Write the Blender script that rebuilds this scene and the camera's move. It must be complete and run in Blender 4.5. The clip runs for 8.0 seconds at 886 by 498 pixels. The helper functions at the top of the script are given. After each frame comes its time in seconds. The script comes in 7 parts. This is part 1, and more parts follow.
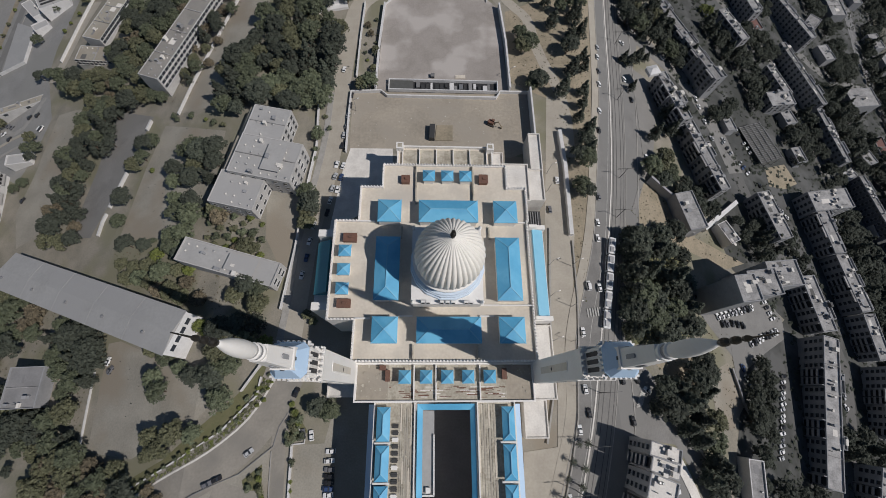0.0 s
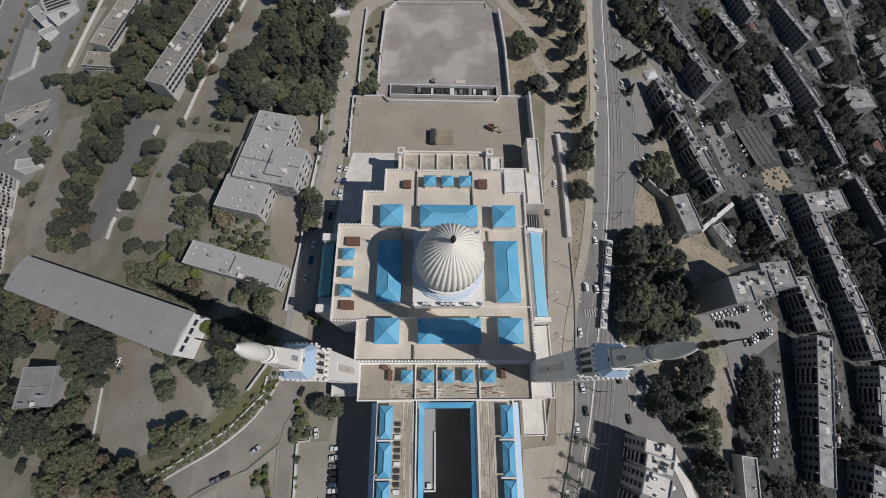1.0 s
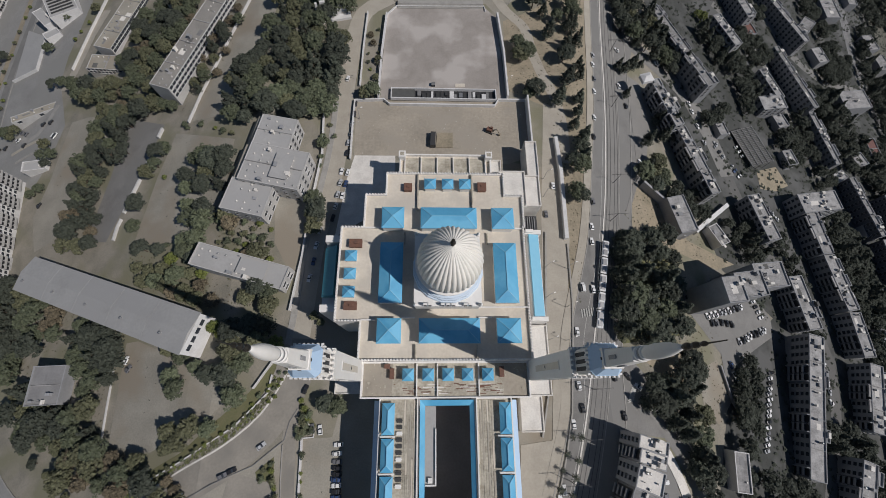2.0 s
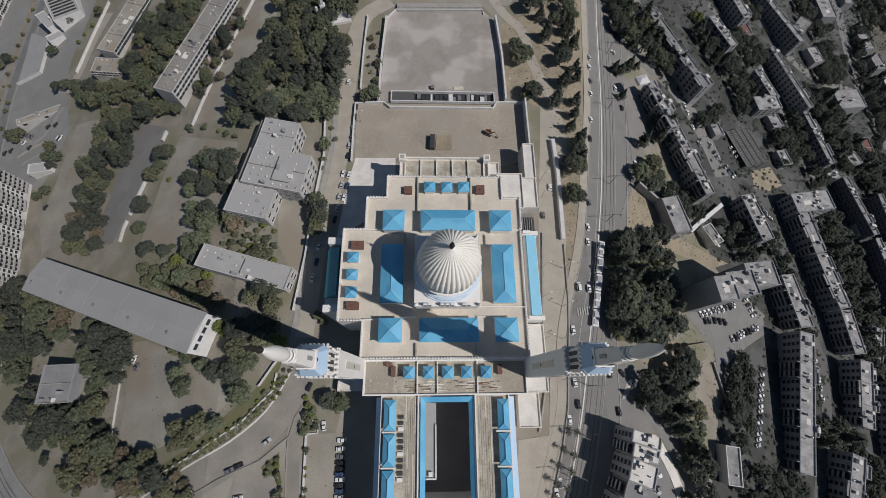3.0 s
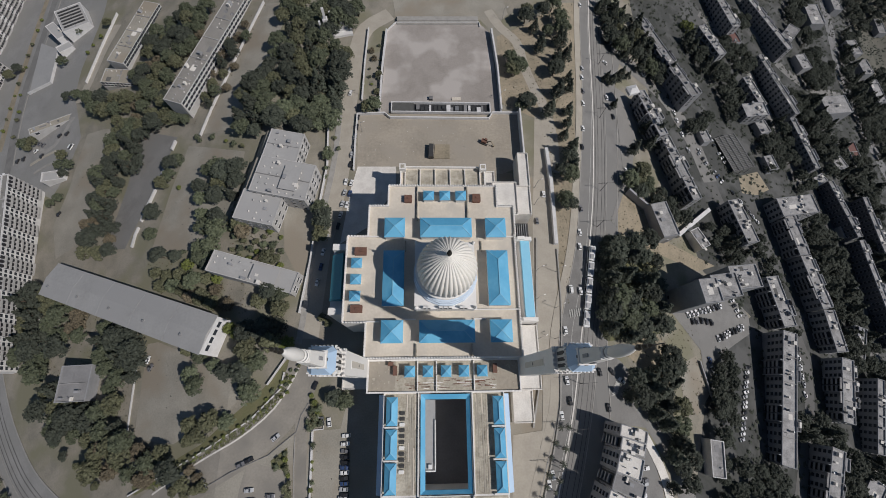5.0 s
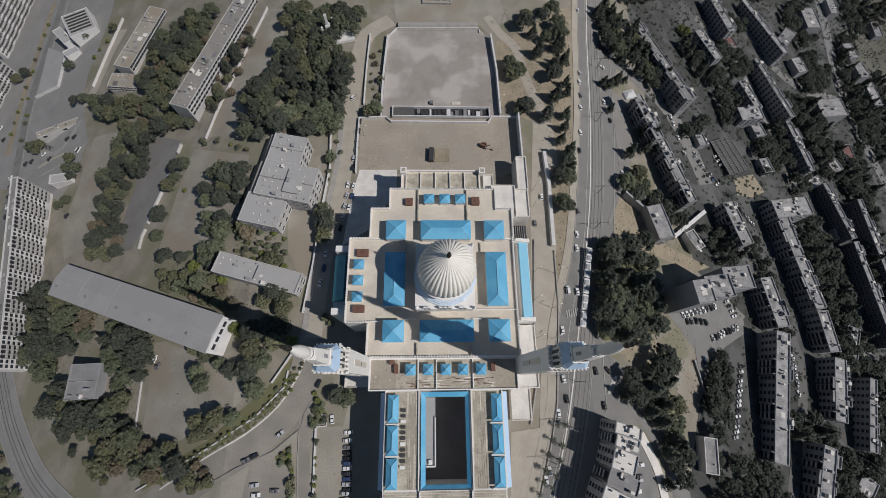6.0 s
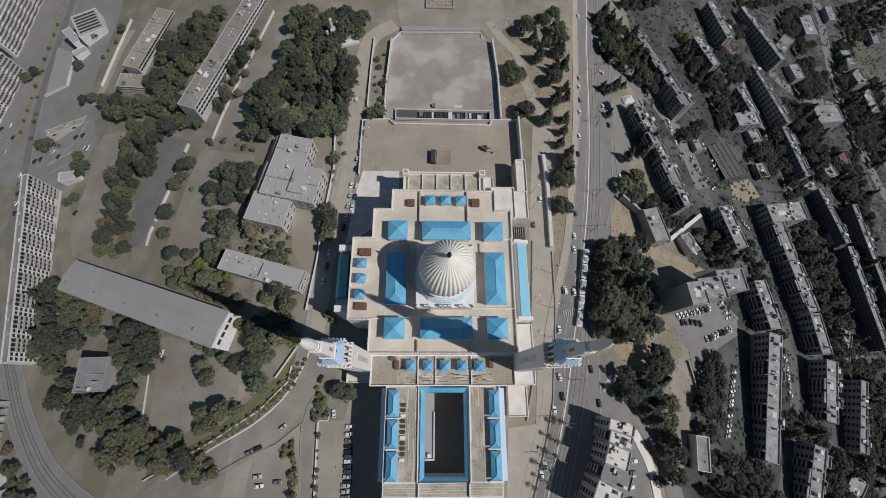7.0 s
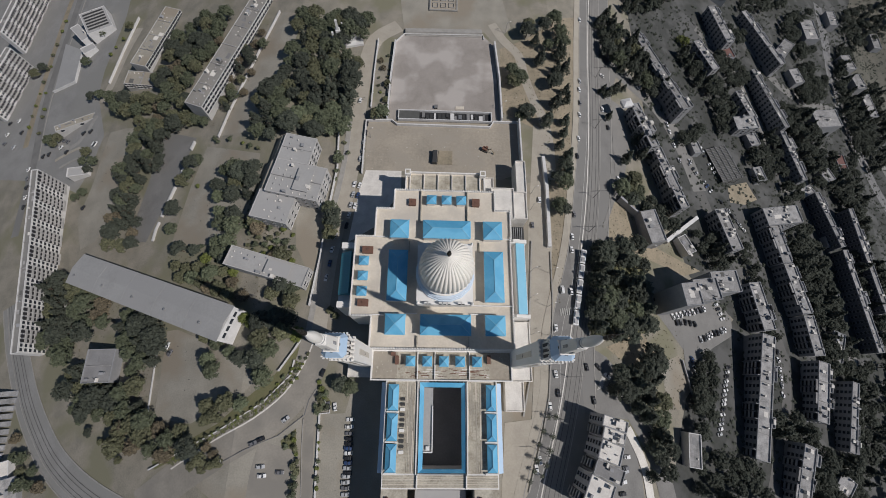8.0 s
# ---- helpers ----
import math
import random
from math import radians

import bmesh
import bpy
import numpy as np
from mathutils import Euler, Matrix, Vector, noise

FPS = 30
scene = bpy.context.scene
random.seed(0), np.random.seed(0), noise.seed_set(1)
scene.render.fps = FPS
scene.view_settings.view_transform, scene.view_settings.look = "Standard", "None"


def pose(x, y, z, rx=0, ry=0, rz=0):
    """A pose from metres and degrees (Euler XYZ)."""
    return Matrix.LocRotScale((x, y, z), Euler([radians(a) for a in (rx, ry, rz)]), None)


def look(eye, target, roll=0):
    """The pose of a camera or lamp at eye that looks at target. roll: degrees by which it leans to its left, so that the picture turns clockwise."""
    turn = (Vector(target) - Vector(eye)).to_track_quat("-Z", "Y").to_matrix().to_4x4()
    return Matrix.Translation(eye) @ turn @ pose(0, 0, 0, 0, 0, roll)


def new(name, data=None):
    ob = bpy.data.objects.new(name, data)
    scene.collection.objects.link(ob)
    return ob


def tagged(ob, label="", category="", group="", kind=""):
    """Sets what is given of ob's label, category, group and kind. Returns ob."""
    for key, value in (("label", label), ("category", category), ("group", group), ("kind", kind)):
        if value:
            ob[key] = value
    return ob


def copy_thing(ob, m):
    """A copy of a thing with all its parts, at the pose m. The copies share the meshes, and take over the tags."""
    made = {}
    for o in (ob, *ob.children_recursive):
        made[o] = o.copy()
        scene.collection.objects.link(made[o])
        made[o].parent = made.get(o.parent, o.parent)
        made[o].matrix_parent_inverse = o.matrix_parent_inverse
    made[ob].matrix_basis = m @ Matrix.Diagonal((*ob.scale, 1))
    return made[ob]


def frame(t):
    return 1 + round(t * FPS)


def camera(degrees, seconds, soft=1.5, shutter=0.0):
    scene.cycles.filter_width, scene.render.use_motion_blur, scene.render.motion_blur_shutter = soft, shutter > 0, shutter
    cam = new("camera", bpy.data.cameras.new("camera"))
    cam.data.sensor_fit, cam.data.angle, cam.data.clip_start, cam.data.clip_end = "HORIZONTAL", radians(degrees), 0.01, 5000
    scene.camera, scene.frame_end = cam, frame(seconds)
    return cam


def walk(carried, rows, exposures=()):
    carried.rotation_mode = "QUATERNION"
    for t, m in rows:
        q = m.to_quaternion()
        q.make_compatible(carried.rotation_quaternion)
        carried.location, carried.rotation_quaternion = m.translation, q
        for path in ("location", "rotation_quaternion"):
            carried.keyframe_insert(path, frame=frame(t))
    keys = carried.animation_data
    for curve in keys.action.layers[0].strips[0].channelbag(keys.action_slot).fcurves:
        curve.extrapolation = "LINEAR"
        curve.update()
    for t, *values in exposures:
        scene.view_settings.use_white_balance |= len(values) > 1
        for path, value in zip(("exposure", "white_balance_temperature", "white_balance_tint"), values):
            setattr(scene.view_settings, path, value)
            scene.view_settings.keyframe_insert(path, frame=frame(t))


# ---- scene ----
# ================= camera =================
cam = camera(95.43, 8.0, soft=0.9)
ROWS = [
    (0, -4.89, -8.01, 143.51, -0.24, -70.52, -2.18),
    (0.5, -4.85, -7.84, 145.32, -0.28, -70.61, -2.06),
    (1, -4.83, -7.85, 147.47, -0.27, -70.71, -1.99),
    (1.5, -5.04, -7.87, 149.27, -0.28, -70.81, -2.00),
    (3, -5.11, -7.45, 155.34, -0.51, -71.50, -1.98),
    (3.5, -5.02, -7.45, 157.39, -0.43, -71.57, -1.94),
    (4, -5.02, -7.40, 159.46, -0.51, -71.55, -1.97),
    (4.5, -5.08, -7.64, 161.55, -0.73, -71.54, -2.02),
    (6, -4.95, -8.70, 167.69, -0.67, -71.50, -1.94),
    (6.5, -5.02, -9.36, 169.42, -0.28, -71.43, -1.98),
    (7, -5.18, -10.20, 171.69, -0.08, -71.46, -2.09),
    (7.5, -5.10, -10.88, 173.80, 0.09, -71.58, -2.15),
    (8, -5.14, -11.35, 175.45, 0.63, -71.70, -2.21),
]
walk(cam, [(t, pose(x, y, z, 90 + pitch, roll, yaw)) for t, x, y, z, yaw, pitch, roll in ROWS])

# ================= world and sun =================
SUN_DIR = Vector((0.80, -0.335, 1.0)).normalized()
world = bpy.data.worlds.new("sky")
scene.world = world
world.use_nodes = True
wn = world.node_tree
sky = wn.nodes.new("ShaderNodeTexSky")
sky.sky_type = "NISHITA"
sky.sun_disc = False
sky.sun_elevation = math.asin(SUN_DIR.z)
sky.sun_rotation = math.atan2(SUN_DIR.x, SUN_DIR.y)
sky.air_density, sky.dust_density, sky.ozone_density = 1.1, 0.2, 4.0
wn.links.new(sky.outputs[0], wn.nodes["Background"].inputs[0])
wn.nodes["Background"].inputs[1].default_value = 0.05
sun_data = bpy.data.lights.new("sun", "SUN")
sun_data.energy, sun_data.angle, sun_data.color = 4.15, radians(0.53), (1.0, 0.955, 0.927)
sun = new("sun", sun_data)
sun.matrix_world = look(SUN_DIR * 400, (0, 0, 0))
scene.view_settings.exposure = -0.4


# ================= materials =================
def material(name, colour, rough=0.8, second=None, scale=0.5, fine=6.0, amount=0.5, bump=0.0, metal=0.0, rand=0.0, third=None, big=0.03, island=0.0):
    """A procedural surface: two noises in metres mix colour towards second, a third, larger one mixes in third."""
    m = bpy.data.materials.new(name)
    m.use_nodes = True
    n, l = m.node_tree.nodes, m.node_tree.links
    b = n["Principled BSDF"]
    b.inputs["Roughness"].default_value, b.inputs["Metallic"].default_value = rough, metal
    geo = n.new("ShaderNodeNewGeometry")

    def noise_at(s, lo, hi, detail=4.0):
        t = n.new("ShaderNodeTexNoise")
        t.inputs["Scale"].default_value, t.inputs["Detail"].default_value = s, detail
        l.new(geo.outputs["Position"], t.inputs["Vector"])
        r = n.new("ShaderNodeMapRange")
        r.inputs[1].default_value, r.inputs[2].default_value = lo, hi
        l.new(t.outputs[0], r.inputs[0])
        return r.outputs[0]

    def mix(fac, a, c, mode="MIX"):
        x = n.new("ShaderNodeMix")
        x.data_type, x.blend_type = "RGBA", mode
        for socket, value in ((x.inputs[0], fac), (x.inputs[6], a), (x.inputs[7], c)):
            if hasattr(value, "is_output"):
                l.new(value, socket)
            else:
                socket.default_value = value
        return x.outputs[2]

    second = second or tuple(c * 0.7 for c in colour)
    f1 = noise_at(scale, 0.38, 0.66)
    f2 = noise_at(fine, 0.3, 0.7, 2.0)
    mul = n.new("ShaderNodeMath")
    mul.operation = "MULTIPLY"
    mul.inputs[1].default_value = amount
    add = n.new("ShaderNodeMath")
    add.operation = "MULTIPLY_ADD"
    add.inputs[1].default_value = 0.55
    l.new(f1, add.inputs[0])
    half = n.new("ShaderNodeMath")
    half.operation = "MULTIPLY"
    half.inputs[1].default_value = 0.45
    l.new(f2, half.inputs[0])
    l.new(half.outputs[0], add.inputs[2])
    l.new(add.outputs[0], mul.inputs[0])
    col = mix(mul.outputs[0], (*colour, 1), (*second, 1))
    if third:
        col = mix(noise_at(big, 0.47, 0.6), col, (*third, 1))
    if rand:
        info = n.new("ShaderNodeObjectInfo")
        r = n.new("ShaderNodeMapRange")
        r.inputs[3].default_value, r.inputs[4].default_value = 1 - rand, 1 + rand
        l.new(info.outputs["Random"], r.inputs[0])
        hsv = n.new("ShaderNodeHueSaturation")
        l.new(col, hsv.inputs["Color"])
        l.new(r.outputs[0], hsv.inputs["Value"])
        col = hsv.outputs[0]
    if island:
        r = n.new("ShaderNodeMapRange")
        r.inputs[3].default_value, r.inputs[4].default_value = 1 - island, 1 + island
        l.new(geo.outputs["Random Per Island"], r.inputs[0])
        hsv = n.new("ShaderNodeHueSaturation")
        l.new(col, hsv.inputs["Color"])
        l.new(r.outputs[0], hsv.inputs["Value"])
        col = hsv.outputs[0]
    l.new(col, b.inputs["Base Color"])
    if bump:
        k = n.new("ShaderNodeBump")
        k.inputs["Strength"].default_value, k.inputs["Distance"].default_value = bump, 0.1
        l.new(f2, k.inputs["Height"])
        l.new(k.outputs[0], b.inputs["Normal"])
    return m


M = {
    "ground": material("dry_ground", (0.31, 0.28, 0.23), 0.95, (0.18, 0.17, 0.138), 0.13, 1.9, 1.0, 0.3, third=(0.2, 0.19, 0.13), big=0.05),
    # Dark tones hold the shade that blocks and trees cast on this slope.
    "east_ground": material("slope_ground_with_shade", (0.072, 0.073, 0.07), 0.95, (0.04, 0.043, 0.037), 0.09, 0.7, 1.0, 0.3, third=(0.105, 0.105, 0.102), big=0.06),
    "tram_bed": material("tramway_concrete", (0.245, 0.235, 0.22), 0.9, (0.18, 0.175, 0.165), 0.1, 1.2, 0.8, 0.15),
    "lime": material("limewash", (0.72, 0.69, 0.64), 0.8, (0.52, 0.49, 0.45), 0.25, 1.8, 0.9),
    "yard": material("yard_dust", (0.35, 0.325, 0.275), 0.95, (0.225, 0.212, 0.178), 0.09, 1.8, 0.95, 0.25, third=(0.27, 0.235, 0.185), big=0.04),
    "esplanade": material("esplanade_concrete", (0.34, 0.308, 0.28), 0.9, (0.25, 0.225, 0.2), 0.12, 1.6, 1.0, 0.2, third=(0.43, 0.395, 0.365), big=0.06),
    "dirt": material("bare_earth", (0.40, 0.352, 0.285), 0.95, (0.26, 0.232, 0.19), 0.07, 0.9, 1.0, 0.3, third=(0.33, 0.295, 0.245), big=0.06),
    "ochre": material("dry_grass_slope", (0.35, 0.295, 0.215), 0.95, (0.2, 0.175, 0.125), 0.15, 1.2, 0.9, 0.4),
    "grass": material("tired_grass", (0.12, 0.125, 0.058), 0.95, (0.165, 0.15, 0.085), 0.25, 2.0, 0.9, 0.4),
    "asphalt": material("asphalt", (0.235, 0.228, 0.216), 0.9, (0.16, 0.155, 0.147), 0.16, 2.0, 1.0, 0.15, third=(0.195, 0.19, 0.18), big=0.045),
    "pale_asphalt": material("sun_bleached_asphalt", (0.3, 0.293, 0.28), 0.9, (0.215, 0.21, 0.2), 0.1, 1.4, 1.0, 0.15, third=(0.255, 0.25, 0.235), big=0.05),
    "asphalt_dark": material("dark_and_shaded_asphalt", (0.13, 0.128, 0.122), 0.9, (0.095, 0.092, 0.088), 0.08, 1.2, 0.8, 0.15),
    "paving": material("pale_paving", (0.41, 0.375, 0.315), 0.85, (0.32, 0.288, 0.24), 0.2, 1.4, 0.8, 0.15),
    "kerb": material("kerb_stone", (0.36, 0.345, 0.32), 0.85, (0.24, 0.23, 0.21), 0.4, 3.0, 0.8),
    "marking": material("road_paint", (0.5, 0.485, 0.455), 0.7, (0.25, 0.245, 0.23), 0.8, 5.0, 0.8),
    "rail": material("rail_steel", (0.33, 0.32, 0.31), 0.45, (0.22, 0.21, 0.2), 0.5, 5.0, 0.8, metal=0.6),
    "groove": material("dark_rail_groove", (0.10, 0.097, 0.092), 0.6, (0.07, 0.068, 0.064), 0.5, 5.0, 0.8, metal=0.3),
    "white": material("white_render", (0.76, 0.74, 0.71), 0.75, (0.66, 0.63, 0.58), 0.15, 1.6, 0.5),
    "deck": material("beige_roof_deck", (0.66, 0.6, 0.51), 0.85, (0.53, 0.47, 0.385), 0.14, 1.2, 0.95, 0.1, third=(0.53, 0.485, 0.42), big=0.07),
    "worn_deck": material("weathered_roof_deck", (0.54, 0.5, 0.415), 0.9, (0.26, 0.23, 0.18), 0.3, 1.6, 1.0, 0.2),
    "blue": material("sky_blue_roof", (0.11, 0.40, 0.62), 0.5, (0.085, 0.33, 0.54), 0.12, 1.2, 0.9, third=(0.14, 0.44, 0.65), big=0.15),
    "ice": material("ice_blue_render", (0.6, 0.68, 0.76), 0.65, (0.52, 0.6, 0.69), 0.2, 2.0, 0.7),
    "scrub": material("scrubby_slope", (0.15, 0.14, 0.115), 0.95, (0.09, 0.09, 0.072), 0.08, 0.8, 1.0, 0.3),
    "teal": material("teal_roof", (0.075, 0.3, 0.37), 0.55, (0.055, 0.24, 0.31), 0.15, 1.5, 0.9),
    "blue_ridge": material("pale_blue_ridge", (0.22, 0.5, 0.66), 0.55, (0.17, 0.44, 0.62), 0.5, 3.0, 0.6),
    "pale_blue": material("pale_blue_render", (0.45, 0.59, 0.75), 0.6, (0.38, 0.53, 0.71), 0.2, 2.0, 0.6),
    "dome": material("dome_shell", (0.8, 0.77, 0.71), 0.6, (0.69, 0.66, 0.6), 0.3, 2.2, 0.7, 0.05),
    "rust": material("rusty_sheet", (0.19, 0.09, 0.06), 0.8, (0.11, 0.065, 0.05), 0.8, 4.0, 0.9, 0.2),
    "frame": material("window_frame", (0.3, 0.3, 0.3), 0.7, (0.2, 0.2, 0.2), 0.5, 3.0, 0.7),
    # Grey that stands for the shade inside the white slabs' balcony stacks.
    "recess": material("grey_balcony_shade", (0.17, 0.175, 0.195), 0.8, (0.11, 0.113, 0.13), 0.5, 3.0, 0.8),
    "dark": material("dark_opening", (0.03, 0.03, 0.033), 0.6, (0.02, 0.02, 0.022), 0.5, 4.0, 0.5),
    "bronze": material("dark_bronze", (0.06, 0.055, 0.05), 0.45, (0.04, 0.036, 0.03), 1.0, 6.0, 0.6, metal=0.8),
    "court": material("court_floor", (0.21, 0.2, 0.2), 0.7, (0.14, 0.133, 0.133), 0.15, 1.5, 0.8),
    "school_roof": material("dusty_roof_felt", (0.28, 0.265, 0.24), 0.85, (0.2, 0.19, 0.172), 0.15, 1.5, 0.9, 0.1, third=(0.23, 0.22, 0.205), big=0.08),
    "worn_asphalt": material("worn_pale_asphalt", (0.31, 0.285, 0.245), 0.9, (0.225, 0.208, 0.18), 0.14, 1.3, 0.95, 0.15, third=(0.225, 0.21, 0.185), big=0.05),
    "grey_roof": material("grey_sheet_roof", (0.40, 0.393, 0.382), 0.7, (0.31, 0.304, 0.295), 0.1, 1.0, 0.9, 0.05, third=(0.36, 0.353, 0.345), big=0.06),
    "flat_roof": material("bitumen_roof", (0.225, 0.222, 0.222), 0.9, (0.16, 0.158, 0.158), 0.25, 1.5, 0.9, 0.15, rand=0.2),
    "pale_roof": material("pale_roof_screed", (0.39, 0.38, 0.372), 0.9, (0.17, 0.167, 0.164), 0.3, 1.6, 1.0, 0.15, rand=0.2),
    "flat_wall": material("grey_render", (0.31, 0.312, 0.32), 0.85, (0.22, 0.223, 0.232), 0.3, 2.0, 0.8, rand=0.12),
    "dark_wall": material("dark_blue_grey_wall", (0.1, 0.105, 0.125), 0.7, (0.065, 0.068, 0.085), 0.3, 2.0, 0.8),
    "white_wall": material("chalky_white_wall", (0.66, 0.65, 0.64), 0.8, (0.5, 0.49, 0.48), 0.3, 2.0, 0.8),
    "school_wall": material("greyed_white_wall", (0.5, 0.49, 0.475), 0.8, (0.36, 0.35, 0.34), 0.3, 2.0, 0.9),
    "glass": material("window_glass", (0.03, 0.035, 0.045), 0.12, (0.05, 0.055, 0.06), 0.6, 2.0, 0.8),
    "trunk": material("bark", (0.12, 0.09, 0.065), 0.95, (0.07, 0.055, 0.04), 2.0, 9.0, 0.9, 0.4),
    "tyre": material("tyre_rubber", (0.03, 0.03, 0.03), 0.9, (0.02, 0.02, 0.02), 2.0, 9.0, 0.5),
    "steel": material("galvanised_steel", (0.4, 0.4, 0.4), 0.5, (0.28, 0.28, 0.28), 2.0, 9.0, 0.7, metal=0.7),
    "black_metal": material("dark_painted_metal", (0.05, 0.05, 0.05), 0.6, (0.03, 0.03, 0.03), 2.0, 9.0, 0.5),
    "mesh_roof": material("dark_mesh_roof", (0.10, 0.10, 0.095), 0.8, (0.07, 0.07, 0.065), 0.5, 3.0, 0.8),
    "red": material("red_brown_tiles", (0.2, 0.10, 0.085), 0.85, (0.14, 0.075, 0.065), 0.4, 3.0, 0.8),
}
LEAF = {
    "green": material("broad_leaves", (0.11, 0.125, 0.073), 0.75, (0.066, 0.08, 0.046), 0.6, 3.0, 0.9, rand=0.35, island=0.3),
    "dark": material("dark_needles", (0.066, 0.075, 0.054), 0.8, (0.036, 0.045, 0.032), 0.6, 3.0, 0.9, rand=0.35, island=0.3),
    "olive": material("olive_leaves", (0.135, 0.135, 0.075), 0.75, (0.08, 0.086, 0.045), 0.6, 3.0, 0.9, rand=0.25, island=0.4),
    "dry": material("dry_leaves", (0.165, 0.135, 0.088), 0.85, (0.1, 0.085, 0.055), 0.6, 3.0, 0.9, rand=0.25, island=0.4),
    "lime": material("lime_leaves", (0.14, 0.16, 0.035), 0.7, (0.09, 0.11, 0.03), 0.6, 3.0, 0.9, rand=0.15, island=0.35),
}
PAINT = [material("car_" + n, c, 0.3, tuple(v * 0.9 for v in c), 1.0, 4.0, 0.5) for n, c in (
    ("white", (0.75, 0.75, 0.74)), ("silver", (0.45, 0.46, 0.47)), ("black", (0.025, 0.025, 0.028)),
    ("grey", (0.16, 0.16, 0.17)), ("blue", (0.04, 0.07, 0.16)), ("red", (0.22, 0.03, 0.03)))]


# ================= small helpers =================
def lift(x, y=0.0):
    """Height of the ground: level along the mosque's ridge, falling steadily to the west and to the east."""
    def soft(d):
        return d - 8 * (1 - math.exp(-d / 8)) if d > 0 else 0.0
    return -0.36 * (soft(x - 55) - soft(x - 420)) - 0.32 * (soft(-x - 75) - soft(-x - 380))


def part(name, bm, mats, parent=None, label="", kind="", at=None, smooth=False):
    """Links a bmesh as one mesh object, under a thing or part."""
    data = bpy.data.meshes.new(name)
    bm.normal_update()
    bm.to_mesh(data)
    bm.free()
    for m in mats if isinstance(mats, (list, tuple)) else [mats]:
        data.materials.append(m)
    if smooth:
        for p in data.polygons:
            p.use_smooth = True
    ob = new(name, data)
    if parent:
        ob.parent = parent
    if at is not None:
        ob.matrix_basis = at
    return tagged(ob, label=label, kind=kind)


def shared(name, data, parent, at, label=""):
    ob = new(name, data)
    ob.parent = parent
    ob.matrix_basis = at
    return tagged(ob, label=label) if label else ob


def thing(name, at, label, category, group="", kind=""):
    ob = new(name)
    ob.matrix_basis = at
    ob.empty_display_size = 0.5
    return tagged(ob, label, category, group, kind)


def box(bm, x0, x1, y0, y1, z0, z1, mi=0):
    v = [bm.verts.new((x, y, z)) for z in (z0, z1) for y in (y0, y1) for x in (x0, x1)]
    for a in ((0, 2, 3, 1), (4, 5, 7, 6), (0, 1, 5, 4), (2, 6, 7, 3), (0, 4, 6, 2), (1, 3, 7, 5)):
        bm.faces.new([v[i] for i in a]).material_index = mi
    return v


def prism(bm, pts, z0, z1, mi=0, top=None):
    """Upright prism on a counter-clockwise outline; top: material index of its upper face."""
    lo = [bm.verts.new((x, y, z0)) for x, y in pts]
    hi = [bm.verts.new((x, y, z1)) for x, y in pts]
    n = len(pts)
    for i in range(n):
        j = (i + 1) % n
        bm.faces.new((lo[i], lo[j], hi[j], hi[i])).material_index = mi
    bm.faces.new(hi).material_index = mi if top is None else top
    bm.faces.new(lo[::-1]).material_index = mi


def ring(bm, pts, z0, z1, width, mi=0):
    """A low wall of that width just inside a counter-clockwise, rectilinear outline."""
    n, inner = len(pts), []
    for i in range(n):
        p, a, b = Vector(pts[i]), Vector(pts[i - 1]), Vector(pts[(i + 1) % n])
        d1, d2 = (p - a).normalized(), (b - p).normalized()
        n1, n2 = Vector((-d1.y, d1.x)), Vector((-d2.y, d2.x))
        k = (n1 + n2).normalized()
        inner.append(p + k * width / max(0.3, k.dot(n1)))
    o0 = [bm.verts.new((*p, z0)) for p in pts]
    o1 = [bm.verts.new((*p, z1)) for p in pts]
    i0 = [bm.verts.new((*p, z0)) for p in inner]
    i1 = [bm.verts.new((*p, z1)) for p in inner]
    for i in range(n):
        j = (i + 1) % n
        for q in ((o0[i], o0[j], o1[j], o1[i]), (i0[j], i0[i], i1[i], i1[j]), (o1[i], o1[j], i1[j], i1[i])):
            bm.faces.new(q).material_index = mi


def lathe(bm, profile, sides, mi=0, lobes=0, depth=0.0):
    """Turns a profile of (radius, z) about z; with lobes, the radius swells and dips round the axis."""
    rings = []
    for r, z in profile:
        row = []
        for s in range(sides):
            a = 2 * math.pi * s / sides
            k = 1.0
            if lobes:
                k = 1 + depth * (abs(math.sin(a * lobes / 2)) ** 0.75 - 0.6)
            row.append(bm.verts.new((r * k * math.cos(a), r * k * math.sin(a), z)))
        rings.append(row)
    for a, b in zip(rings, rings[1:]):
        for s in range(sides):
            t = (s + 1) % sides
            bm.faces.new((a[s], a[t], b[t], b[s])).material_index = mi
    bm.faces.new(rings[-1]).material_index = mi
    bm.faces.new(rings[0][::-1]).material_index = mi


def curve_line(pts, step=4.0):
    """Catmull-Rom through plan points."""
    p = [Vector(a) for a in pts]
    p = [p[0] * 2 - p[1]] + p + [p[-1] * 2 - p[-2]]
    out = []
    for a, b, c, d in zip(p, p[1:], p[2:], p[3:]):
        n = max(1, int((c - b).length / step))
        for i in range(n):
            t = i / n
            out.append(0.5 * (2 * b + (c - a) * t + (2 * a - 5 * b + 4 * c - d) * t * t + (3 * b - a - 3 * c + d) * t ** 3))
    return out + [p[-2]]


def sides_of(line, half):
    lo, hi = [], []
    for i, p in enumerate(line):
        d = (line[min(i + 1, len(line) - 1)] - line[max(i - 1, 0)]).normalized()
        n = Vector((-d.y, d.x))
        lo.append(p - n * half)
        hi.append(p + n * half)
    return lo, hi


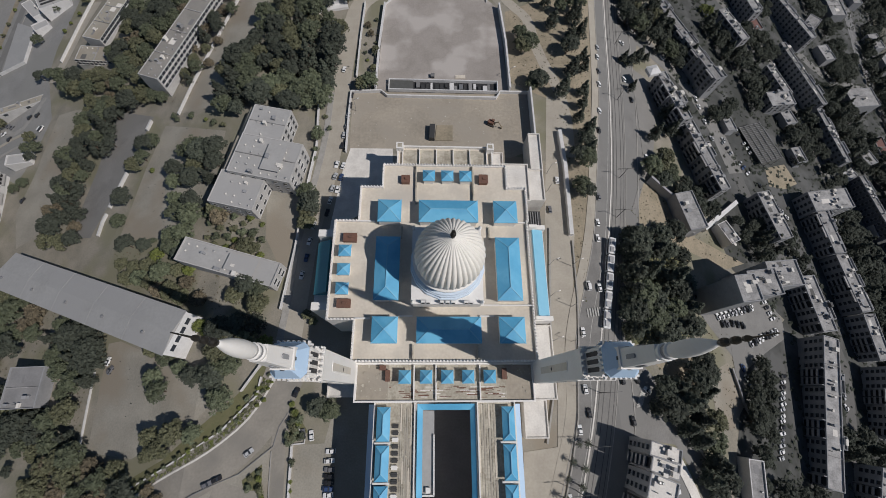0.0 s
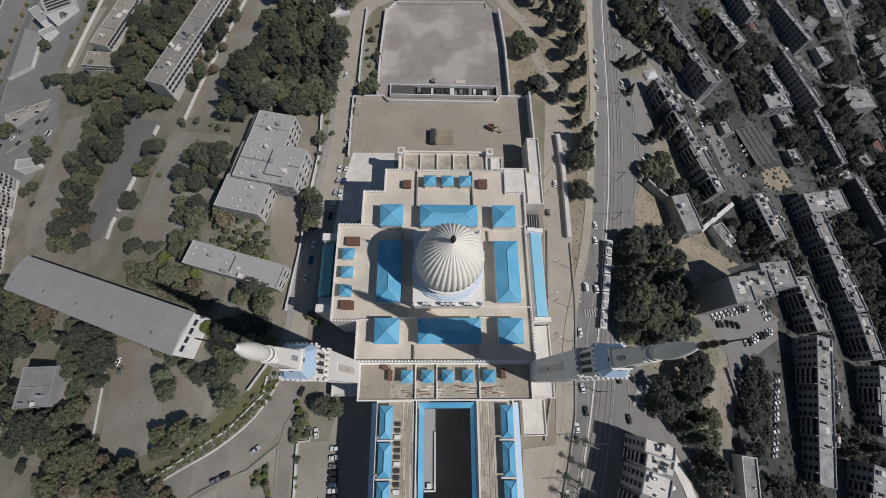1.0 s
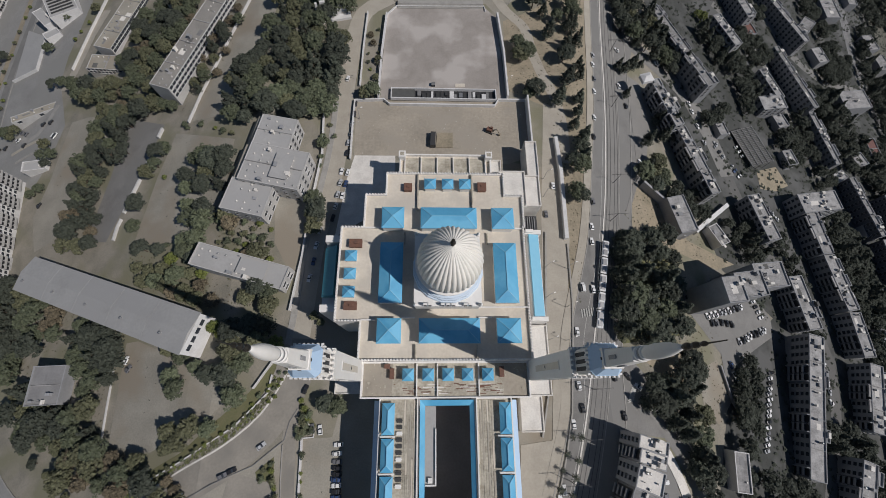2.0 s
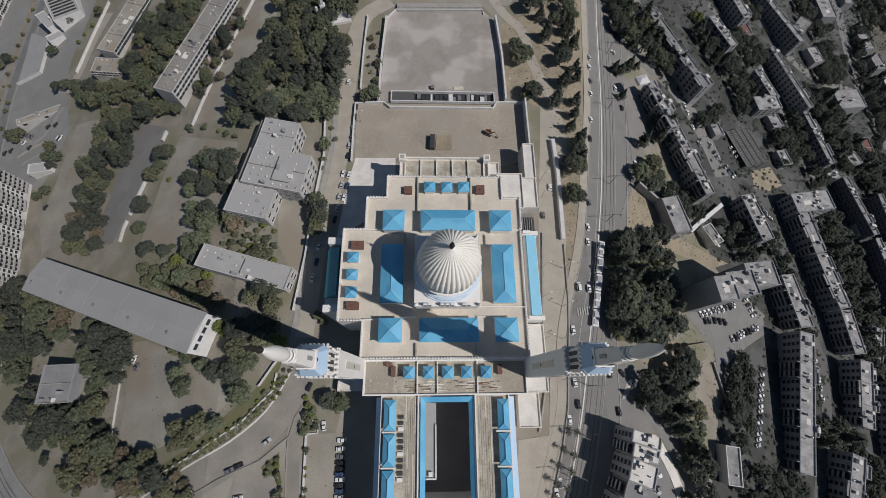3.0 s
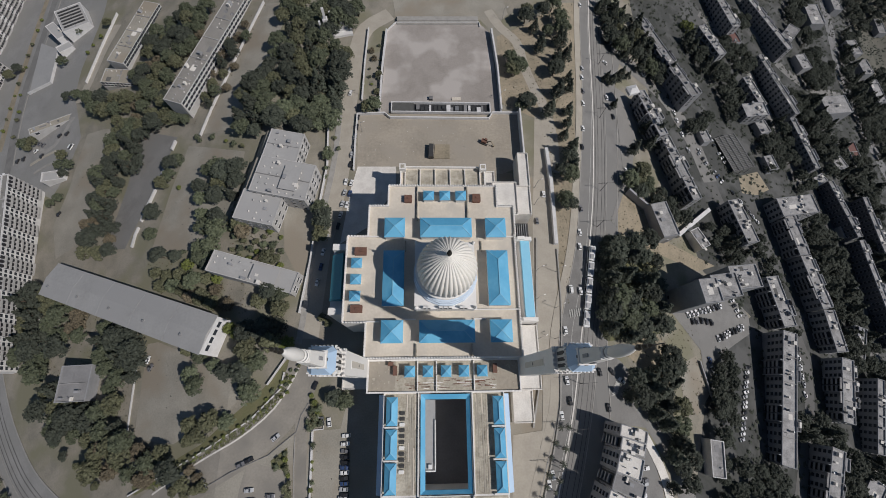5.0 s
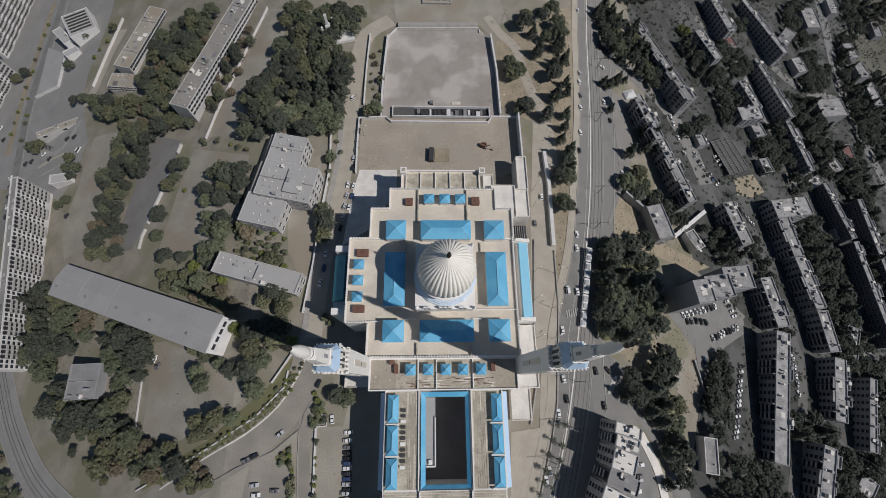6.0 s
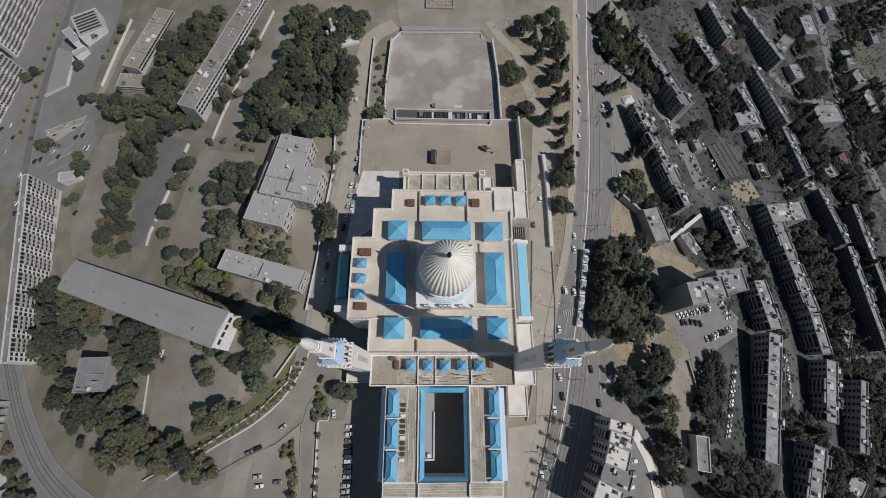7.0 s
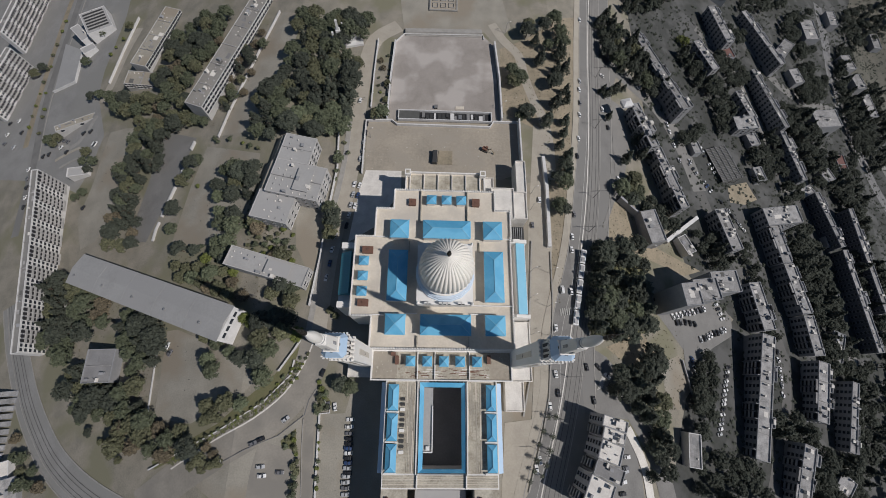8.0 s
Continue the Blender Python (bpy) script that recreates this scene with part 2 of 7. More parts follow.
def drape(bm, up, thick=0.0):
    """Cuts a flat plan sheet along the ground's facets, lays it on the ground and gives it skirts."""
    xs = [v.co.x for v in bm.verts]
    for k in range(math.floor(min(xs) / 10), math.ceil(max(xs) / 10) + 1):
        if abs(k) * 10 >= 50:
            bmesh.ops.bisect_plane(bm, geom=bm.verts[:] + bm.edges[:] + bm.faces[:], plane_co=(k * 10, 0, 0), plane_no=(1, 0, 0))
    for v in bm.verts:
        v.co.z = facet(v.co.x) + up
    if thick:
        edges = [e for e in bm.edges if len(e.link_faces) == 1]
        got = bmesh.ops.extrude_edge_only(bm, edges=edges)
        for v in got["geom"]:
            if isinstance(v, bmesh.types.BMVert):
                v.co.z -= thick
    bmesh.ops.recalc_face_normals(bm, faces=bm.faces[:])


def facet(x):
    """The ground mesh's own height, straight between its lines."""
    k = math.floor(x / 10)
    a, b = lift(k * 10), lift(k * 10 + 10)
    return a + (b - a) * (x / 10 - k)


def sheet(name, pts, mat, up, label, category="ground", thick=0.0):
    bm = bmesh.new()
    bm.faces.new([bm.verts.new((*p, 0)) for p in pts])
    bmesh.ops.triangulate(bm, faces=bm.faces[:])
    drape(bm, up, thick)
    for f in bm.faces:
        if f.normal.z < -0.3:
            f.normal_flip()
    ob = part(name, bm, mat)
    return tagged(ob, label, category, kind="structure")


def ribbon(name, pts, width, mat, up, label="", category="road", thick=0.0, parent=None, curved=True):
    line = curve_line(pts) if curved else [Vector(p) for p in pts]
    lo, hi = sides_of(line, width / 2)
    bm = bmesh.new()
    a, b = [bm.verts.new((*p, 0)) for p in lo], [bm.verts.new((*p, 0)) for p in hi]
    for i in range(len(a) - 1):
        bm.faces.new((a[i], a[i + 1], b[i + 1], b[i]))
    drape(bm, up, thick)
    for f in bm.faces:
        if f.normal.z < -0.3:
            f.normal_flip()
    ob = part(name, bm, mat, parent)
    return tagged(ob, label, category, kind="structure") if not parent else ob


def low_wall(name, pts, height, width, mat, label, curved=True):
    """A free-standing wall that follows the ground."""
    line = curve_line(pts, 5.0) if curved else [Vector(p) for p in pts]
    lo, hi = sides_of(line, width / 2)
    bm = bmesh.new()
    rows = [[bm.verts.new((p.x, p.y, lift(p.x) + z)) for p, z in ((l, -0.5), (l, height), (h, height), (h, -0.5))] for l, h in zip(lo, hi)]
    for a, b in zip(rows, rows[1:]):
        for i in range(3):
            bm.faces.new((a[i], b[i], b[i + 1], a[i + 1]))
    bm.faces.new(rows[0])
    bm.faces.new(rows[-1][::-1])
    bmesh.ops.recalc_face_normals(bm, faces=bm.faces[:])
    return tagged(part(name, bm, mat), label, "wall", kind="structure")


# ================= the ground =================
def build_ground():
    xs = sorted({*(k * 10 for k in range(-45, 47)), *(s * d for s in (-1, 1) for d in (500, 700, 1000, 1600, 2600))})
    ys = [-2600, -1500, -900, -500, -300, -200, -100, 0, 100, 200, 300, 400, 600, 900, 1500, 2600]
    bm = bmesh.new()
    grid = [[bm.verts.new((x, y, lift(x))) for y in ys] for x in xs]
    for a, b in zip(grid, grid[1:]):
        for i in range(len(ys) - 1):
            bm.faces.new((a[i], b[i], b[i + 1], a[i + 1]))
    tagged(part("ground", bm, M["ground"]), "dusty grey-brown dry ground of the hillside town", "ground", kind="structure")


build_ground()

# ================= streets, yards and walls =================
sheet("esplanade", [(-26.3, 165.4), (-21.8, 171.1), (21.8, 172.3), (27.5, 165.6), (29.9, 116.4), (-27.9, 115.2)], M["esplanade"], 0.5, "large empty grey concrete esplanade", "esplanade", 0.6)
sheet("building_plot", [(-38.0, 114.8), (38.6, 115.8), (39.7, 87.5), (29.0, 83.0), (-19.7, 86.4), (-37.3, 82.6)], M["dirt"], 0.06, "bare sandy building plot with tyre tracks", "plot")
sheet("forecourt", [(-37.0, 86.3), (-19.7, 86.4), (-19.4, 75.6), (-31.0, 56.7), (-42.5, 49.0), (-39.4, 75.5)], M["lime"], 0.10, "pale paved forecourt", "pavement")
sheet("upper_square", [(-21.8, 173.8), (-25.6, 201.7), (33.1, 203.7), (37.8, 179.3), (28.1, 167.5), (22.6, 175.0)], M["yard"], 0.05, "grey asphalt square behind the esplanade", "square")
sheet("terrace_strip", [(46.8, 115.3), (53.1, 112.2), (51.9, 49.0), (45.1, -0.1), (37.3, -0.0), (41.0, 56.8)], M["paving"], 0.06, "pale beige service road beside the mosque", "road")
sheet("slope_strip", [(46.3, 171.8), (70.6, 192.0), (78.9, 195.6), (63.5, 85.4), (53.2, 17.5), (48.1, 17.5), (50.2, 49.0), (49.8, 112.1), (31.3, 121.6), (30.9, 163.8)], M["ochre"], 0.05, "dry ochre planted slope", "verge")
sheet("palm_strip", [(40.2, -2.8), (46.9, -2.9), (45.5, -16.7), (42.2, -29.8), (38.8, -40.3), (35.1, -51.3), (24.7, -66.0), (24.7, -51.0), (26.7, -26.6), (37.8, -25.2)], M["paving"], 0.17, "greyish paved strip with palms beside the boulevard", "pavement", 0.1)
sheet("mosque_yard", [(-32.7, 0.7), (-52.9, 9.4), (-54.5, 51.6), (-44.3, 75.5), (-32.3, 84.0), (-19.6, 84.1), (26.5, 84.5), (43.1, 81.7), (38.4, -0.0), (41.6, -12.5), (30.2, -46.5), (27.7, -66.1), (-34.7, -64.5), (-35.8, -11.5)], M["yard"], 0.03, "grey asphalt yard round the mosque", "yard")
sheet("car_park", [(-47.3, -23.9), (-37.5, -23.5), (-35.0, -11.5), (-31.9, -64.6), (-45.0, -64.3)], M["yard"], 0.05, "grey asphalt car park", "car park")
sheet("sports_yard", [(-122.6, 104.6), (-90.0, 95.4), (-90.7, 63.1), (-105.9, 49.1), (-131.1, 50.5), (-127.2, 82.4)], M["yard"], 0.05, "pale grey school yard", "yard")
sheet("upper_yard", [(-106.9, 168.6), (-91.3, 187.1), (-78.1, 184.1), (-83.3, 151.2), (-95.5, 129.7), (-101.4, 109.8), (-115.6, 109.6)], M["yard"], 0.05, "long dusty school yard", "yard")
sheet("west_yard", [(-194.3, 126.1), (-182.6, 126.9), (-161.6, 123.1), (-161.2, 100.7), (-169.8, 87.6), (-178.4, 85.8), (-174.1, 68.2), (-181.1, 57.2), (-189.7, 52.9), (-198.4, 71.3), (-195.3, 93.3), (-195.3, 108.5)], M["yard"], 0.05, "dusty grey yard", "yard")
sheet("tarmac_court", [(-153.9, 119.3), (-130.8, 111.1), (-141.0, 72.6), (-147.0, 53.5), (-159.1, 54.9), (-155.3, 86.9)], M["asphalt"], 0.08, "dark tarmac sports court", "court")
sheet("lower_yard", [(-121.9, 9.1), (-116.5, 9.7), (-98.7, 3.5), (-82.7, -2.4), (-74.8, -10.9), (-80.1, -17.7), (-100.3, -28.3), (-118.8, -26.8)], M["yard"], 0.05, "bare grey yard between trees", "yard")
sheet("school_apron", [(-68.4, 71.3), (-55.4, 89.6), (-51.7, 75.5), (-53.2, 25.0), (-60.0, 36.8), (-65.7, 46.6)], M["yard"], 0.05, "grey yard beside the school", "yard")
sheet("lawn", [(-67.4, -9.0), (-56.8, 5.2), (-52.1, 1.0), (-59.1, -12.1), (-77.9, -24.3), (-104.4, -41.4), (-113.3, -45.8), (-115.4, -42.9), (-88.3, -28.1)], M["grass"], 0.05, "dry grass bank along the road", "verge")
sheet("triangle_bed", [(-61.7, -33.7), (-56.2, -29.3), (-55.4, -36.5), (-60.7, -36.4)], M["grass"], 0.16, "triangular planted bed with a low kerb", "flower bed", 0.2)
sheet("corner_bed", [(-49.9, -11.3), (-42.9, -20.1), (-48.1, -23.8)], M["grass"], 0.16, "planted corner bed", "flower bed", 0.2)
sheet("hillside", [(89.4, 81.1), (103.3, 74.6), (112.8, 55.3), (140.1, 46.7), (127.5, 42.6), (98.1, 50.6), (72.3, 46.4), (81.6, 65.2)], M["ochre"], 0.08, "dry ochre hillside with bare earth", "verge")
sheet("bare_plot", [(103.1, -2.4), (115.2, 2.5), (118.4, -14.1), (108.8, -22.3), (103.0, -14.8)], M["yard"], 0.09, "bare pale plot of trodden earth", "plot")
sheet("road_apron", [(-49.0, -14.2), (-53.4, -23.8), (-62.9, -31.5), (-75.8, -37.3), (-95.4, -48.8), (-68.1, -63.7), (-45.0, -64.3)], M["yard"], 0.06, "dusty paved strip beside the curved road", "pavement")
sheet("hillside", [(73.5, 4.2), (94.1, 11.7), (103.8, -0.0), (97.7, -11.4), (85.9, -4.6)], M["ochre"], 0.08, "dry ochre hillside between trees", "verge")
sheet("east_car_park", [(105.9, 20.8), (145.3, 38.4), (155.5, 22.0), (154.4, 13.7), (138.4, 6.6), (125.5, 0.1), (118.3, 5.0)], M["asphalt"], 0.1, "asphalt car park full of cars", "car park")
sheet("east_park", [(78.6, 48.4), (101.2, 49.6), (98.8, 11.8), (68.6, 7.5)], M["grass"], 0.04, "shaded park ground", "park")
sheet("plaza", [(58.3, -10.7), (67.4, -0.2), (73.4, -11.0), (81.3, -25.7), (63.6, -22.9)], M["asphalt"], 0.06, "asphalt junction beside the tower block", "road")
sheet("sand_plot", [(177.4, 105.3), (195.8, 112.1), (202.0, 101.1), (189.3, 95.1), (176.3, 94.1)], M["ochre"], 0.08, "sandy ochre building plot", "plot")

# The rows' shade is put into this sheet's colour.
sheet("east_quarter", [(120.1, 243.1), (879.6, 639.2), (561.1, 190.3), (299.6, -90.5), (94.2, -63.0), (122.7, 0.1), (157.5, 22.1), (131.3, 42.9), (119.4, 96.7)], M["east_ground"], 0.03, "ground between the apartment rows with shade painted in", "ground")

# main boulevard with tramway
sheet("carriageway", [(96.3, 186.3), (102.9, 162.5), (95.5, 142.8), (93.1, 113.9), (91.5, 90.8), (86.1, 76.1), (79.5, 62.1), (73.1, 47.8), (67.3, 47.2), (75.7, 78.6), (84.9, 139.4), (89.8, 183.6)], M["asphalt"], 0.085, "asphalt carriageway beyond the tram tracks", "road")
sheet("boulevard_pavement", [(95.5, 142.8), (103.1, 139.7), (103.7, 113.3), (97.3, 92.0), (88.5, 76.5), (80.8, 60.9), (79.5, 62.1), (86.1, 76.1), (91.5, 90.8), (93.1, 113.9)], M["tram_bed"], 0.2, "pale pavement before the apartment block", "pavement", 0.2)
BOULEVARD = [(95.6, 230.1), (88.8, 174.9), (83.0, 121.3), (75.7, 78.5), (69.0, 44.8), (58.1, 8.4), (55.4, -16.7), (49.6, -35.8), (44.6, -50.0), (39.6, -66.3)]
TRAM = [(95.6, 230.1), (88.0, 174.6), (82.3, 121.1), (76.1, 78.9), (69.0, 44.8), (60.6, 8.5), (54.7, -16.7), (49.1, -35.8), (44.6, -49.8), (40.0, -66.4)]
ribbon("boulevard", BOULEVARD, 20.0, M["asphalt"], 0.10, "wide grey asphalt boulevard with tram tracks", "road")
ribbon("tram_bed", TRAM, 7.0, M["tram_bed"], 0.14, "grey concrete tramway bed", "tramway", 0.06)


def offset(pts, d):
    lo, hi = sides_of([Vector(p) for p in pts], abs(d))
    return [tuple(p) for p in (lo if d > 0 else hi)]


tracks = thing("tram_track", pose(0, 0, 0), "four steel tram rails set in grey concrete", "tram track", kind="structure")
for d in (-2.6, -1.1, 1.1, 2.6):
    ribbon("rail", offset(TRAM, d), 0.2, M["groove"], 0.20, parent=tracks)
kerbs = thing("boulevard_kerb", pose(0, 0, 0), "long pale kerb stones along the boulevard", "kerb", kind="structure")
for d in (-10.2, 10.2):
    ribbon("kerb", offset(BOULEVARD, d), 0.35, M["kerb"], 0.26, thick=0.2, parent=kerbs)
ribbon("kerb", offset(TRAM, 3.7), 0.5, M["lime"], 0.24, thick=0.12, parent=kerbs)
ribbon("kerb", offset(TRAM, -3.6), 0.25, M["kerb"], 0.24, thick=0.12, parent=kerbs)
lines = thing("lane_marking", pose(0, 0, 0), "worn white lane lines", "road marking", kind="structure")
ribbon("edge_line", offset(BOULEVARD, -4.2 + 9.4), 0.18, M["marking"], 0.115, parent=lines)
ribbon("pavement", offset(BOULEVARD, 12.2), 3.4, M["paving"], 0.25, "pale pavement along the boulevard", "pavement", 0.25)

sheet("tower_car_park", [(76.0, -30.2), (79.8, -31.8), (82.6, -39.2), (84.0, -47.4), (83.9, -57.5), (67.4, -56.1)], M["asphalt"], 0.12, "small asphalt car park behind the tower block", "car park")
ribbon("side_street", [(93.2, 176.8), (107.0, 164.0), (131.5, 146.7), (144.5, 123.7), (152.3, 96.6)], 11.0, M["asphalt"], 0.10, "grey side street running down the hill", "road")
ribbon("lower_street", [(62.3, -0.3), (70.7, -3.5), (80.3, -17.4), (89.6, -32.2), (94.5, -46.3), (96.6, -59.7)], 8.5, M["asphalt"], 0.12, "street curving down past the tower block", "road")
ribbon("ramp", [(79.7, -28.8), (83.1, -35.8), (86.2, -44.8), (87.0, -56.3)], 3.8, M["lime"], 0.35, "pale concrete ramp with a low wall", "ramp", 0.4)
# The darker asphalt carries the shade of the apartment rows on this street.
ribbon("east_lane", [(152.3, 96.6), (160.3, 70.9), (173.2, 46.9), (185.9, 23.5), (190.0, 0.6), (181.1, -25.8), (167.2, -46.6), (154.0, -66.9)], 7.0, M["asphalt_dark"], 0.10, "narrow street between apartment rows, shade in its colour", "road")
ribbon("car_park_lane", [(122.3, 12.6), (121.2, -4.7), (126.3, -18.9)], 6.0, M["asphalt"], 0.14, "lane leaving the car park", "road")
ribbon("north_lane", [(182.4, 232.8), (212.9, 210.0), (222.4, 174.9), (231.4, 141.5), (235.8, 113.2)], 7.0, M["asphalt"], 0.1, "street between the apartment rows", "road")
ribbon("hill_road", [(237.4, 246.0), (256.6, 215.9), (290.3, 203.8), (334.9, 207.0), (370.2, 186.8), (387.5, 138.1)], 9.0, M["asphalt"], 0.1, "winding grey hill road", "road")
ribbon("railway_bed", [(369.4, 343.6), (355.5, 282.9), (343.2, 229.4), (345.8, 185.7), (352.6, 146.1), (367.9, 110.3)], 12.0, M["flat_roof"], 0.12, "grey ballast bed of the railway", "railway")
rails = thing("railway_track", pose(0, 0, 0), "dark steel rails on ballast", "railway track", kind="structure")
for d in (-3.2, -1.7, 1.7, 3.2):
    ribbon("rail", offset([(369.4, 343.6), (355.5, 282.9), (343.2, 229.4), (345.8, 185.7), (352.6, 146.1), (367.9, 110.3)], d), 0.3, M["rail"], 0.3, parent=rails)
ribbon("east_service_road", [(254.2, 7.3), (247.9, -17.1), (227.0, -43.8), (205.8, -66.5)], 8.0, M["asphalt"], 0.1, "grey service road below the slabs", "road")

ribbon("mosque_lane", [(-24.9, 177.6), (-36.8, 167.7), (-41.0, 151.1), (-43.3, 123.7), (-44.1, 95.6), (-46.4, 70.0), (-50.0, 49.0), (-51.6, 27.3), (-52.7, 7.3), (-54.2, -3.2)], 8.5, M["paving"], 0.09, "pale lane along the mosque's west side", "road")
ribbon("lane_pavement", [(-46.9, 114.0), (-47.8, 89.7), (-50.8, 64.6), (-53.8, 44.1), (-54.6, 22.7), (-55.9, 7.3)], 2.4, M["kerb"], 0.24, "pale kerbed pavement", "pavement", 0.25)
ribbon("curved_road", [(-51.8, 9.4), (-52.7, -3.2), (-58.7, -16.0), (-69.4, -27.2), (-82.4, -35.3), (-98.5, -45.6), (-116.8, -59.6)], 13.5, M["worn_asphalt"], 0.11, "broad pale asphalt road curving round the bank", "road")
ribbon("bank_kerb", [(-53.2, 4.1), (-55.8, -4.2), (-62.4, -16.0), (-73.6, -25.8), (-88.2, -34.0), (-105.4, -45.0)], 0.6, M["lime"], 0.26, "pale kerb along the grass bank", "kerb", 0.2)
ribbon("parallel_road", [(-49.0, -14.2), (-51.9, -20.0), (-51.5, -30.3), (-50.3, -44.8), (-48.8, -61.0)], 4.6, M["worn_asphalt"], 0.12, "pale lane beside the car park", "road")
ribbon("lower_lot", [(-62.4, -35.5), (-64.2, -44.5), (-64.8, -60.6)], 15.0, M["worn_asphalt"], 0.08, "small grey car park", "car park")
WEST_TRAM = [(-225.1, 25.2), (-214.9, 7.4), (-205.3, -6.5), (-193.7, -21.8), (-182.3, -33.7), (-169.7, -44.5), (-156.2, -52.4), (-141.5, -58.6), (-123.8, -63.9)]
ribbon("tram_road", WEST_TRAM, 13.0, M["pale_asphalt"], 0.1, "wide road with tram tracks bending past the trees", "road")
tracks2 = thing("tram_track", pose(0, 0, 0), "pair of tram tracks bending with the road", "tram track", kind="structure")
for d in (-2.6, -1.1, 1.1, 2.6):
    ribbon("rail", offset(WEST_TRAM, d), 0.22, M["groove"], 0.17, parent=tracks2)
ribbon("tram_kerb", offset(WEST_TRAM, 6.6), 0.5, M["kerb"], 0.25, "pale kerb beside the tram road", "kerb", 0.2)
ribbon("tram_kerb", offset(WEST_TRAM, -6.6), 0.5, M["kerb"], 0.25, "pale kerb beside the tram road", "kerb", 0.2)
ribbon("tram_kerb", offset(WEST_TRAM, 3.8), 0.3, M["kerb"], 0.22, "low pale kerb of the tram bed", "kerb", 0.12)
sheet("west_quarter", [(-406.1, 342.6), (-217.9, 272.8), (-213.0, 220.6), (-216.3, 176.6), (-214.7, 157.6), (-198.8, 125.2), (-201.3, 101.0), (-206.4, 88.4), (-229.4, 98.8), (-278.7, 106.7)], M["pale_asphalt"], 0.04, "grey asphalt yards between low halls", "yard")
sheet("west_terrace", [(-255.5, 167.7), (-238.2, 171.9), (-241.7, 198.9), (-262.4, 210.4)], M["grey_roof"], 0.5, "grey flat terrace with a white rim wall", "terrace", 0.5)
sheet("brown_slope", [(435.9, 383.5), (825.7, 574.7), (560.7, 258.0), (387.2, 214.2), (385.4, 268.7)], M["scrub"], 0.06, "brown bare slope above the railway", "verge")
ribbon("west_road", [(-267.3, 267.4), (-266.2, 253.0), (-264.2, 220.5), (-262.9, 192.8), (-260.6, 164.3), (-256.7, 141.7), (-250.2, 113.9), (-247.0, 90.6), (-243.3, 65.1)], 5.5, M["asphalt"], 0.1, "grey western road", "road")
ribbon("west_verge", [(-275.0, 255.9), (-273.8, 228.5), (-271.6, 199.9), (-269.5, 170.8), (-266.4, 147.8), (-263.5, 127.4)], 4.5, M["ochre"], 0.08, "ochre verge with young trees", "verge")
ribbon("west_road_kerb", [(-260.1, 251.1), (-258.9, 219.0), (-258.3, 191.7), (-256.2, 163.4), (-252.5, 140.9), (-246.6, 115.4)], 0.5, M["kerb"], 0.24, "pale kerb of the western road", "kerb", 0.2)
ribbon("yard_path", [(-239.9, 128.3), (-223.1, 120.6), (-214.7, 127.8), (-209.9, 141.0)], 3.0, M["kerb"], 0.09, "pale worn path across the yard", "path")
ribbon("yard_step", [(-232.2, 113.1), (-223.8, 116.8), (-215.0, 119.3)], 1.6, M["paving"], 0.3, "pale stone steps of the terraced yard", "step", 0.3)
ribbon("yard_step", [(-226.7, 107.3), (-217.9, 110.9), (-209.1, 112.9)], 1.2, M["kerb"], 0.3, "pale stone steps of the terraced yard", "step", 0.3)
ribbon("school_lane", [(-197.2, 205.9), (-202.5, 187.7), (-206.6, 161.6), (-209.1, 150.3)], 6.0, M["paving"], 0.12, "pale lane with a low kerb", "road")

# long steps closing the esplanade to the north
for k in range(4):
    ribbon("step", [(-21.2, 172.7), (21.3, 173.8)], 5.6 - k * 1.3, M["kerb"], 0.75 + k * 0.3, "long pale stone step behind the esplanade", "step", 0.6 + k * 0.3, curved=False)

# walls and kerbs
W = M["white_wall"]
low_wall("terrace_wall", [(-255.5, 167.7), (-238.2, 171.9), (-241.7, 198.9)], 1.8, 0.5, W, "white rim wall of the terrace", False)
low_wall("bank_retaining_wall", [(-65.9, -7.7), (-60.6, 1.0), (-58.4, 4.8)], 1.4, 0.4, W, "short pale wall at the bank", False)
low_wall("school_lane_wall", [(-200.1, 215.1), (-204.2, 190.4), (-207.5, 163.8)], 1.6, 0.6, W, "white wall along the school lane", False)
ribbon("sandy_track", [(27.1, 181.6), (33.1, 170.2), (41.2, 159.9), (43.9, 144.9), (48.1, 130.5), (52.5, 118.1), (54.4, 101.7), (53.9, 83.9)], 5.0, M["paving"], 0.1, "pale sandy track on the slope", "path")
low_wall("esplanade_wall", [(-26.3, 165.4), (-27.7, 140.8), (-28.2, 115.2)], 2.4, 0.7, W, "pale wall along the esplanade", False)
low_wall("esplanade_wall", [(27.8, 165.6), (29.7, 142.0), (30.2, 116.1)], 3.6, 0.8, W, "white wall along the esplanade", False)
low_wall("esplanade_wall", [(-26.3, 165.4), (-21.8, 171.1), (21.8, 172.3), (22.3, 169.2)], 1.2, 0.5, W, "low pale wall closing the esplanade", False)
low_wall("plot_wall", [(-38.5, 114.1), (-25.7, 114.9), (-23.0, 112.4), (24.2, 112.4), (26.0, 115.7), (38.6, 115.8)], 1.6, 0.6, W, "pale plot wall", False)
low_wall("plot_wall", [(38.6, 115.5), (38.8, 89.0)], 5.0, 0.7, W, "tall white wall beside the plot", False)
low_wall("plot_wall", [(-38.5, 114.1), (-38.7, 103.2), (-38.6, 84.0)], 1.8, 0.5, W, "pale wall along the lane", False)
low_wall("lane_wall", [(-35.6, 166.6), (-36.5, 144.1), (-36.8, 122.2)], 1.6, 0.5, W, "pale wall of the upper lane", False)
low_wall("road_wall", [(50.2, 95.9), (50.9, 78.9), (50.1, 48.5)], 2.2, 1.5, W, "thick white retaining wall", False)
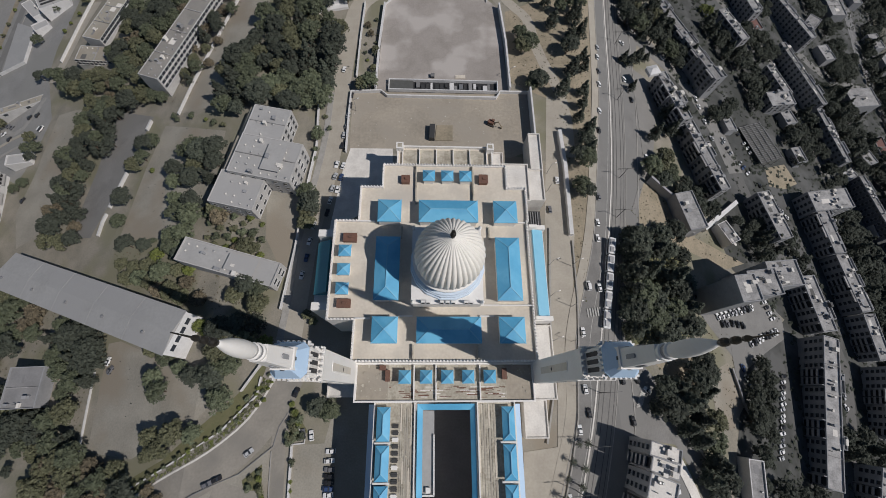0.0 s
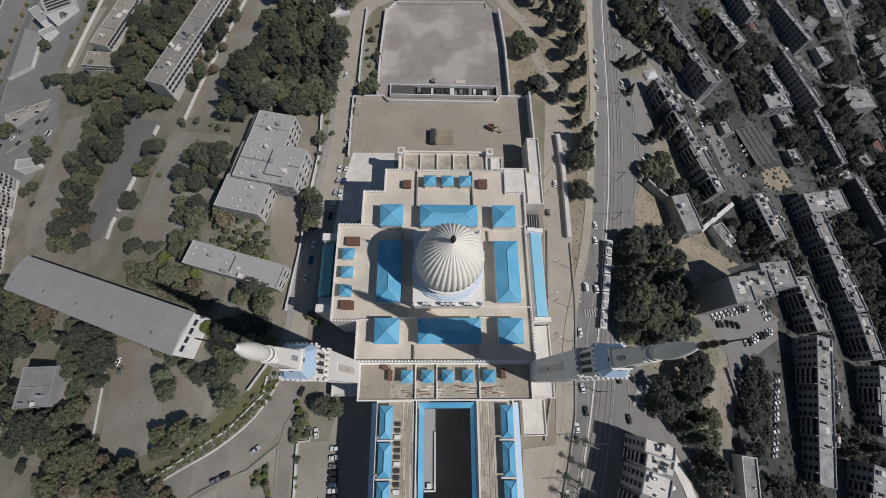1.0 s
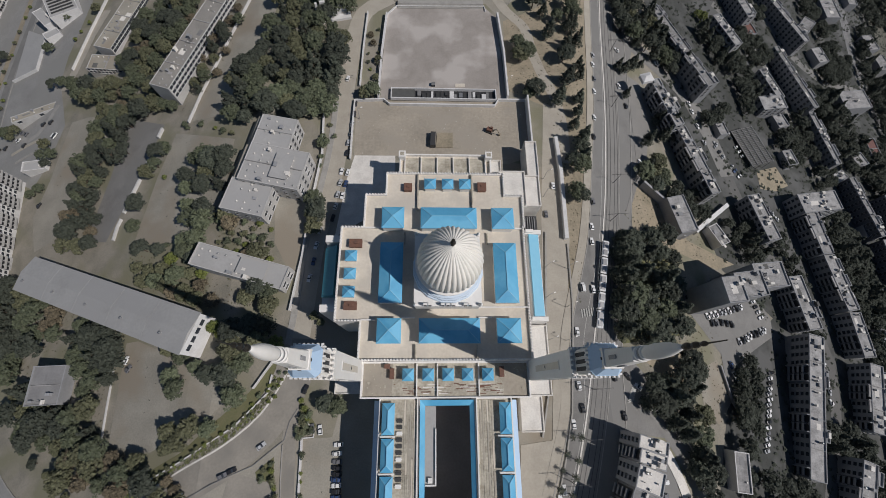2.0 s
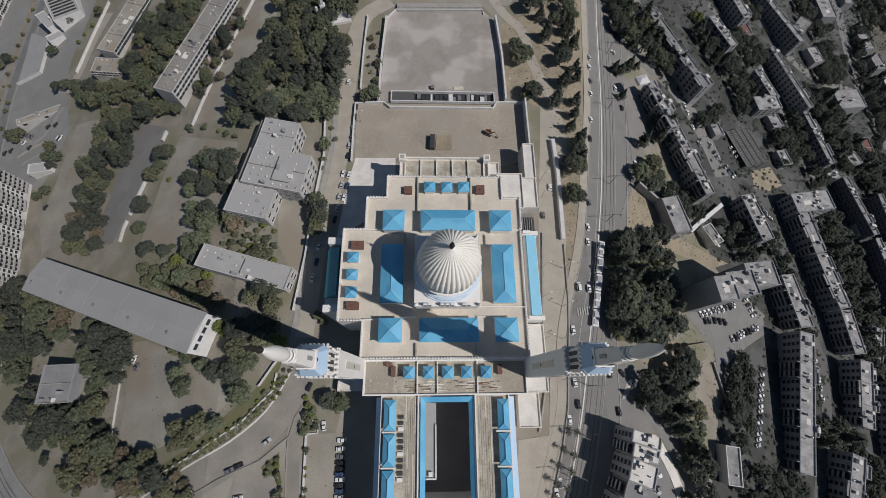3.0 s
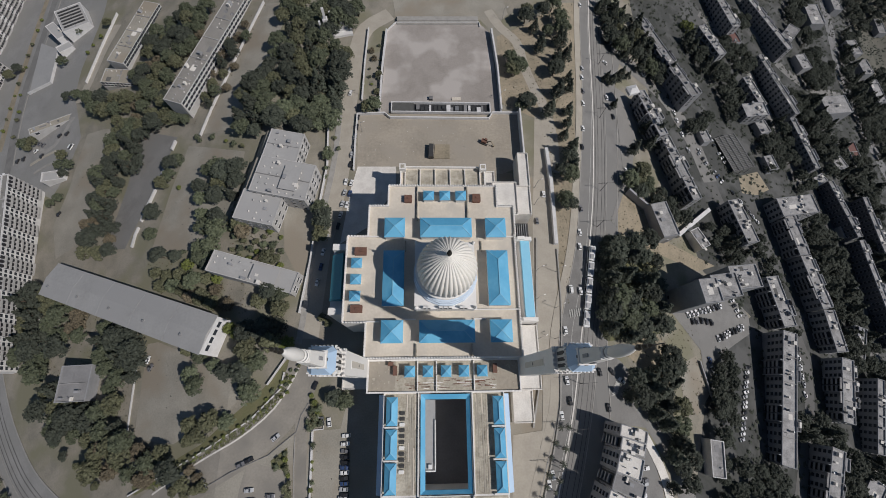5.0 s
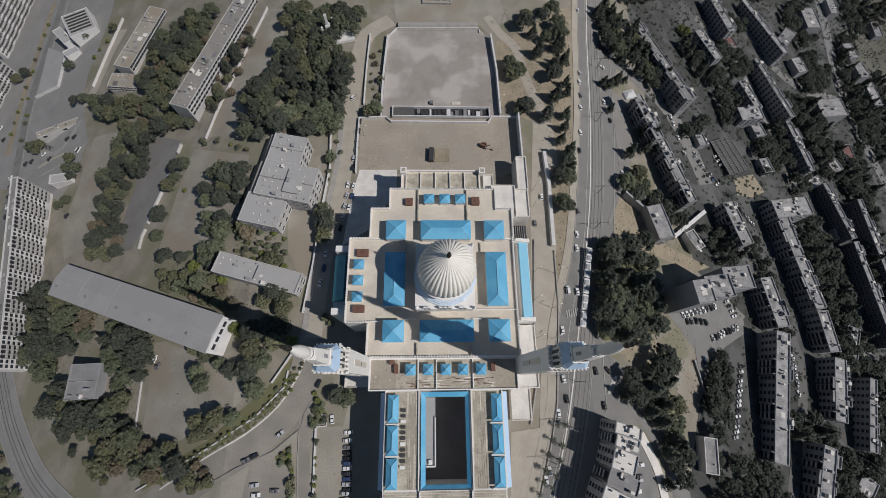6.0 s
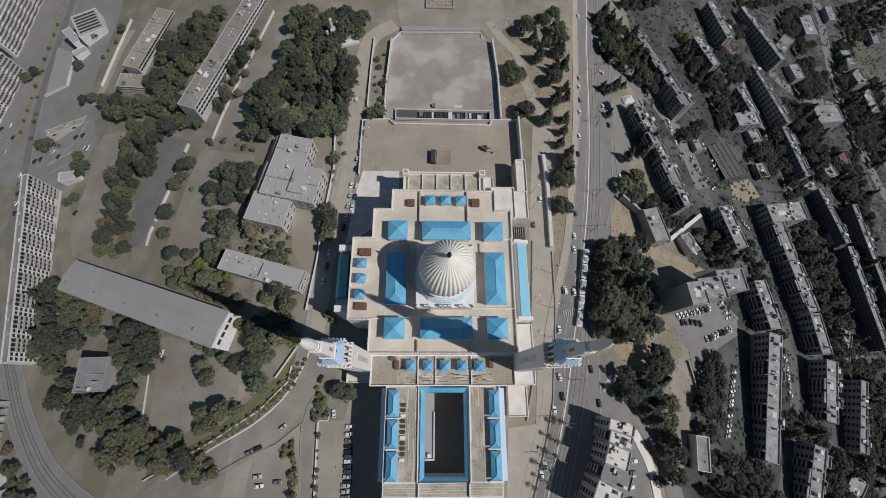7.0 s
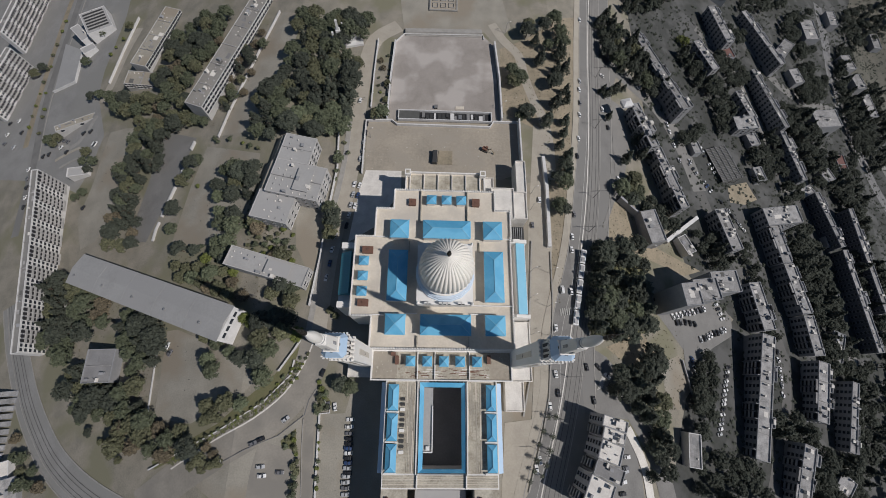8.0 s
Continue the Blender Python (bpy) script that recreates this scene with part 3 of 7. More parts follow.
low_wall("road_wall", [(42.1, 51.6), (39.3, 17.6), (37.7, -10.4), (34.4, -24.2)], 0.8, 0.6, M["kerb"], "low kerb wall of the service road", False)
low_wall("road_wall", [(50.6, 46.5), (50.0, 24.0), (48.8, 10.6), (47.1, -2.9), (45.5, -16.7), (42.2, -29.8), (38.8, -40.3), (35.1, -51.3)], 0.7, 0.5, M["kerb"], "low kerb wall of the boulevard", False)
low_wall("garden_wall", [(-51.8, 109.2), (-50.6, 86.8), (-53.0, 61.9), (-54.1, 41.6), (-56.5, 19.4)], 1.7, 0.5, W, "pale garden wall along the lane", False)
low_wall("yard_wall", [(-93.0, 187.6), (-103.1, 156.2), (-112.9, 123.7), (-116.4, 108.8)], 1.6, 0.5, W, "pale yard wall", False)
low_wall("yard_wall", [(-134.0, 92.6), (-135.5, 84.3)], 1.6, 0.7, W, "white wall of the sports court", False)
low_wall("yard_wall", [(-136.3, 82.4), (-138.7, 73.8)], 1.6, 0.8, W, "white wall of the sports court", False)
low_wall("yard_wall", [(-139.8, 69.6), (-140.5, 66.3)], 1.5, 0.8, W, "broken piece of white wall", False)
low_wall("yard_wall", [(-141.1, 63.5), (-142.1, 59.9), (-142.4, 53.6)], 1.4, 0.7, W, "broken white wall of the sports court", False)
low_wall("yard_wall", [(-130.8, 108.5), (-132.0, 103.6)], 1.6, 0.9, W, "short white wall", False)
low_wall("bank_wall", [(-60.1, -3.1), (-60.7, -9.1), (-70.5, -19.7), (-87.7, -30.8), (-115.8, -45.9)], 0.9, 0.4, W, "thin pale boundary wall on the bank", False)
low_wall("yard_wall", [(-124.6, -1.0), (-123.4, -14.8), (-121.7, -30.8)], 0.8, 0.4, W, "thin white kerb wall of the yard", False)
low_wall("yard_wall", [(-187.6, 25.8), (-183.4, 8.9)], 1.4, 0.6, W, "short pale wall among trees", False)
low_wall("kerb_chain", [(-50.0, -14.4), (-52.3, -18.5), (-53.5, -24.3), (-57.4, -27.4), (-62.9, -31.9), (-68.5, -34.1), (-75.8, -37.3), (-85.3, -42.6)], 0.35, 0.22, M["flat_roof"], "low dark kerb along the road's outer edge", True)
low_wall("bed_kerb", [(-49.4, -16.2), (-43.7, -21.1), (-43.7, -23.4), (-48.5, -23.8)], 0.5, 0.4, W, "white kerb round the planted corner bed", False)
low_wall("path_kerb", [(-53.8, -25.6), (-53.2, -35.7), (-51.5, -52.8)], 0.4, 0.3, M["kerb"], "dotted pale kerb of the path", False)
low_wall("car_park_wall", [(-47.5, -23.9), (-46.6, -44.9), (-45.9, -57.9)], 1.0, 0.6, W, "pale wall of the car park", False)
low_wall("street_wall", [(84.5, -17.5), (92.9, -30.4), (93.3, -34.4)], 1.4, 0.6, M["kerb"], "pale street wall", False)
low_wall("hill_wall", [(90.5, 78.3), (100.9, 71.2), (104.2, 55.6), (108.6, 55.3)], 5.0, 1.2, M["flat_wall"], "tall grey retaining wall casting deep shade", False)
low_wall("hill_wall", [(117.5, 59.4), (143.6, 77.5)], 3.0, 2.0, W, "pale wall ramp on the hill", False)
low_wall("crossing_wall", [(115.9, 0.1), (118.4, -14.1), (124.5, -24.5)], 1.4, 0.6, M["flat_wall"], "dark lane wall", False)


# ================= the mosque =================
AX, AY = 0.7, 27.3          # dome's axis on the plan
HALL, DECK = 24.3, 23.4     # parapet and deck of the prayer hall
OUTLINE = [(-27.4, -27.3), (26.6, -27.3), (26.6, 16.6), (27.0, 16.6), (27.0, 28.8), (20.8, 28.8), (20.8, 37.3),
           (-21.0, 37.3), (-21.0, 28.8), (-28.0, 28.8), (-28.0, 16.6), (-35.4, 16.6), (-35.4, -15.4), (-27.4, -15.4)]


def merlons(bm, pts, z, size=0.45, gap=0.5, height=0.65, closed=True):
    n = len(pts)
    for i in range(n if closed else n - 1):
        a, b = Vector(pts[i]), Vector(pts[(i + 1) % n])
        d = b - a
        count = int(d.length / (size + gap))
        u = d.normalized()
        w = Vector((-u.y, u.x)) * 0.4
        for k in range(count):
            p = a + u * ((k + 0.5) * d.length / count - size / 2)
            q = p + u * size
            c = [p + w * 0.15, q + w * 0.15, q + w, p + w]
            lo = [bm.verts.new((*s, z)) for s in c]
            hi = [bm.verts.new((*s, z + height * 0.6)) for s in c]
            m = (p + q) / 2
            tip = [bm.verts.new((*(m + w * 0.15), z + height)), bm.verts.new((*(m + w), z + height))]
            bm.faces.new((lo[0], lo[1], hi[1], hi[0]))
            bm.faces.new((lo[2], lo[3], hi[3], hi[2]))
            bm.faces.new((lo[1], lo[2], hi[2], hi[1]))
            bm.faces.new((lo[3], lo[0], hi[0], hi[3]))
            bm.faces.new((hi[0], hi[1], tip[0]))
            bm.faces.new((hi[2], hi[3], tip[1]))
            bm.faces.new((hi[1], hi[2], tip[1], tip[0]))
            bm.faces.new((hi[3], hi[0], tip[0], tip[1]))


def hip_roof(name, parent, x0, x1, y0, y1, base, eave, rise, walls=M["white"], cover=M["blue"], label=""):
    """A lantern block with a hipped roof, overhanging eaves, ridge caps and a row of vents under the eaves."""
    bm = bmesh.new()
    box(bm, x0 + 0.35, x1 - 0.35, y0 + 0.35, y1 - 0.35, base, eave)
    body = part(name, bm, walls, parent, label)
    w, d = x1 - x0, y1 - y0
    h = min(w, d) / 2
    cx, cy = (x0 + x1) / 2, (y0 + y1) / 2
    if w >= d:
        a, b = (x0 + h, cy), (x1 - h, cy)
    else:
        a, b = (cx, y0 + h), (cx, y1 - h)
    if abs(w - d) < 0.4:
        a = b = (cx, cy)
    bm = bmesh.new()
    lo = [bm.verts.new((*p, eave - 0.25)) for p in ((x0, y0), (x1, y0), (x1, y1), (x0, y1))]
    mid = [bm.verts.new((*p, eave)) for p in ((x0, y0), (x1, y0), (x1, y1), (x0, y1))]
    for i in range(4):
        bm.faces.new((lo[i], lo[(i + 1) % 4], mid[(i + 1) % 4], mid[i]))
    bm.faces.new(lo[::-1])
    if a == b:
        t = bm.verts.new((*a, eave + rise))
        for i in range(4):
            bm.faces.new((mid[i], mid[(i + 1) % 4], t))
    else:
        ta, tb = bm.verts.new((*a, eave + rise)), bm.verts.new((*b, eave + rise))
        if w >= d:
            bm.faces.new((mid[0], mid[1], tb, ta))
            bm.faces.new((mid[1], mid[2], tb))
            bm.faces.new((mid[2], mid[3], ta, tb))
            bm.faces.new((mid[3], mid[0], ta))
        else:
            bm.faces.new((mid[0], mid[1], ta))
            bm.faces.new((mid[1], mid[2], tb, ta))
            bm.faces.new((mid[2], mid[3], tb))
            bm.faces.new((mid[3], mid[0], ta, tb))
    part("roof", bm, cover, body, "sky-blue hipped sheet roof")
    bm = bmesh.new()
    hips = [((x0, y0), a), ((x1, y0), b if w >= d else a), ((x1, y1), b), ((x0, y1), a if w >= d else b)]
    for p, q in hips:
        beam(bm, (*p, eave + 0.02), (*q, eave + rise + 0.02), 0.1)
    if a != b:
        beam(bm, (*a, eave + rise + 0.02), (*b, eave + rise + 0.02), 0.12)
    part("ridge_cap", bm, M["blue_ridge"], body)
    return body


def beam(bm, p, q, half, mi=0):
    """A square bar from p to q."""
    p, q = Vector(p), Vector(q)
    d = (q - p).normalized()
    s = d.cross(Vector((0, 0, 1)))
    s = (s.normalized() if s.length > 1e-3 else Vector((1, 0, 0))) * half
    u = s.cross(d).normalized() * half
    a = [bm.verts.new(p + x) for x in (s + u, s - u, -s - u, -s + u)]
    b = [bm.verts.new(q + x) for x in (s + u, s - u, -s - u, -s + u)]
    for i in range(4):
        bm.faces.new((a[i], a[(i + 1) % 4], b[(i + 1) % 4], b[i])).material_index = mi
    bm.faces.new(a[::-1]).material_index = mi
    bm.faces.new(b).material_index = mi


def build_prayer_hall():
    hall = thing("mosque", pose(AX, AY, 0), "white mosque with beige roof decks and sky-blue hipped lanterns", "mosque")
    bm = bmesh.new()
    prism(bm, OUTLINE, -3.0, DECK)
    body = part("wall", bm, M["white"], hall, "white rendered walls of the prayer hall")
    bm = bmesh.new()
    prism(bm, [(x * 0.988, y * 0.99 + 0.05) for x, y in OUTLINE], DECK, DECK + 0.06)
    part("roof", bm, M["deck"], hall, "beige roof deck with worn stains")
    bm = bmesh.new()
    ring(bm, OUTLINE, DECK, HALL, 0.55)
    part("parapet", bm, M["white"], hall)
    bm = bmesh.new()
    merlons(bm, OUTLINE, HALL)
    part("battlement", bm, M["white"], hall, "row of small pointed white merlons", "stuff")
    # raised nave strips with their low walls
    for y0, y1 in ((-26.6, -22.6), (22.6, 36.6)):
        for x in (-9.7, 9.3):
            bm = bmesh.new()
            box(bm, x - 0.22, x + 0.22, y0, y1, DECK + 0.06, DECK + 1.15)
            part("nave_wall", bm, M["worn_deck"], hall, "low dark-stained dividing wall")
    for x0, x1, y in ((-27, -22.5, -14.9), (-14.2, -10, -14.2), (10, 14.3, -14.2), (-27.5, -22.6, 16.2), (22.4, 26.2, 16.2), (10, 26.0, -10.9)):
        bm = bmesh.new()
        box(bm, x0, x1, y - 0.2, y + 0.2, DECK + 0.06, DECK + 0.9)
        part("nave_wall", bm, M["white"], hall)
    for x in (13.9, -13.9):
        bm = bmesh.new()
        box(bm, x - 0.2, x + 0.2, 10.4, 14.4, DECK + 0.06, DECK + 0.9)
        part("nave_wall", bm, M["worn_deck"], hall)
    # large lanterns
    e, up = 27.2, 1.6
    for x0, x1 in ((-21.5, -14.1), (15.2, 22.7)):
        for y0, y1 in ((-22.5, -14.9), (14.8, 22.4)):
            hip_roof("lantern", hall, x0, x1, y0, y1, DECK + 0.06, e, up)
        hip_roof("lantern", hall, x0, x1, -10.1, 9.8, DECK + 0.06, e, up)
    hip_roof("lantern", hall, -8.7, 10.0, -22.5, -14.9, DECK + 0.06, e, up)
    hip_roof("lantern", hall, -8.6, 10.2, 14.8, 22.4, DECK + 0.06, e, up)
    # small lanterns over the mihrab end and the west wing
    for x in (-5.5, 0.6, 6.6):
        hip_roof("small_lantern", hall, x - 2.0, x + 2.0, 29.9, 33.8, DECK + 0.06, DECK + 2.9, 1.1)
    for y in (5.6, -0.4, -6.4):
        hip_roof("small_lantern", hall, -32.9, -29.1, y - 1.8, y + 1.8, DECK + 0.06, DECK + 2.7, 1.0)
    # rusty hatches
    for x, y, w, d in ((-30.0, 10.3, 4.0, 2.6), (-30.4, -10.6, 3.8, 2.4), (-13.2, 31.2, 2.6, 2.6), (12.7, 31.6, 2.8, 3.0)):
        bm = bmesh.new()
        box(bm, x - w / 2, x + w / 2, y - d / 2, y + d / 2, DECK + 0.06, DECK + 1.5)
        box(bm, x - w / 2 - 0.15, x + w / 2 + 0.15, y - d / 2 - 0.15, y + d / 2 + 0.15, DECK + 1.5, DECK + 1.65)
        box(bm, x - w * 0.1, x + w * 0.25, y - 0.3, y + 0.4, DECK + 1.65, DECK + 1.95)
        part("roof_hatch", bm, M["rust"], hall, "rusty brown sheet-metal roof hatch")
    # square base of the dome, its stepped drum and the ribbed shell
    base = [(-9.9, -11.4), (10.1, -11.4), (10.1, 11.4), (-9.9, 11.4)]
    bm = bmesh.new()
    prism(bm, base, DECK, 29.6)
    box(bm, -10.3, 10.5, -11.8, 11.8, 29.6, 30.1)
    dome_base = part("dome_base", bm, M["white"], hall)
    bm = bmesh.new()
    for x in (-6.8, -5.4, -1.5, 0.1, 1.7, 5.4, 6.8):
        box(bm, x - 0.62, x + 0.62, -11.78, -11.2, 30.1, 32.0)
    part("crest", bm, M["white"], dome_base, "low crest pieces along the base's edge", "stuff")
    bm = bmesh.new()
    for x in (-6.8, -5.4, -1.5, 0.1, 1.7, 5.4, 6.8):
        lathe_at(bm, x, -11.82, 30.2, 31.2, 0.42)
    part("small_window", bm, M["dark"], dome_base, "little round-headed openings", "stuff")
    bm = bmesh.new()
    for x in (-9.9, 10.1):
        for y in (-11.4, 11.4):
            lathe_at2(bm, x, y, 30.1, [(0.55, 0), (0.55, 0.5), (0.3, 0.8), (0.5, 1.2), (0.1, 2.0)])
    part("corner_finial", bm, M["white"], dome_base, "small white corner finials", "stuff")
    for tier, (r, z0, z1) in enumerate(((11.0, 30.1, 31.0), (10.5, 31.0, 31.9))):
        bm = bmesh.new()
        lathe(bm, [(r, z0), (r, z1 - 0.15), (r - 0.15, z1)], 16)
        part("tier", bm, M["ice"], dome_base, "pale blue polygonal step", at=pose(0.2, 0, 0, 0, 0, 11.25))
    bm = bmesh.new()
    lathe(bm, [(9.6, 30.1), (9.6, 32.0), (9.9, 32.05), (9.9, 32.5), (9.2, 32.55), (9.1, 35.6), (9.4, 35.7), (9.4, 36.1), (8.6, 36.2)], 64)
    drum = part("drum", bm, M["ice"], hall, "pale blue round drum with white bands")
    bm = bmesh.new()
    lathe(bm, [(9.85, 35.75), (9.85, 36.15), (9.0, 36.5), (8.7, 37.0), (8.4, 37.05)], 64)
    part("cornice", bm, M["white"], drum, "white cornice under the dome")
    bm = bmesh.new()
    for k in range(24):
        a = 2 * math.pi * k / 24
        m = Matrix.Rotation(a, 4, "Z") @ Matrix.Translation((9.14, 0, 0))
        v = box(bm, -0.1, 0.1, -0.4, 0.4, 33.2, 35.0)
        for w in v:
            w.co = m @ w.co
    part("small_window", bm, M["dark"], drum, "narrow windows round the drum", "stuff")
    bm = bmesh.new()
    prof = [(8.3, 36.6), (8.75, 37.6), (8.98, 39.2), (9.0, 40.8), (8.8, 42.6), (8.4, 44.4), (7.7, 46.3), (6.8, 48.0), (5.7, 49.6),
            (4.5, 51.0), (3.3, 52.1), (2.1, 53.0), (1.1, 53.7), (0.45, 54.2)]
    lathe(bm, prof, 352, lobes=36, depth=0.075)
    part("dome", bm, M["dome"], hall, "off-white dome with deep vertical ribs", at=pose(0.4, 0, 2.0) @ Matrix.Diagonal((1.05, 1.05, 0.935, 1)))
    bm = bmesh.new()
    lathe(bm, [(0.5, 54.0), (0.5, 54.6), (0.2, 54.8), (0.55, 55.3), (0.75, 55.9), (0.5, 56.4), (0.15, 56.7), (0.4, 57.2), (0.5, 57.6), (0.3, 58.0), (0.08, 58.3), (0.06, 60.0)], 16)
    part("finial", bm, M["bronze"], hall, "dark bronze finial of stacked balls", at=pose(0.4, 0, -1.6))
    # rear wing with open bays
    bm = bmesh.new()
    prism(bm, [(-17.2, 37.35), (18.0, 37.35), (18.0, 50.6), (-17.2, 50.6)], -3.0, 14.0)
    wing = part("rear_wing", bm, M["deck"], hall, "low rear wing with a bayed beige deck")
    bm = bmesh.new()
    ring(bm, [(-17.2, 37.4), (18.0, 37.4), (18.0, 50.6), (-17.2, 50.6)], 14.0, 15.3, 0.5)
    part("parapet", bm, M["white"], wing)
    for x in (-15.2, -9.0, -2.8, 3.4, 9.6, 15.8):
        bm = bmesh.new()
        box(bm, x - 0.15, x + 0.15, 37.6, 49.6, 14.004, 15.0)
        part("bay_wall", bm, M["white"], wing)
    for x0, x1 in ((-14.9, -9.3), (-8.7, -3.1), (-2.5, 3.1), (3.7, 9.3), (9.9, 15.5)):
        bm = bmesh.new()
        box(bm, x0, x1, 38.0, 49.4, 14.004, 14.06)
        part("bay_deck", bm, M["worn_deck"], wing, "stained grey-beige deck bay")
    for x in (-16.2, 17.0):
        bm = bmesh.new()
        box(bm, x - 1.3, x + 1.3, 48.2, 50.9, 14.0, 17.0)
        box(bm, x - 0.8, x + 0.8, 48.8, 50.4, 17.0, 17.02, 1)
        part("corner_turret", bm, [M["white"], M["worn_deck"]], wing)
    return hall


def lathe_at(bm, x, y, z0, z1, r):
    """A small round-headed panel set on a wall that faces -y."""
    pts = [(-r, z0), (r, z0), (r, z1)] + [(r * math.cos(a), z1 + r * math.sin(a)) for a in (0.6, 1.2, 1.94, 2.54)] + [(-r, z1)]
    f = [bm.verts.new((x + a, y, b)) for a, b in pts]
    g = [bm.verts.new((x + a, y + 0.2, b)) for a, b in pts]
    bm.faces.new(f)
    for i in range(len(f)):
        j = (i + 1) % len(f)
        bm.faces.new((f[j], f[i], g[i], g[j]))


def lathe_at2(bm, x, y, z, prof):
    old = set(bm.verts)
    lathe(bm, prof, 10)
    for v in bm.verts:
        if v not in old:
            v.co += Vector((x, y, z))


def build_front_range():
    """The lower range before the prayer hall, with five small blue pavilions."""
    rng = thing("front_range", pose(AX, AY, 0), "lower weathered range before the hall with five blue pavilions", "building")
    z = 20.0
    out = [(-26.4, -38.2), (25.8, -38.2), (25.8, -27.35), (-26.4, -27.35)]
    bm = bmesh.new()
    prism(bm, out, -3.0, z)
    part("wall", bm, M["white"], rng)
    bm = bmesh.new()
    ring(bm, out, z, z + 0.9, 0.45)
    part("parapet", bm, M["white"], rng)
    bm = bmesh.new()
    box(bm, -25.8, -16.8, -37.6, -27.9, z, z + 0.05)
    part("roof", bm, M["dirt"], rng, "sandy roof deck with dark stains")
    bm = bmesh.new()
    box(bm, 17.6, 25.2, -37.6, -27.9, z, z + 0.05)
    part("roof", bm, M["dirt"], rng, "sandy roof deck")
    bm = bmesh.new()
    box(bm, -16.8, 17.6, -37.6, -27.9, z, z + 0.05)
    part("roof", bm, M["worn_deck"], rng, "stained grey roof deck")
    bm = bmesh.new()
    rnd = random.Random(4)
    for k in range(60):
        x, y = rnd.uniform(-9.5, 16), -28.8 - rnd.randint(0, 9) * 0.9
        if y > -33.8:
            continue
        w = rnd.uniform(0.8, 4.0)
        box(bm, x, min(x + w, 17.2), y, y + 0.22, z + 0.05, z + 0.12 + rnd.random() * 0.05)
    part("lath", bm, M["white"], rng, "broken pale laths left on the deck", "stuff")
    bm = bmesh.new()
    for k in range(46):
        x, y = rnd.uniform(-16.5, 16.5), rnd.uniform(-37.2, -34.0)
        w = rnd.uniform(0.5, 3.2)
        box(bm, x, min(x + w, 17.2), y, y + rnd.uniform(0.12, 0.3), z + 0.05, z + 0.1 + rnd.random() * 0.05)
    part("dark_lath", bm, M["rust"], rng, "dark rotten laths left on the deck", "stuff")
    bm = bmesh.new()
    for k in range(40):
        x, y = rnd.choice((rnd.uniform(-25.5, -17), rnd.uniform(18, 25))), rnd.uniform(-37.4, -28.2)
        s = rnd.uniform(0.12, 0.5)
        box(bm, x, x + s, y, y + s * rnd.uniform(0.5, 2), z + 0.05, z + 0.1 + s * 0.3)
    part("debris", bm, M["worn_deck"], rng, "scattered masonry debris", "stuff")
    for x in (-9.3, -2.9, 9.9):
        bm = bmesh.new()
        box(bm, x - 0.2, x + 0.2, -37.6, -28.0, z + 0.05, z + 0.9)
        part("dividing_wall", bm, M["white"], rng)
    for x in (-11.9, -5.8, 0.3, 6.3, 12.5):
        hip_roof("pavilion", rng, x - 1.75, x + 1.75, -33.2, -29.5, z + 0.05, z + 2.6, 1.3)
    for x0, x1, y0, y1 in ((-17.5, -16.3, -32.5, -29.5), (-19.2, -17.6, -29.4, -28.2), (16.4, 17.6, -32.0, -29.0)):
        bm = bmesh.new()
        box(bm, x0, x1, y0, y1, z + 0.05, z + 1.4)
        box(bm, x0 - 0.1, x1 + 0.1, y0 - 0.1, y1 + 0.1, z + 1.4, z + 1.5)
        part("roof_hatch", bm, M["rust"], rng, "rusty brown hatch box")


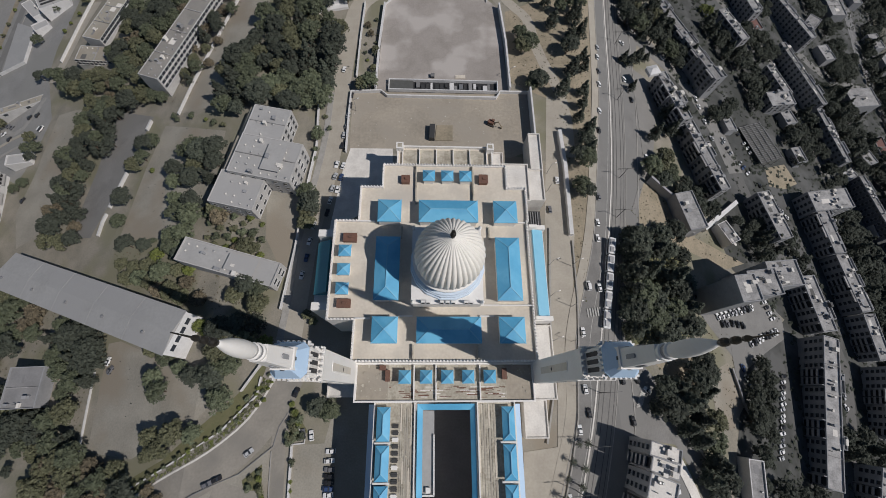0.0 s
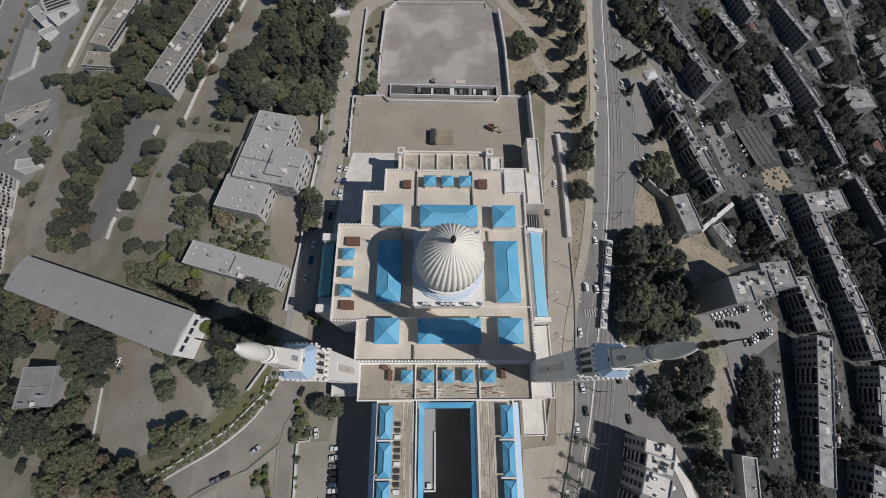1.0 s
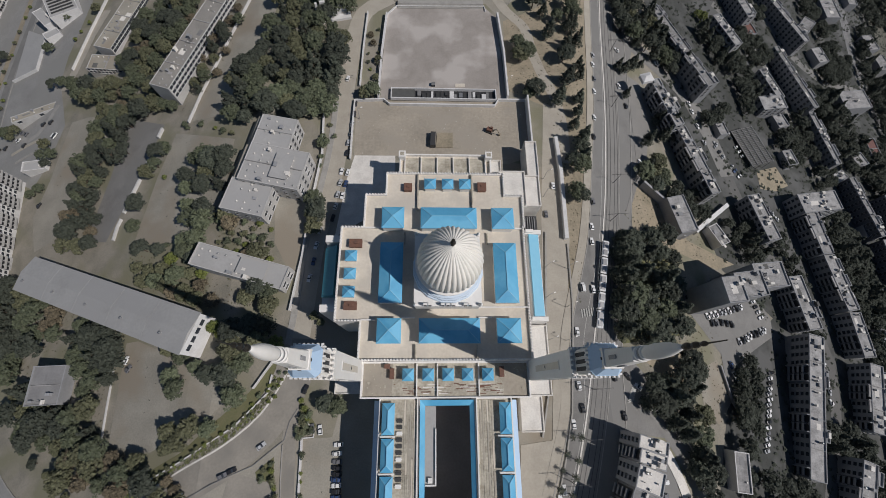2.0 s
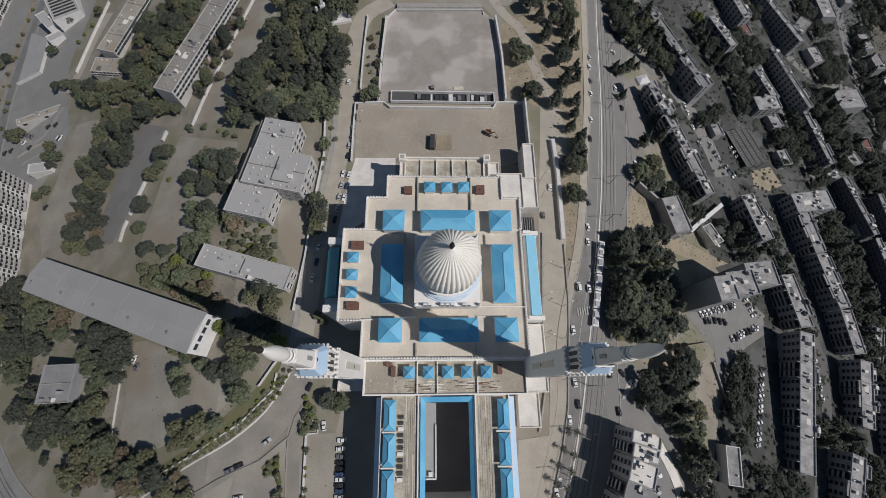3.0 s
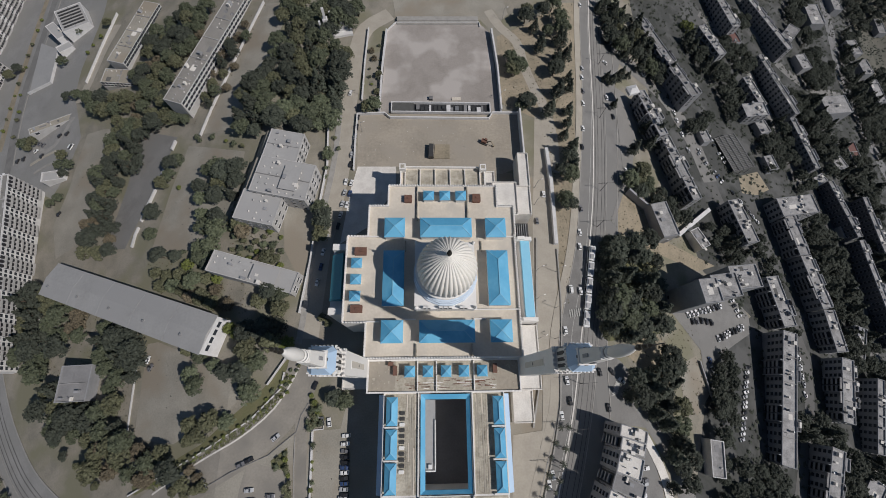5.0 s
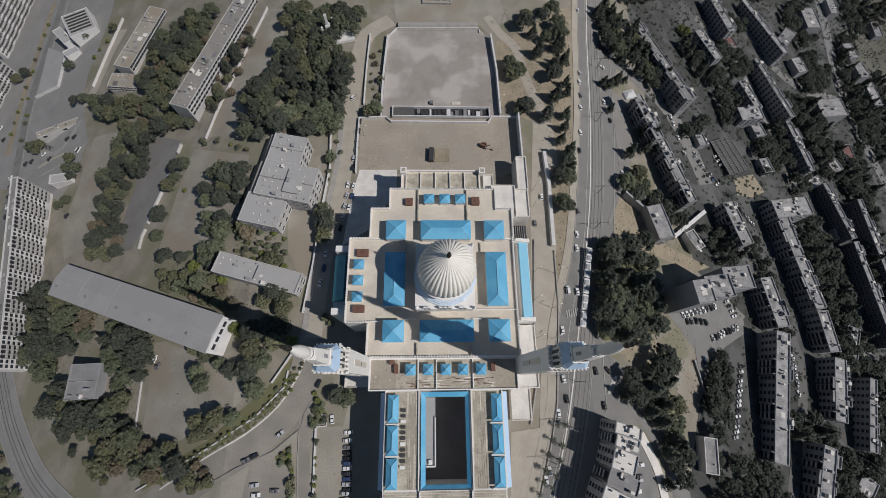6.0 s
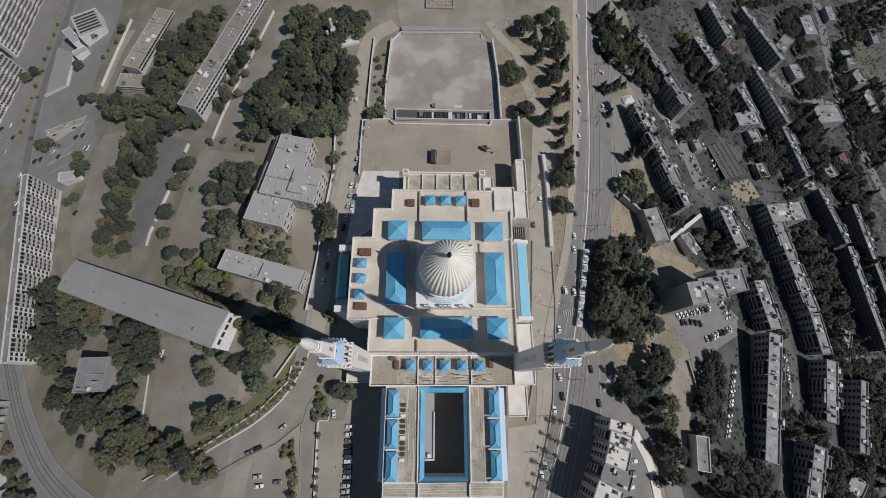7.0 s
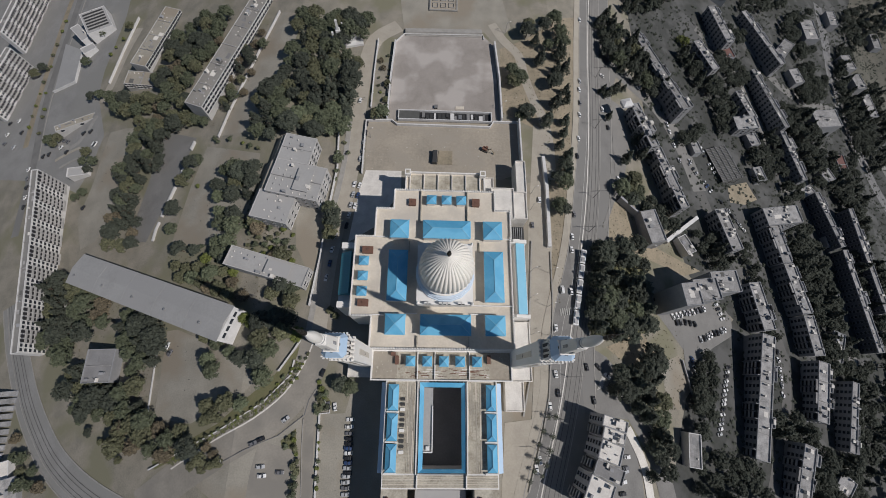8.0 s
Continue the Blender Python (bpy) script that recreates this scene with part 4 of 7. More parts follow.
def build_court():
    """The arcaded court: two side halls with blue skylights, blue lean-to eaves round an open, shaded yard."""
    court = thing("courtyard_building", pose(AX, AY, 0) @ Matrix.Diagonal((0.915, 1, 1, 1)), "arcaded court with blue eaves and weathered plank-like side roofs", "building")
    z, y0, y1 = 18.0, -69.0, -38.25
    for s, name in ((-1, "west"), (1, "east")):
        xa, xb = (-22.6, -9.6) if s < 0 else (9.8, 22.0)
        bm = bmesh.new()
        box(bm, xa, xb, y0, y1, -3, z)
        hall = part("side_hall", bm, M["white"], court, "white side hall with a weathered roof")
        bm = bmesh.new()
        box(bm, xa + 0.5, xb - 0.4, y0 + 0.2, y1 - 0.2, z, z + 0.05)
        part("roof", bm, M["worn_deck"], hall, "stained grey plank-like roof deck")
        for x in (xa, xb - 0.4):
            bm = bmesh.new()
            box(bm, x, x + 0.4, y0, y1, z, z + 0.9)
            part("parapet", bm, M["white"], hall)
        n = 7
        lo, hi = (-14.0, -10.2) if s < 0 else (10.4, 15.2)
        rnd = random.Random(31 + s)
        for k in range(n):
            x = lo + (hi - lo) * k / (n - 1)
            y = y0 + 0.5
            while y < y1 - 3:
                e = min(y1 - 0.5, y + rnd.uniform(4, 14))
                bm = bmesh.new()
                box(bm, x - 0.22, x + 0.22, y, e, z + 0.05, z + rnd.uniform(0.12, 0.2))
                part("plank", bm, rnd.choice((M["worn_deck"], M["worn_deck"], M["paving"], M["deck"])), hall)
                y = e + rnd.uniform(0.1, 0.8)
        a, b = (-21.4, -17.3) if s < 0 else (17.4, 21.3)
        for k in range(3):
            ya = y1 - 1.2 - k * 9.9
            hip_roof("skylight", hall, a, b, ya - 8.9, ya, z + 0.05, z + 2.0, 1.2)
            bm = bmesh.new()
            box(bm, a - 0.6, b + 0.2, ya - 9.75, ya - 9.2, z + 0.05, z + 1.2)
            part("cross_wall", bm, M["white"], hall)
        if s < 0:
            rnd = random.Random(9)
            for k in range(11):
                y = -44.5 - k * 1.75
                bm = bmesh.new()
                big = k % 4 == 2
                box(bm, -16.6, -14.8, y - 0.6, y + 0.5, z + 0.05, z + (0.7 if big else 0.5))
                box(bm, -16.8, -14.6, y - 0.1, y + 0.1, z + 0.5, z + 0.62)
                part("roof_unit", bm, M["white"] if big else M["black_metal"], hall, "row of dark and white roof units")
    # outer lean-to eaves along both long sides
    for x_in, x_out in ((-22.65, -24.6), (22.05, 24.2)):
        bm = bmesh.new()
        v = [bm.verts.new(p) for p in ((x_in, y0, z - 1.0), (x_in, y1 - 0.6, z - 1.0), (x_out, y1 - 0.6, z - 2.2), (x_out, y0, z - 2.2))]
        w = [bm.verts.new(p.co - Vector((0, 0, 0.3))) for p in v]
        bm.faces.new(v)
        bm.faces.new(w[::-1])
        for i in range(4):
            bm.faces.new((v[i], w[i], w[(i + 1) % 4], v[(i + 1) % 4]))
        bmesh.ops.recalc_face_normals(bm, faces=bm.faces[:])
        part("lean_to", bm, M["pale_blue"], court, "pale blue outer lean-to eave")
    # eaves round the yard
    ox0, ox1, oy0, oy1 = -9.0, 9.3, -68.6, -38.7
    ix0, ix1, iy0, iy1 = -7.3, 7.8, -67.6, -40.4
    top, low = z + 0.2, z - 0.9
    o = [(ox0, oy0), (ox1, oy0), (ox1, oy1), (ox0, oy1)]
    i = [(ix0, iy0), (ix1, iy0), (ix1, iy1), (ix0, iy1)]
    for k in range(4):
        j = (k + 1) % 4
        bm = bmesh.new()
        v = [bm.verts.new((*o[k], top)), bm.verts.new((*o[j], top)), bm.verts.new((*i[j], low)), bm.verts.new((*i[k], low))]
        w = [bm.verts.new(p.co - Vector((0, 0, 0.3))) for p in v]
        bm.faces.new(v)
        bm.faces.new(w[::-1])
        for q in range(4):
            bm.faces.new((v[q], w[q], w[(q + 1) % 4], v[(q + 1) % 4]))
        bmesh.ops.recalc_face_normals(bm, faces=bm.faces[:])
        part("eave", bm, M["blue"], court, "sky-blue sloping eave round the yard")
    # arcade walls, floor, the raised west walk with its pale kerb
    bm = bmesh.new()
    box(bm, -9.6, 9.8, y0, y1, 0.0, 2.0)
    part("yard_floor", bm, M["court"], court, "dark shaded yard floor")
    bm = bmesh.new()
    box(bm, -9.4, -3.6, -62.3, -40.6, 15.2, 15.6)
    gallery = part("gallery_roof", bm, M["grey_roof"], court, "grey gallery roof along the yard")
    bm = bmesh.new()
    box(bm, -3.9, -3.5, -62.3, -47.0, 15.6, 16.3)
    box(bm, -7.2, -3.5, -62.6, -62.2, 15.2, 16.3)
    box(bm, -6.2, -4.9, -61.8, -60.4, 15.6, 16.5)
    part("gallery_parapet", bm, M["white"], gallery)
    # south range closing the yard
    bm = bmesh.new()
    box(bm, -22.6, 22.0, -73.6, -69.05, -3, z)
    south = part("south_range", bm, M["white"], court, "weathered south range of the court")
    bm = bmesh.new()
    box(bm, -22.2, 21.6, -73.2, -69.3, z, z + 0.05)
    part("roof", bm, M["worn_deck"], south)
    for k in range(5):
        bm = bmesh.new()
        box(bm, -22.2, 21.6, -69.9 - k * 0.75, -69.75 - k * 0.75, z + 0.05, z + 0.16)
        part("batten", bm, M["deck"], south)
    for x in (-9.3, 9.5):
        bm = bmesh.new()
        box(bm, x - 0.25, x + 0.25, -73.4, -69.2, z + 0.05, z + 1.1)
        part("cross_wall", bm, M["white"], south)
    for x0, x1 in ((-22.6, -13.0), (12.6, 22.0)):
        bm = bmesh.new()
        box(bm, x0, x1, -90, -73.65, -3, z - 0.2)
        wing = part("south_wing", bm, M["worn_deck"], court)
        bm = bmesh.new()
        box(bm, x0 + 1.6, x0 + 2.8, -82, -76, z - 0.2, z + 0.6)
        part("roof_hatch", bm, M["rust"], wing, "rusty brown roof hatch")
    bm = bmesh.new()
    box(bm, -10.0, 9.8, -90, -75.2, -3, 12.0)
    part("porch", bm, M["grey_roof"], court, "grey porch roof")


def build_minaret():
    tower = thing("minaret", pose(-28.4, -2.8, 0), "tall white square minaret with a pale blue skirt and bulbous cap", "minaret", "pair of minarets")

    def square(bm, h0, z0, h1, z1, mi=0, cut=0.0):
        """A square stage; cut: share of each side taken off at the corners."""
        k = 1 - cut
        plan = ((-1, -1), (1, -1), (1, 1), (-1, 1)) if not cut else ((-k, -1), (k, -1), (1, -k), (1, k), (k, 1), (-k, 1), (-1, k), (-1, -k))
        a = [bm.verts.new((x * h0, y * h0, z0)) for x, y in plan]
        b = [bm.verts.new((x * h1, y * h1, z1)) for x, y in plan]
        for i in range(len(plan)):
            j = (i + 1) % len(plan)
            bm.faces.new((a[i], a[j], b[j], b[i])).material_index = mi
        bm.faces.new(b).material_index = mi
        bm.faces.new(a[::-1]).material_index = mi

    bm = bmesh.new()
    square(bm, 3.0, -3, 3.0, 59.60)
    square(bm, 3.2, 59.60, 3.3, 60.93)
    shaft = part("shaft", bm, M["white"], tower, "smooth white square shaft")
    for k in range(4):
        r = Matrix.Rotation(k * math.pi / 2, 4, "Z")
        bm = bmesh.new()
        for x in (-1.15, 0.85):
            box(bm, x, x + 0.3, -3.12, -3.0, 29.61, 51.50)
        box(bm, -1.15, 1.15, -3.12, -3.0, 51.50, 51.75)
        part("panel_frame", bm, M["white"], shaft, at=r)
        bm = bmesh.new()
        box(bm, -0.85, 0.85, -3.05, -3.0, 29.61, 51.50)
        part("panel", bm, M["deck"], shaft, "pale sunk panel", at=r)
        bm = bmesh.new()
        box(bm, -0.25, 0.25, -3.11, -3.05, 39.05, 39.94)
        box(bm, -0.5, 0.5, -3.09, -3.05, 39.35, 39.64)
        part("slit_window", bm, M["dark"], shaft, "dark cross-shaped slit", at=r)
    bm = bmesh.new()
    ringpts = [(-3.3, -3.3), (3.3, -3.3), (3.3, 3.3), (-3.3, 3.3)]
    merlons(bm, ringpts, 60.93, 0.5, 0.55, 0.9)
    part("battlement", bm, M["white"], tower, "white merlons round the gallery", "stuff")
    bm = bmesh.new()
    square(bm, 2.3, 60.93, 2.3, 70.22)
    lantern = part("gallery_core", bm, M["white"], tower)
    for k in range(4):
        r = Matrix.Rotation(k * math.pi / 2, 4, "Z")
        for x in (-1.45, 0.0, 1.45):
            bm = bmesh.new()
            lathe_at(bm, x, -2.36, 61.60, 66.68, 0.42)
            part("arch", bm, M["dark"], lantern, "tall dark arched opening", at=r)
            bm = bmesh.new()
            box(bm, x - 0.62, x - 0.5, -2.6, -2.3, 61.37, 68.01)
            box(bm, x + 0.5, x + 0.62, -2.6, -2.3, 61.37, 68.01)
            part("pilaster", bm, M["white"], lantern, at=r)
    bm = bmesh.new()
    square(bm, 2.35, 69.23, 3.0, 70.66, 0, 0.3)
    square(bm, 3.05, 70.66, 3.05, 70.99, 0, 0.3)
    square(bm, 3.0, 70.99, 1.9, 73.92, 0, 0.3)
    part("skirt_roof", bm, M["pale_blue"], tower, "pale blue sloping skirt roof")
    bm = bmesh.new()
    for s in (-1, 1):
        for k in range(7):
            o = -2.7 + k * 0.9
            box(bm, o - 0.18, o + 0.18, s * 3.0 - 0.35, s * 3.0 + 0.35, 69.45, 70.34)
            box(bm, s * 3.0 - 0.35, s * 3.0 + 0.35, o - 0.18, o + 0.18, 69.45, 70.34)
    part("corbel", bm, M["white"], tower, "small white brackets under the skirt", "stuff")
    bm = bmesh.new()
    square(bm, 1.85, 73.27, 1.85, 74.80)
    square(bm, 1.62, 74.80, 1.2, 84.70, 0, 0.12)
    upper = part("upper_shaft", bm, M["white"], tower)
    for k in range(4):
        r = Matrix.Rotation(k * math.pi / 2, 4, "Z")
        bm = bmesh.new()
        lathe_at(bm, 0.0, -1.66, 76.65, 79.13, 0.36)
        part("niche", bm, M["flat_wall"], upper, "grey pointed niche", at=r)
        bm = bmesh.new()
        box(bm, -0.3, 0.3, -1.96, -1.9, 73.70, 74.28)
        part("slit_window", bm, M["dark"], upper, at=r)
    bm = bmesh.new()
    lathe(bm, [(1.08, 84.2), (1.26, 85.0), (1.30, 85.6), (1.08, 85.75), (1.03, 86.5), (1.19, 86.7), (1.19, 87.1), (0.99, 87.3)], 32)
    part("balcony_ring", bm, M["white"], tower, "round white collar with a dark groove")
    bm = bmesh.new()
    lathe(bm, [(1.10, 85.8), (1.10, 86.45)], 32)
    part("groove", bm, M["flat_wall"], tower)
    bm = bmesh.new()
    lathe(bm, [(0.99, 87.20), (1.10, 88.15), (1.17, 89.29), (1.19, 90.43), (1.12, 91.95), (0.97, 93.47), (0.72, 94.80), (0.47, 95.84), (0.27, 96.70)], 48)
    part("cap", bm, M["white"], tower, "smooth white bulbous cap", smooth=True)
    bm = bmesh.new()
    lathe(bm, [(0.27, 96.5), (0.47, 97.0), (0.54, 97.5), (0.45, 98.0), (0.16, 98.4), (0.40, 98.8), (0.47, 99.3), (0.38, 99.8), (0.14, 100.2), (0.31, 100.6), (0.36, 101.0), (0.27, 101.4), (0.11, 101.8), (0.07, 105.2)], 12)
    part("finial", bm, M["bronze"], tower, "dark bronze ball finial")
    copy_thing(tower, pose(29.3, -2.8, 0))


def build_terraces():
    """Low galleries, platforms and stairs on both flanks of the mosque."""
    east = thing("east_gallery", pose(AX, AY, 0), "low white gallery with a pale blue roof strip", "gallery")
    bm = bmesh.new()
    box(bm, 31.2, 35.6, -13.0, 20.0, -3, 10.0)
    part("body", bm, M["white"], east)
    bm = bmesh.new()
    v = [bm.verts.new(p) for p in ((31.6, -12.4, 11.2), (35.4, -12.4, 10.2), (35.4, 19.4, 10.2), (31.6, 19.4, 11.2))]
    w = [bm.verts.new((p.co.x, p.co.y, 10.0)) for p in v]
    bm.faces.new(v)
    for i in range(4):
        bm.faces.new((v[i], w[i], w[(i + 1) % 4], v[(i + 1) % 4]))
    part("roof", bm, M["blue_ridge"], east, "pale blue roof strip")
    for y in (-12.6, 20.0):
        bm = bmesh.new()
        box(bm, 28.5, 36.2, y - 0.8, y + 0.8, -3.0, 11.4)
        box(bm, 30.2, 33.0, y - 0.6, y + 0.6, 11.4, 12.6)
        part("end_block", bm, M["white"], east)

    west = thing("west_gallery", pose(AX, AY, 0), "white side gallery with a sloping teal roof strip", "gallery")
    bm = bmesh.new()
    box(bm, -41.6, -35.45, -9.5, 12.8, -3, 16.2)
    part("body", bm, M["white"], west)
    bm = bmesh.new()
    v = [bm.verts.new(p) for p in ((-41.7, -6.2, 17.0), (-37.0, -6.2, 20.8), (-37.0, 11.1, 20.8), (-41.7, 11.1, 17.0))]
    w = [bm.verts.new((p.co.x, p.co.y, 16.2)) for p in v]
    bm.faces.new(v)
    for i in range(4):
        bm.faces.new((v[i], w[i], w[(i + 1) % 4], v[(i + 1) % 4]))
    part("roof", bm, M["teal"], west, "teal-blue roof strip")
    for y in (-10.6, 13.4):
        bm = bmesh.new()
        box(bm, -41.1, -35.6, y - 1.2, y + 1.2, -3, 20.5)
        part("end_block", bm, M["white"], west)

    ne = thing("east_terrace", pose(AX, AY, 0), "white-washed stepped terrace blocks beside the hall", "terrace")
    for x0, x1, y0, y1, z in ((20.85, 31.0, 28.9, 44.0, 14.0), (31.05, 37.4, 30.6, 43.8, 11.0), (33.5, 38.2, 44.0, 61.0, 9.0), (18.1, 22.4, 38.0, 50.0, 12.0), (22.45, 25.8, 38.0, 46.0, 9.0)):
        bm = bmesh.new()
        box(bm, x0, x1, y0, y1, -3, z)
        ring(bm, [(x0, y0), (x1, y0), (x1, y1), (x0, y1)], z, z + 0.7, 0.35)
        part("block", bm, M["lime"], ne)
    bm = bmesh.new()
    merlons(bm, [(20.9, 29.4), (31.0, 29.4)], 14.7, closed=False)
    part("battlement", bm, M["white"], ne, "small white merlons", "stuff")
    bm = bmesh.new()
    box(bm, 27.05, 36.6, 20.9, 28.8, -3, 6.0)
    part("pergola_base", bm, M["black_metal"], ne, "dark planted pergola strip")
    for k in range(9):
        bm = bmesh.new()
        box(bm, 28.2 + k * 0.9, 28.4 + k * 0.9, 21.3, 28.4, 6.0, 6.5)
        part("slat", bm, M["flat_wall"], ne)
    for x0, x1, y0, y1, z, name in ((25.85, 37.0, -38.0, -14.0, 5.0, "east_platform"), (25.85, 33.5, -49.5, -38.05, 4.0, "east_platform"),
                                    (-38.0, -28.2, -37.0, -28.5, 2.6, "west_platform")):
        bm = bmesh.new()
        box(bm, x0, x1, y0, y1, -3, z)
        ring(bm, [(x0, y0), (x1, y0), (x1, y1), (x0, y1)], z, z + 0.6, 0.35)
        plat = part(name, bm, M["lime"])
        plat.location = (AX, AY, 0)
        tagged(plat, "white stepped platform at the foot of the minaret", "platform", kind="structure")


build_prayer_hall()
build_front_range()
build_court()
build_minaret()
build_terraces()


# ================= houses and apartment blocks =================
def window_mesh(name, w, h, rim="frame"):
    """A recess-framed window: frame, sill, dark pane. Faces -y, its foot on z = 0."""
    bm = bmesh.new()
    f = 0.12
    for a in ((-w / 2 - f, -w / 2, -0.1, 0.06, -f, h + f), (w / 2, w / 2 + f, -0.1, 0.06, -f, h + f),
              (-w / 2, w / 2, -0.1, 0.06, h, h + f), (-w / 2 - 0.1, w / 2 + 0.1, -0.22, 0.06, -f, 0.0)):
        box(bm, *a, 0)
    box(bm, -w / 2, w / 2, -0.03, 0.04, 0, h, 1)
    d = bpy.data.meshes.new(name)
    bm.to_mesh(d)
    bm.free()
    d.materials.append(M[rim])
    d.materials.append(M["glass"])
    return d


def balcony_mesh(name, w, front="flat_wall"):
    """A balcony: slab, parapet, side walls and the dark door behind. Faces -y."""
    bm = bmesh.new()
    box(bm, -w / 2, w / 2, -1.1, 0.0, 0.0, 0.18, 0)
    box(bm, -w / 2, w / 2, -1.1, -0.98, 0.18, 1.1, 0)
    for x in (-w / 2, w / 2 - 0.12):
        box(bm, x, x + 0.12, -0.98, 0.0, 0.18, 1.1, 0)
    box(bm, -w / 2 + 0.3, w / 2 - 0.3, -0.05, 0.02, 0.18, 2.3, 1)
    d = bpy.data.meshes.new(name)
    bm.to_mesh(d)
    bm.free()
    d.materials.append(M[front])
    d.materials.append(M["dark"])
    return d


WIN = window_mesh("window", 1.5, 1.5)
WIN_WIDE = window_mesh("window", 2.2, 1.5, "white_wall")
BALC = balcony_mesh("balcony", 2.9, "flat_wall")
BALC_WHITE = balcony_mesh("balcony", 2.0, "school_wall")
WIN_SLAB = window_mesh("window", 1.5, 1.4, "white_wall")


def block(a, b, width, height, label, storeys=0, bay=3.3, wall="flat_wall", roof="pale_roof", pattern="w", name="apartment_block", category="apartment block",
          group="apartment blocks", clutter=9, seed=0, parapet=0.6, ends=False, side=1, win=None, rear=None, shift=0.0):
    """A flat-roofed block. a to b is the roof's edge above the windowed front; the body lies to the left of a->b (side=1)."""
    a, b = Vector(a), Vector(b)
    if side < 0:
        a, b = b, a
    d = b - a
    length = d.length
    mid = (a + b) / 2
    n = Vector((-d.y, d.x)).normalized()
    mid = mid + n * shift
    base = lift(mid.x)
    c = mid + n * width / 2
    ang = math.degrees(math.atan2(d.y, d.x))
    foot = -6.0 - abs(n.x) * width * 0.33 - abs(d.x) * 0.17
    ob = thing(name, pose(c.x, c.y, base, 0, 0, ang), label, category, group)
    L, Wd = length / 2, width / 2
    rnd = random.Random(seed + int(abs(a.x * 7 + a.y * 13)))
    rear = (name == "apartment_block" and length > 25 and width < 10) if rear is None else rear
    bm = bmesh.new()
    box(bm, -L, L, -Wd, Wd, foot, height)
    part("wall", bm, M[wall], ob)
    bm = bmesh.new()
    box(bm, -L + 0.3, L - 0.3, -Wd + 0.3, Wd - 0.3, height, height + 0.08)
    part("roof", bm, M[roof], ob)
    if parapet:
        bm = bmesh.new()
        ring(bm, [(-L, -Wd), (L, -Wd), (L, Wd), (-L, Wd)], height, height + parapet, 0.3)
        part("parapet", bm, M["white_wall"] if wall == "white_wall" else M["school_wall"] if wall == "school_wall" else M["flat_wall"], ob)
    ends = ends or (name in ("apartment_block", "tower_block") and storeys > 2)
    if storeys:
        sh = height / storeys
        bays = max(1, int((length - 1.0) / bay))
        step = (length - 1.0) / bays
        for k in range(bays):
            ch = pattern[k % len(pattern)]
            x = -L + 0.5 + (k + 0.5) * step
            for s in range(storeys):
                z = s * sh + 0.9
                # A flat dark panel paints recess shade on the wall behind each stack.
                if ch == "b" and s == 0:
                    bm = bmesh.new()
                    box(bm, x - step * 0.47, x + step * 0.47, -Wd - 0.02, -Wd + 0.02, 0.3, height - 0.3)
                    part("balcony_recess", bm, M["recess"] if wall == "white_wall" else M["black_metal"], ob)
                if ch == "w":
                    shared("window", win or WIN, ob, pose(x, -Wd, z))
                elif ch == "W":
                    shared("window", WIN_WIDE, ob, pose(x, -Wd, z))
                elif ch == "b":
                    shared("balcony", BALC_WHITE if wall == "white_wall" else BALC, ob, pose(x, -Wd, s * sh + 0.1))
        if rear:
            for k in range(1, bays):
                if pattern[k % len(pattern)] != pattern[(k - 1) % len(pattern)]:
                    bm = bmesh.new()
                    x = -L + 0.5 + k * step
                    box(bm, x - 0.16, x + 0.16, -Wd - 1.25, -Wd, foot, height + 0.5)
                    part("fin_wall", bm, M["flat_wall"], ob)
                    if k % 2:
                        bm = bmesh.new()
                        box(bm, x + 0.2, x + step * 1.6, -Wd - 1.0, -Wd - 0.01, height - 0.3, height + 0.35)
                        part("roof_step", bm, M["pale_roof"], ob)
        if ends:
            for e, rz in ((-1, -90), (1, 90)):
                nb = max(1, int(width / 3.6))
                for k in range(nb):
                    for s in range(storeys):
                        shared("window", WIN, ob, pose(e * L, -Wd + (k + 0.5) * width / nb, s * sh + 0.9, 0, 0, rz))
        # set-back and projecting bays along the rear edge
        if rear:
            x = -L + rnd.uniform(1, 4)
            while x < L - 5:
                e = min(L, x + rnd.uniform(5, 9))
                out, drop = rnd.uniform(0.8, 2.4), rnd.choice((0.0, 0.0, 0.5, 3.0))
                bm = bmesh.new()
                box(bm, x, e, Wd, Wd + out, foot - 2, height - drop)
                box(bm, x + 0.3, e - 0.3, Wd + 0.05, Wd + out - 0.3, height - drop, height - drop + 0.06, 1)
                bay_ob = part("rear_bay", bm, [M[wall], M[roof]], ob)
                bm = bmesh.new()
                ring(bm, [(x, Wd + 0.002), (e, Wd + 0.002), (e, Wd + out), (x, Wd + out)], height - drop, height - drop + 0.7, 0.25)
                part("parapet", bm, M["flat_wall"], bay_ob)
                if rnd.random() < 0.7:
                    bm = bmesh.new()
                    box(bm, x + 1, x + rnd.uniform(2, 3.5), Wd + 0.2, Wd + out - 0.4, height - drop + 0.06, height - drop + rnd.uniform(0.8, 2.2))
                    part("roof_hut", bm, rnd.choice((M["flat_wall"], M["lime"], M["black_metal"])), bay_ob)
                x = e + rnd.uniform(1.5, 6)
    # dividing upstands and pale patches on the roof
    for k in range(int(length / 14)):
        bm = bmesh.new()
        x = -L + (k + 1) * length / (int(length / 14) + 1)
        box(bm, x - 0.15, x + 0.15, -Wd + 0.3, Wd - 0.3, height + 0.08, height + 0.5)
        part("upstand", bm, M["pale_roof"], ob)
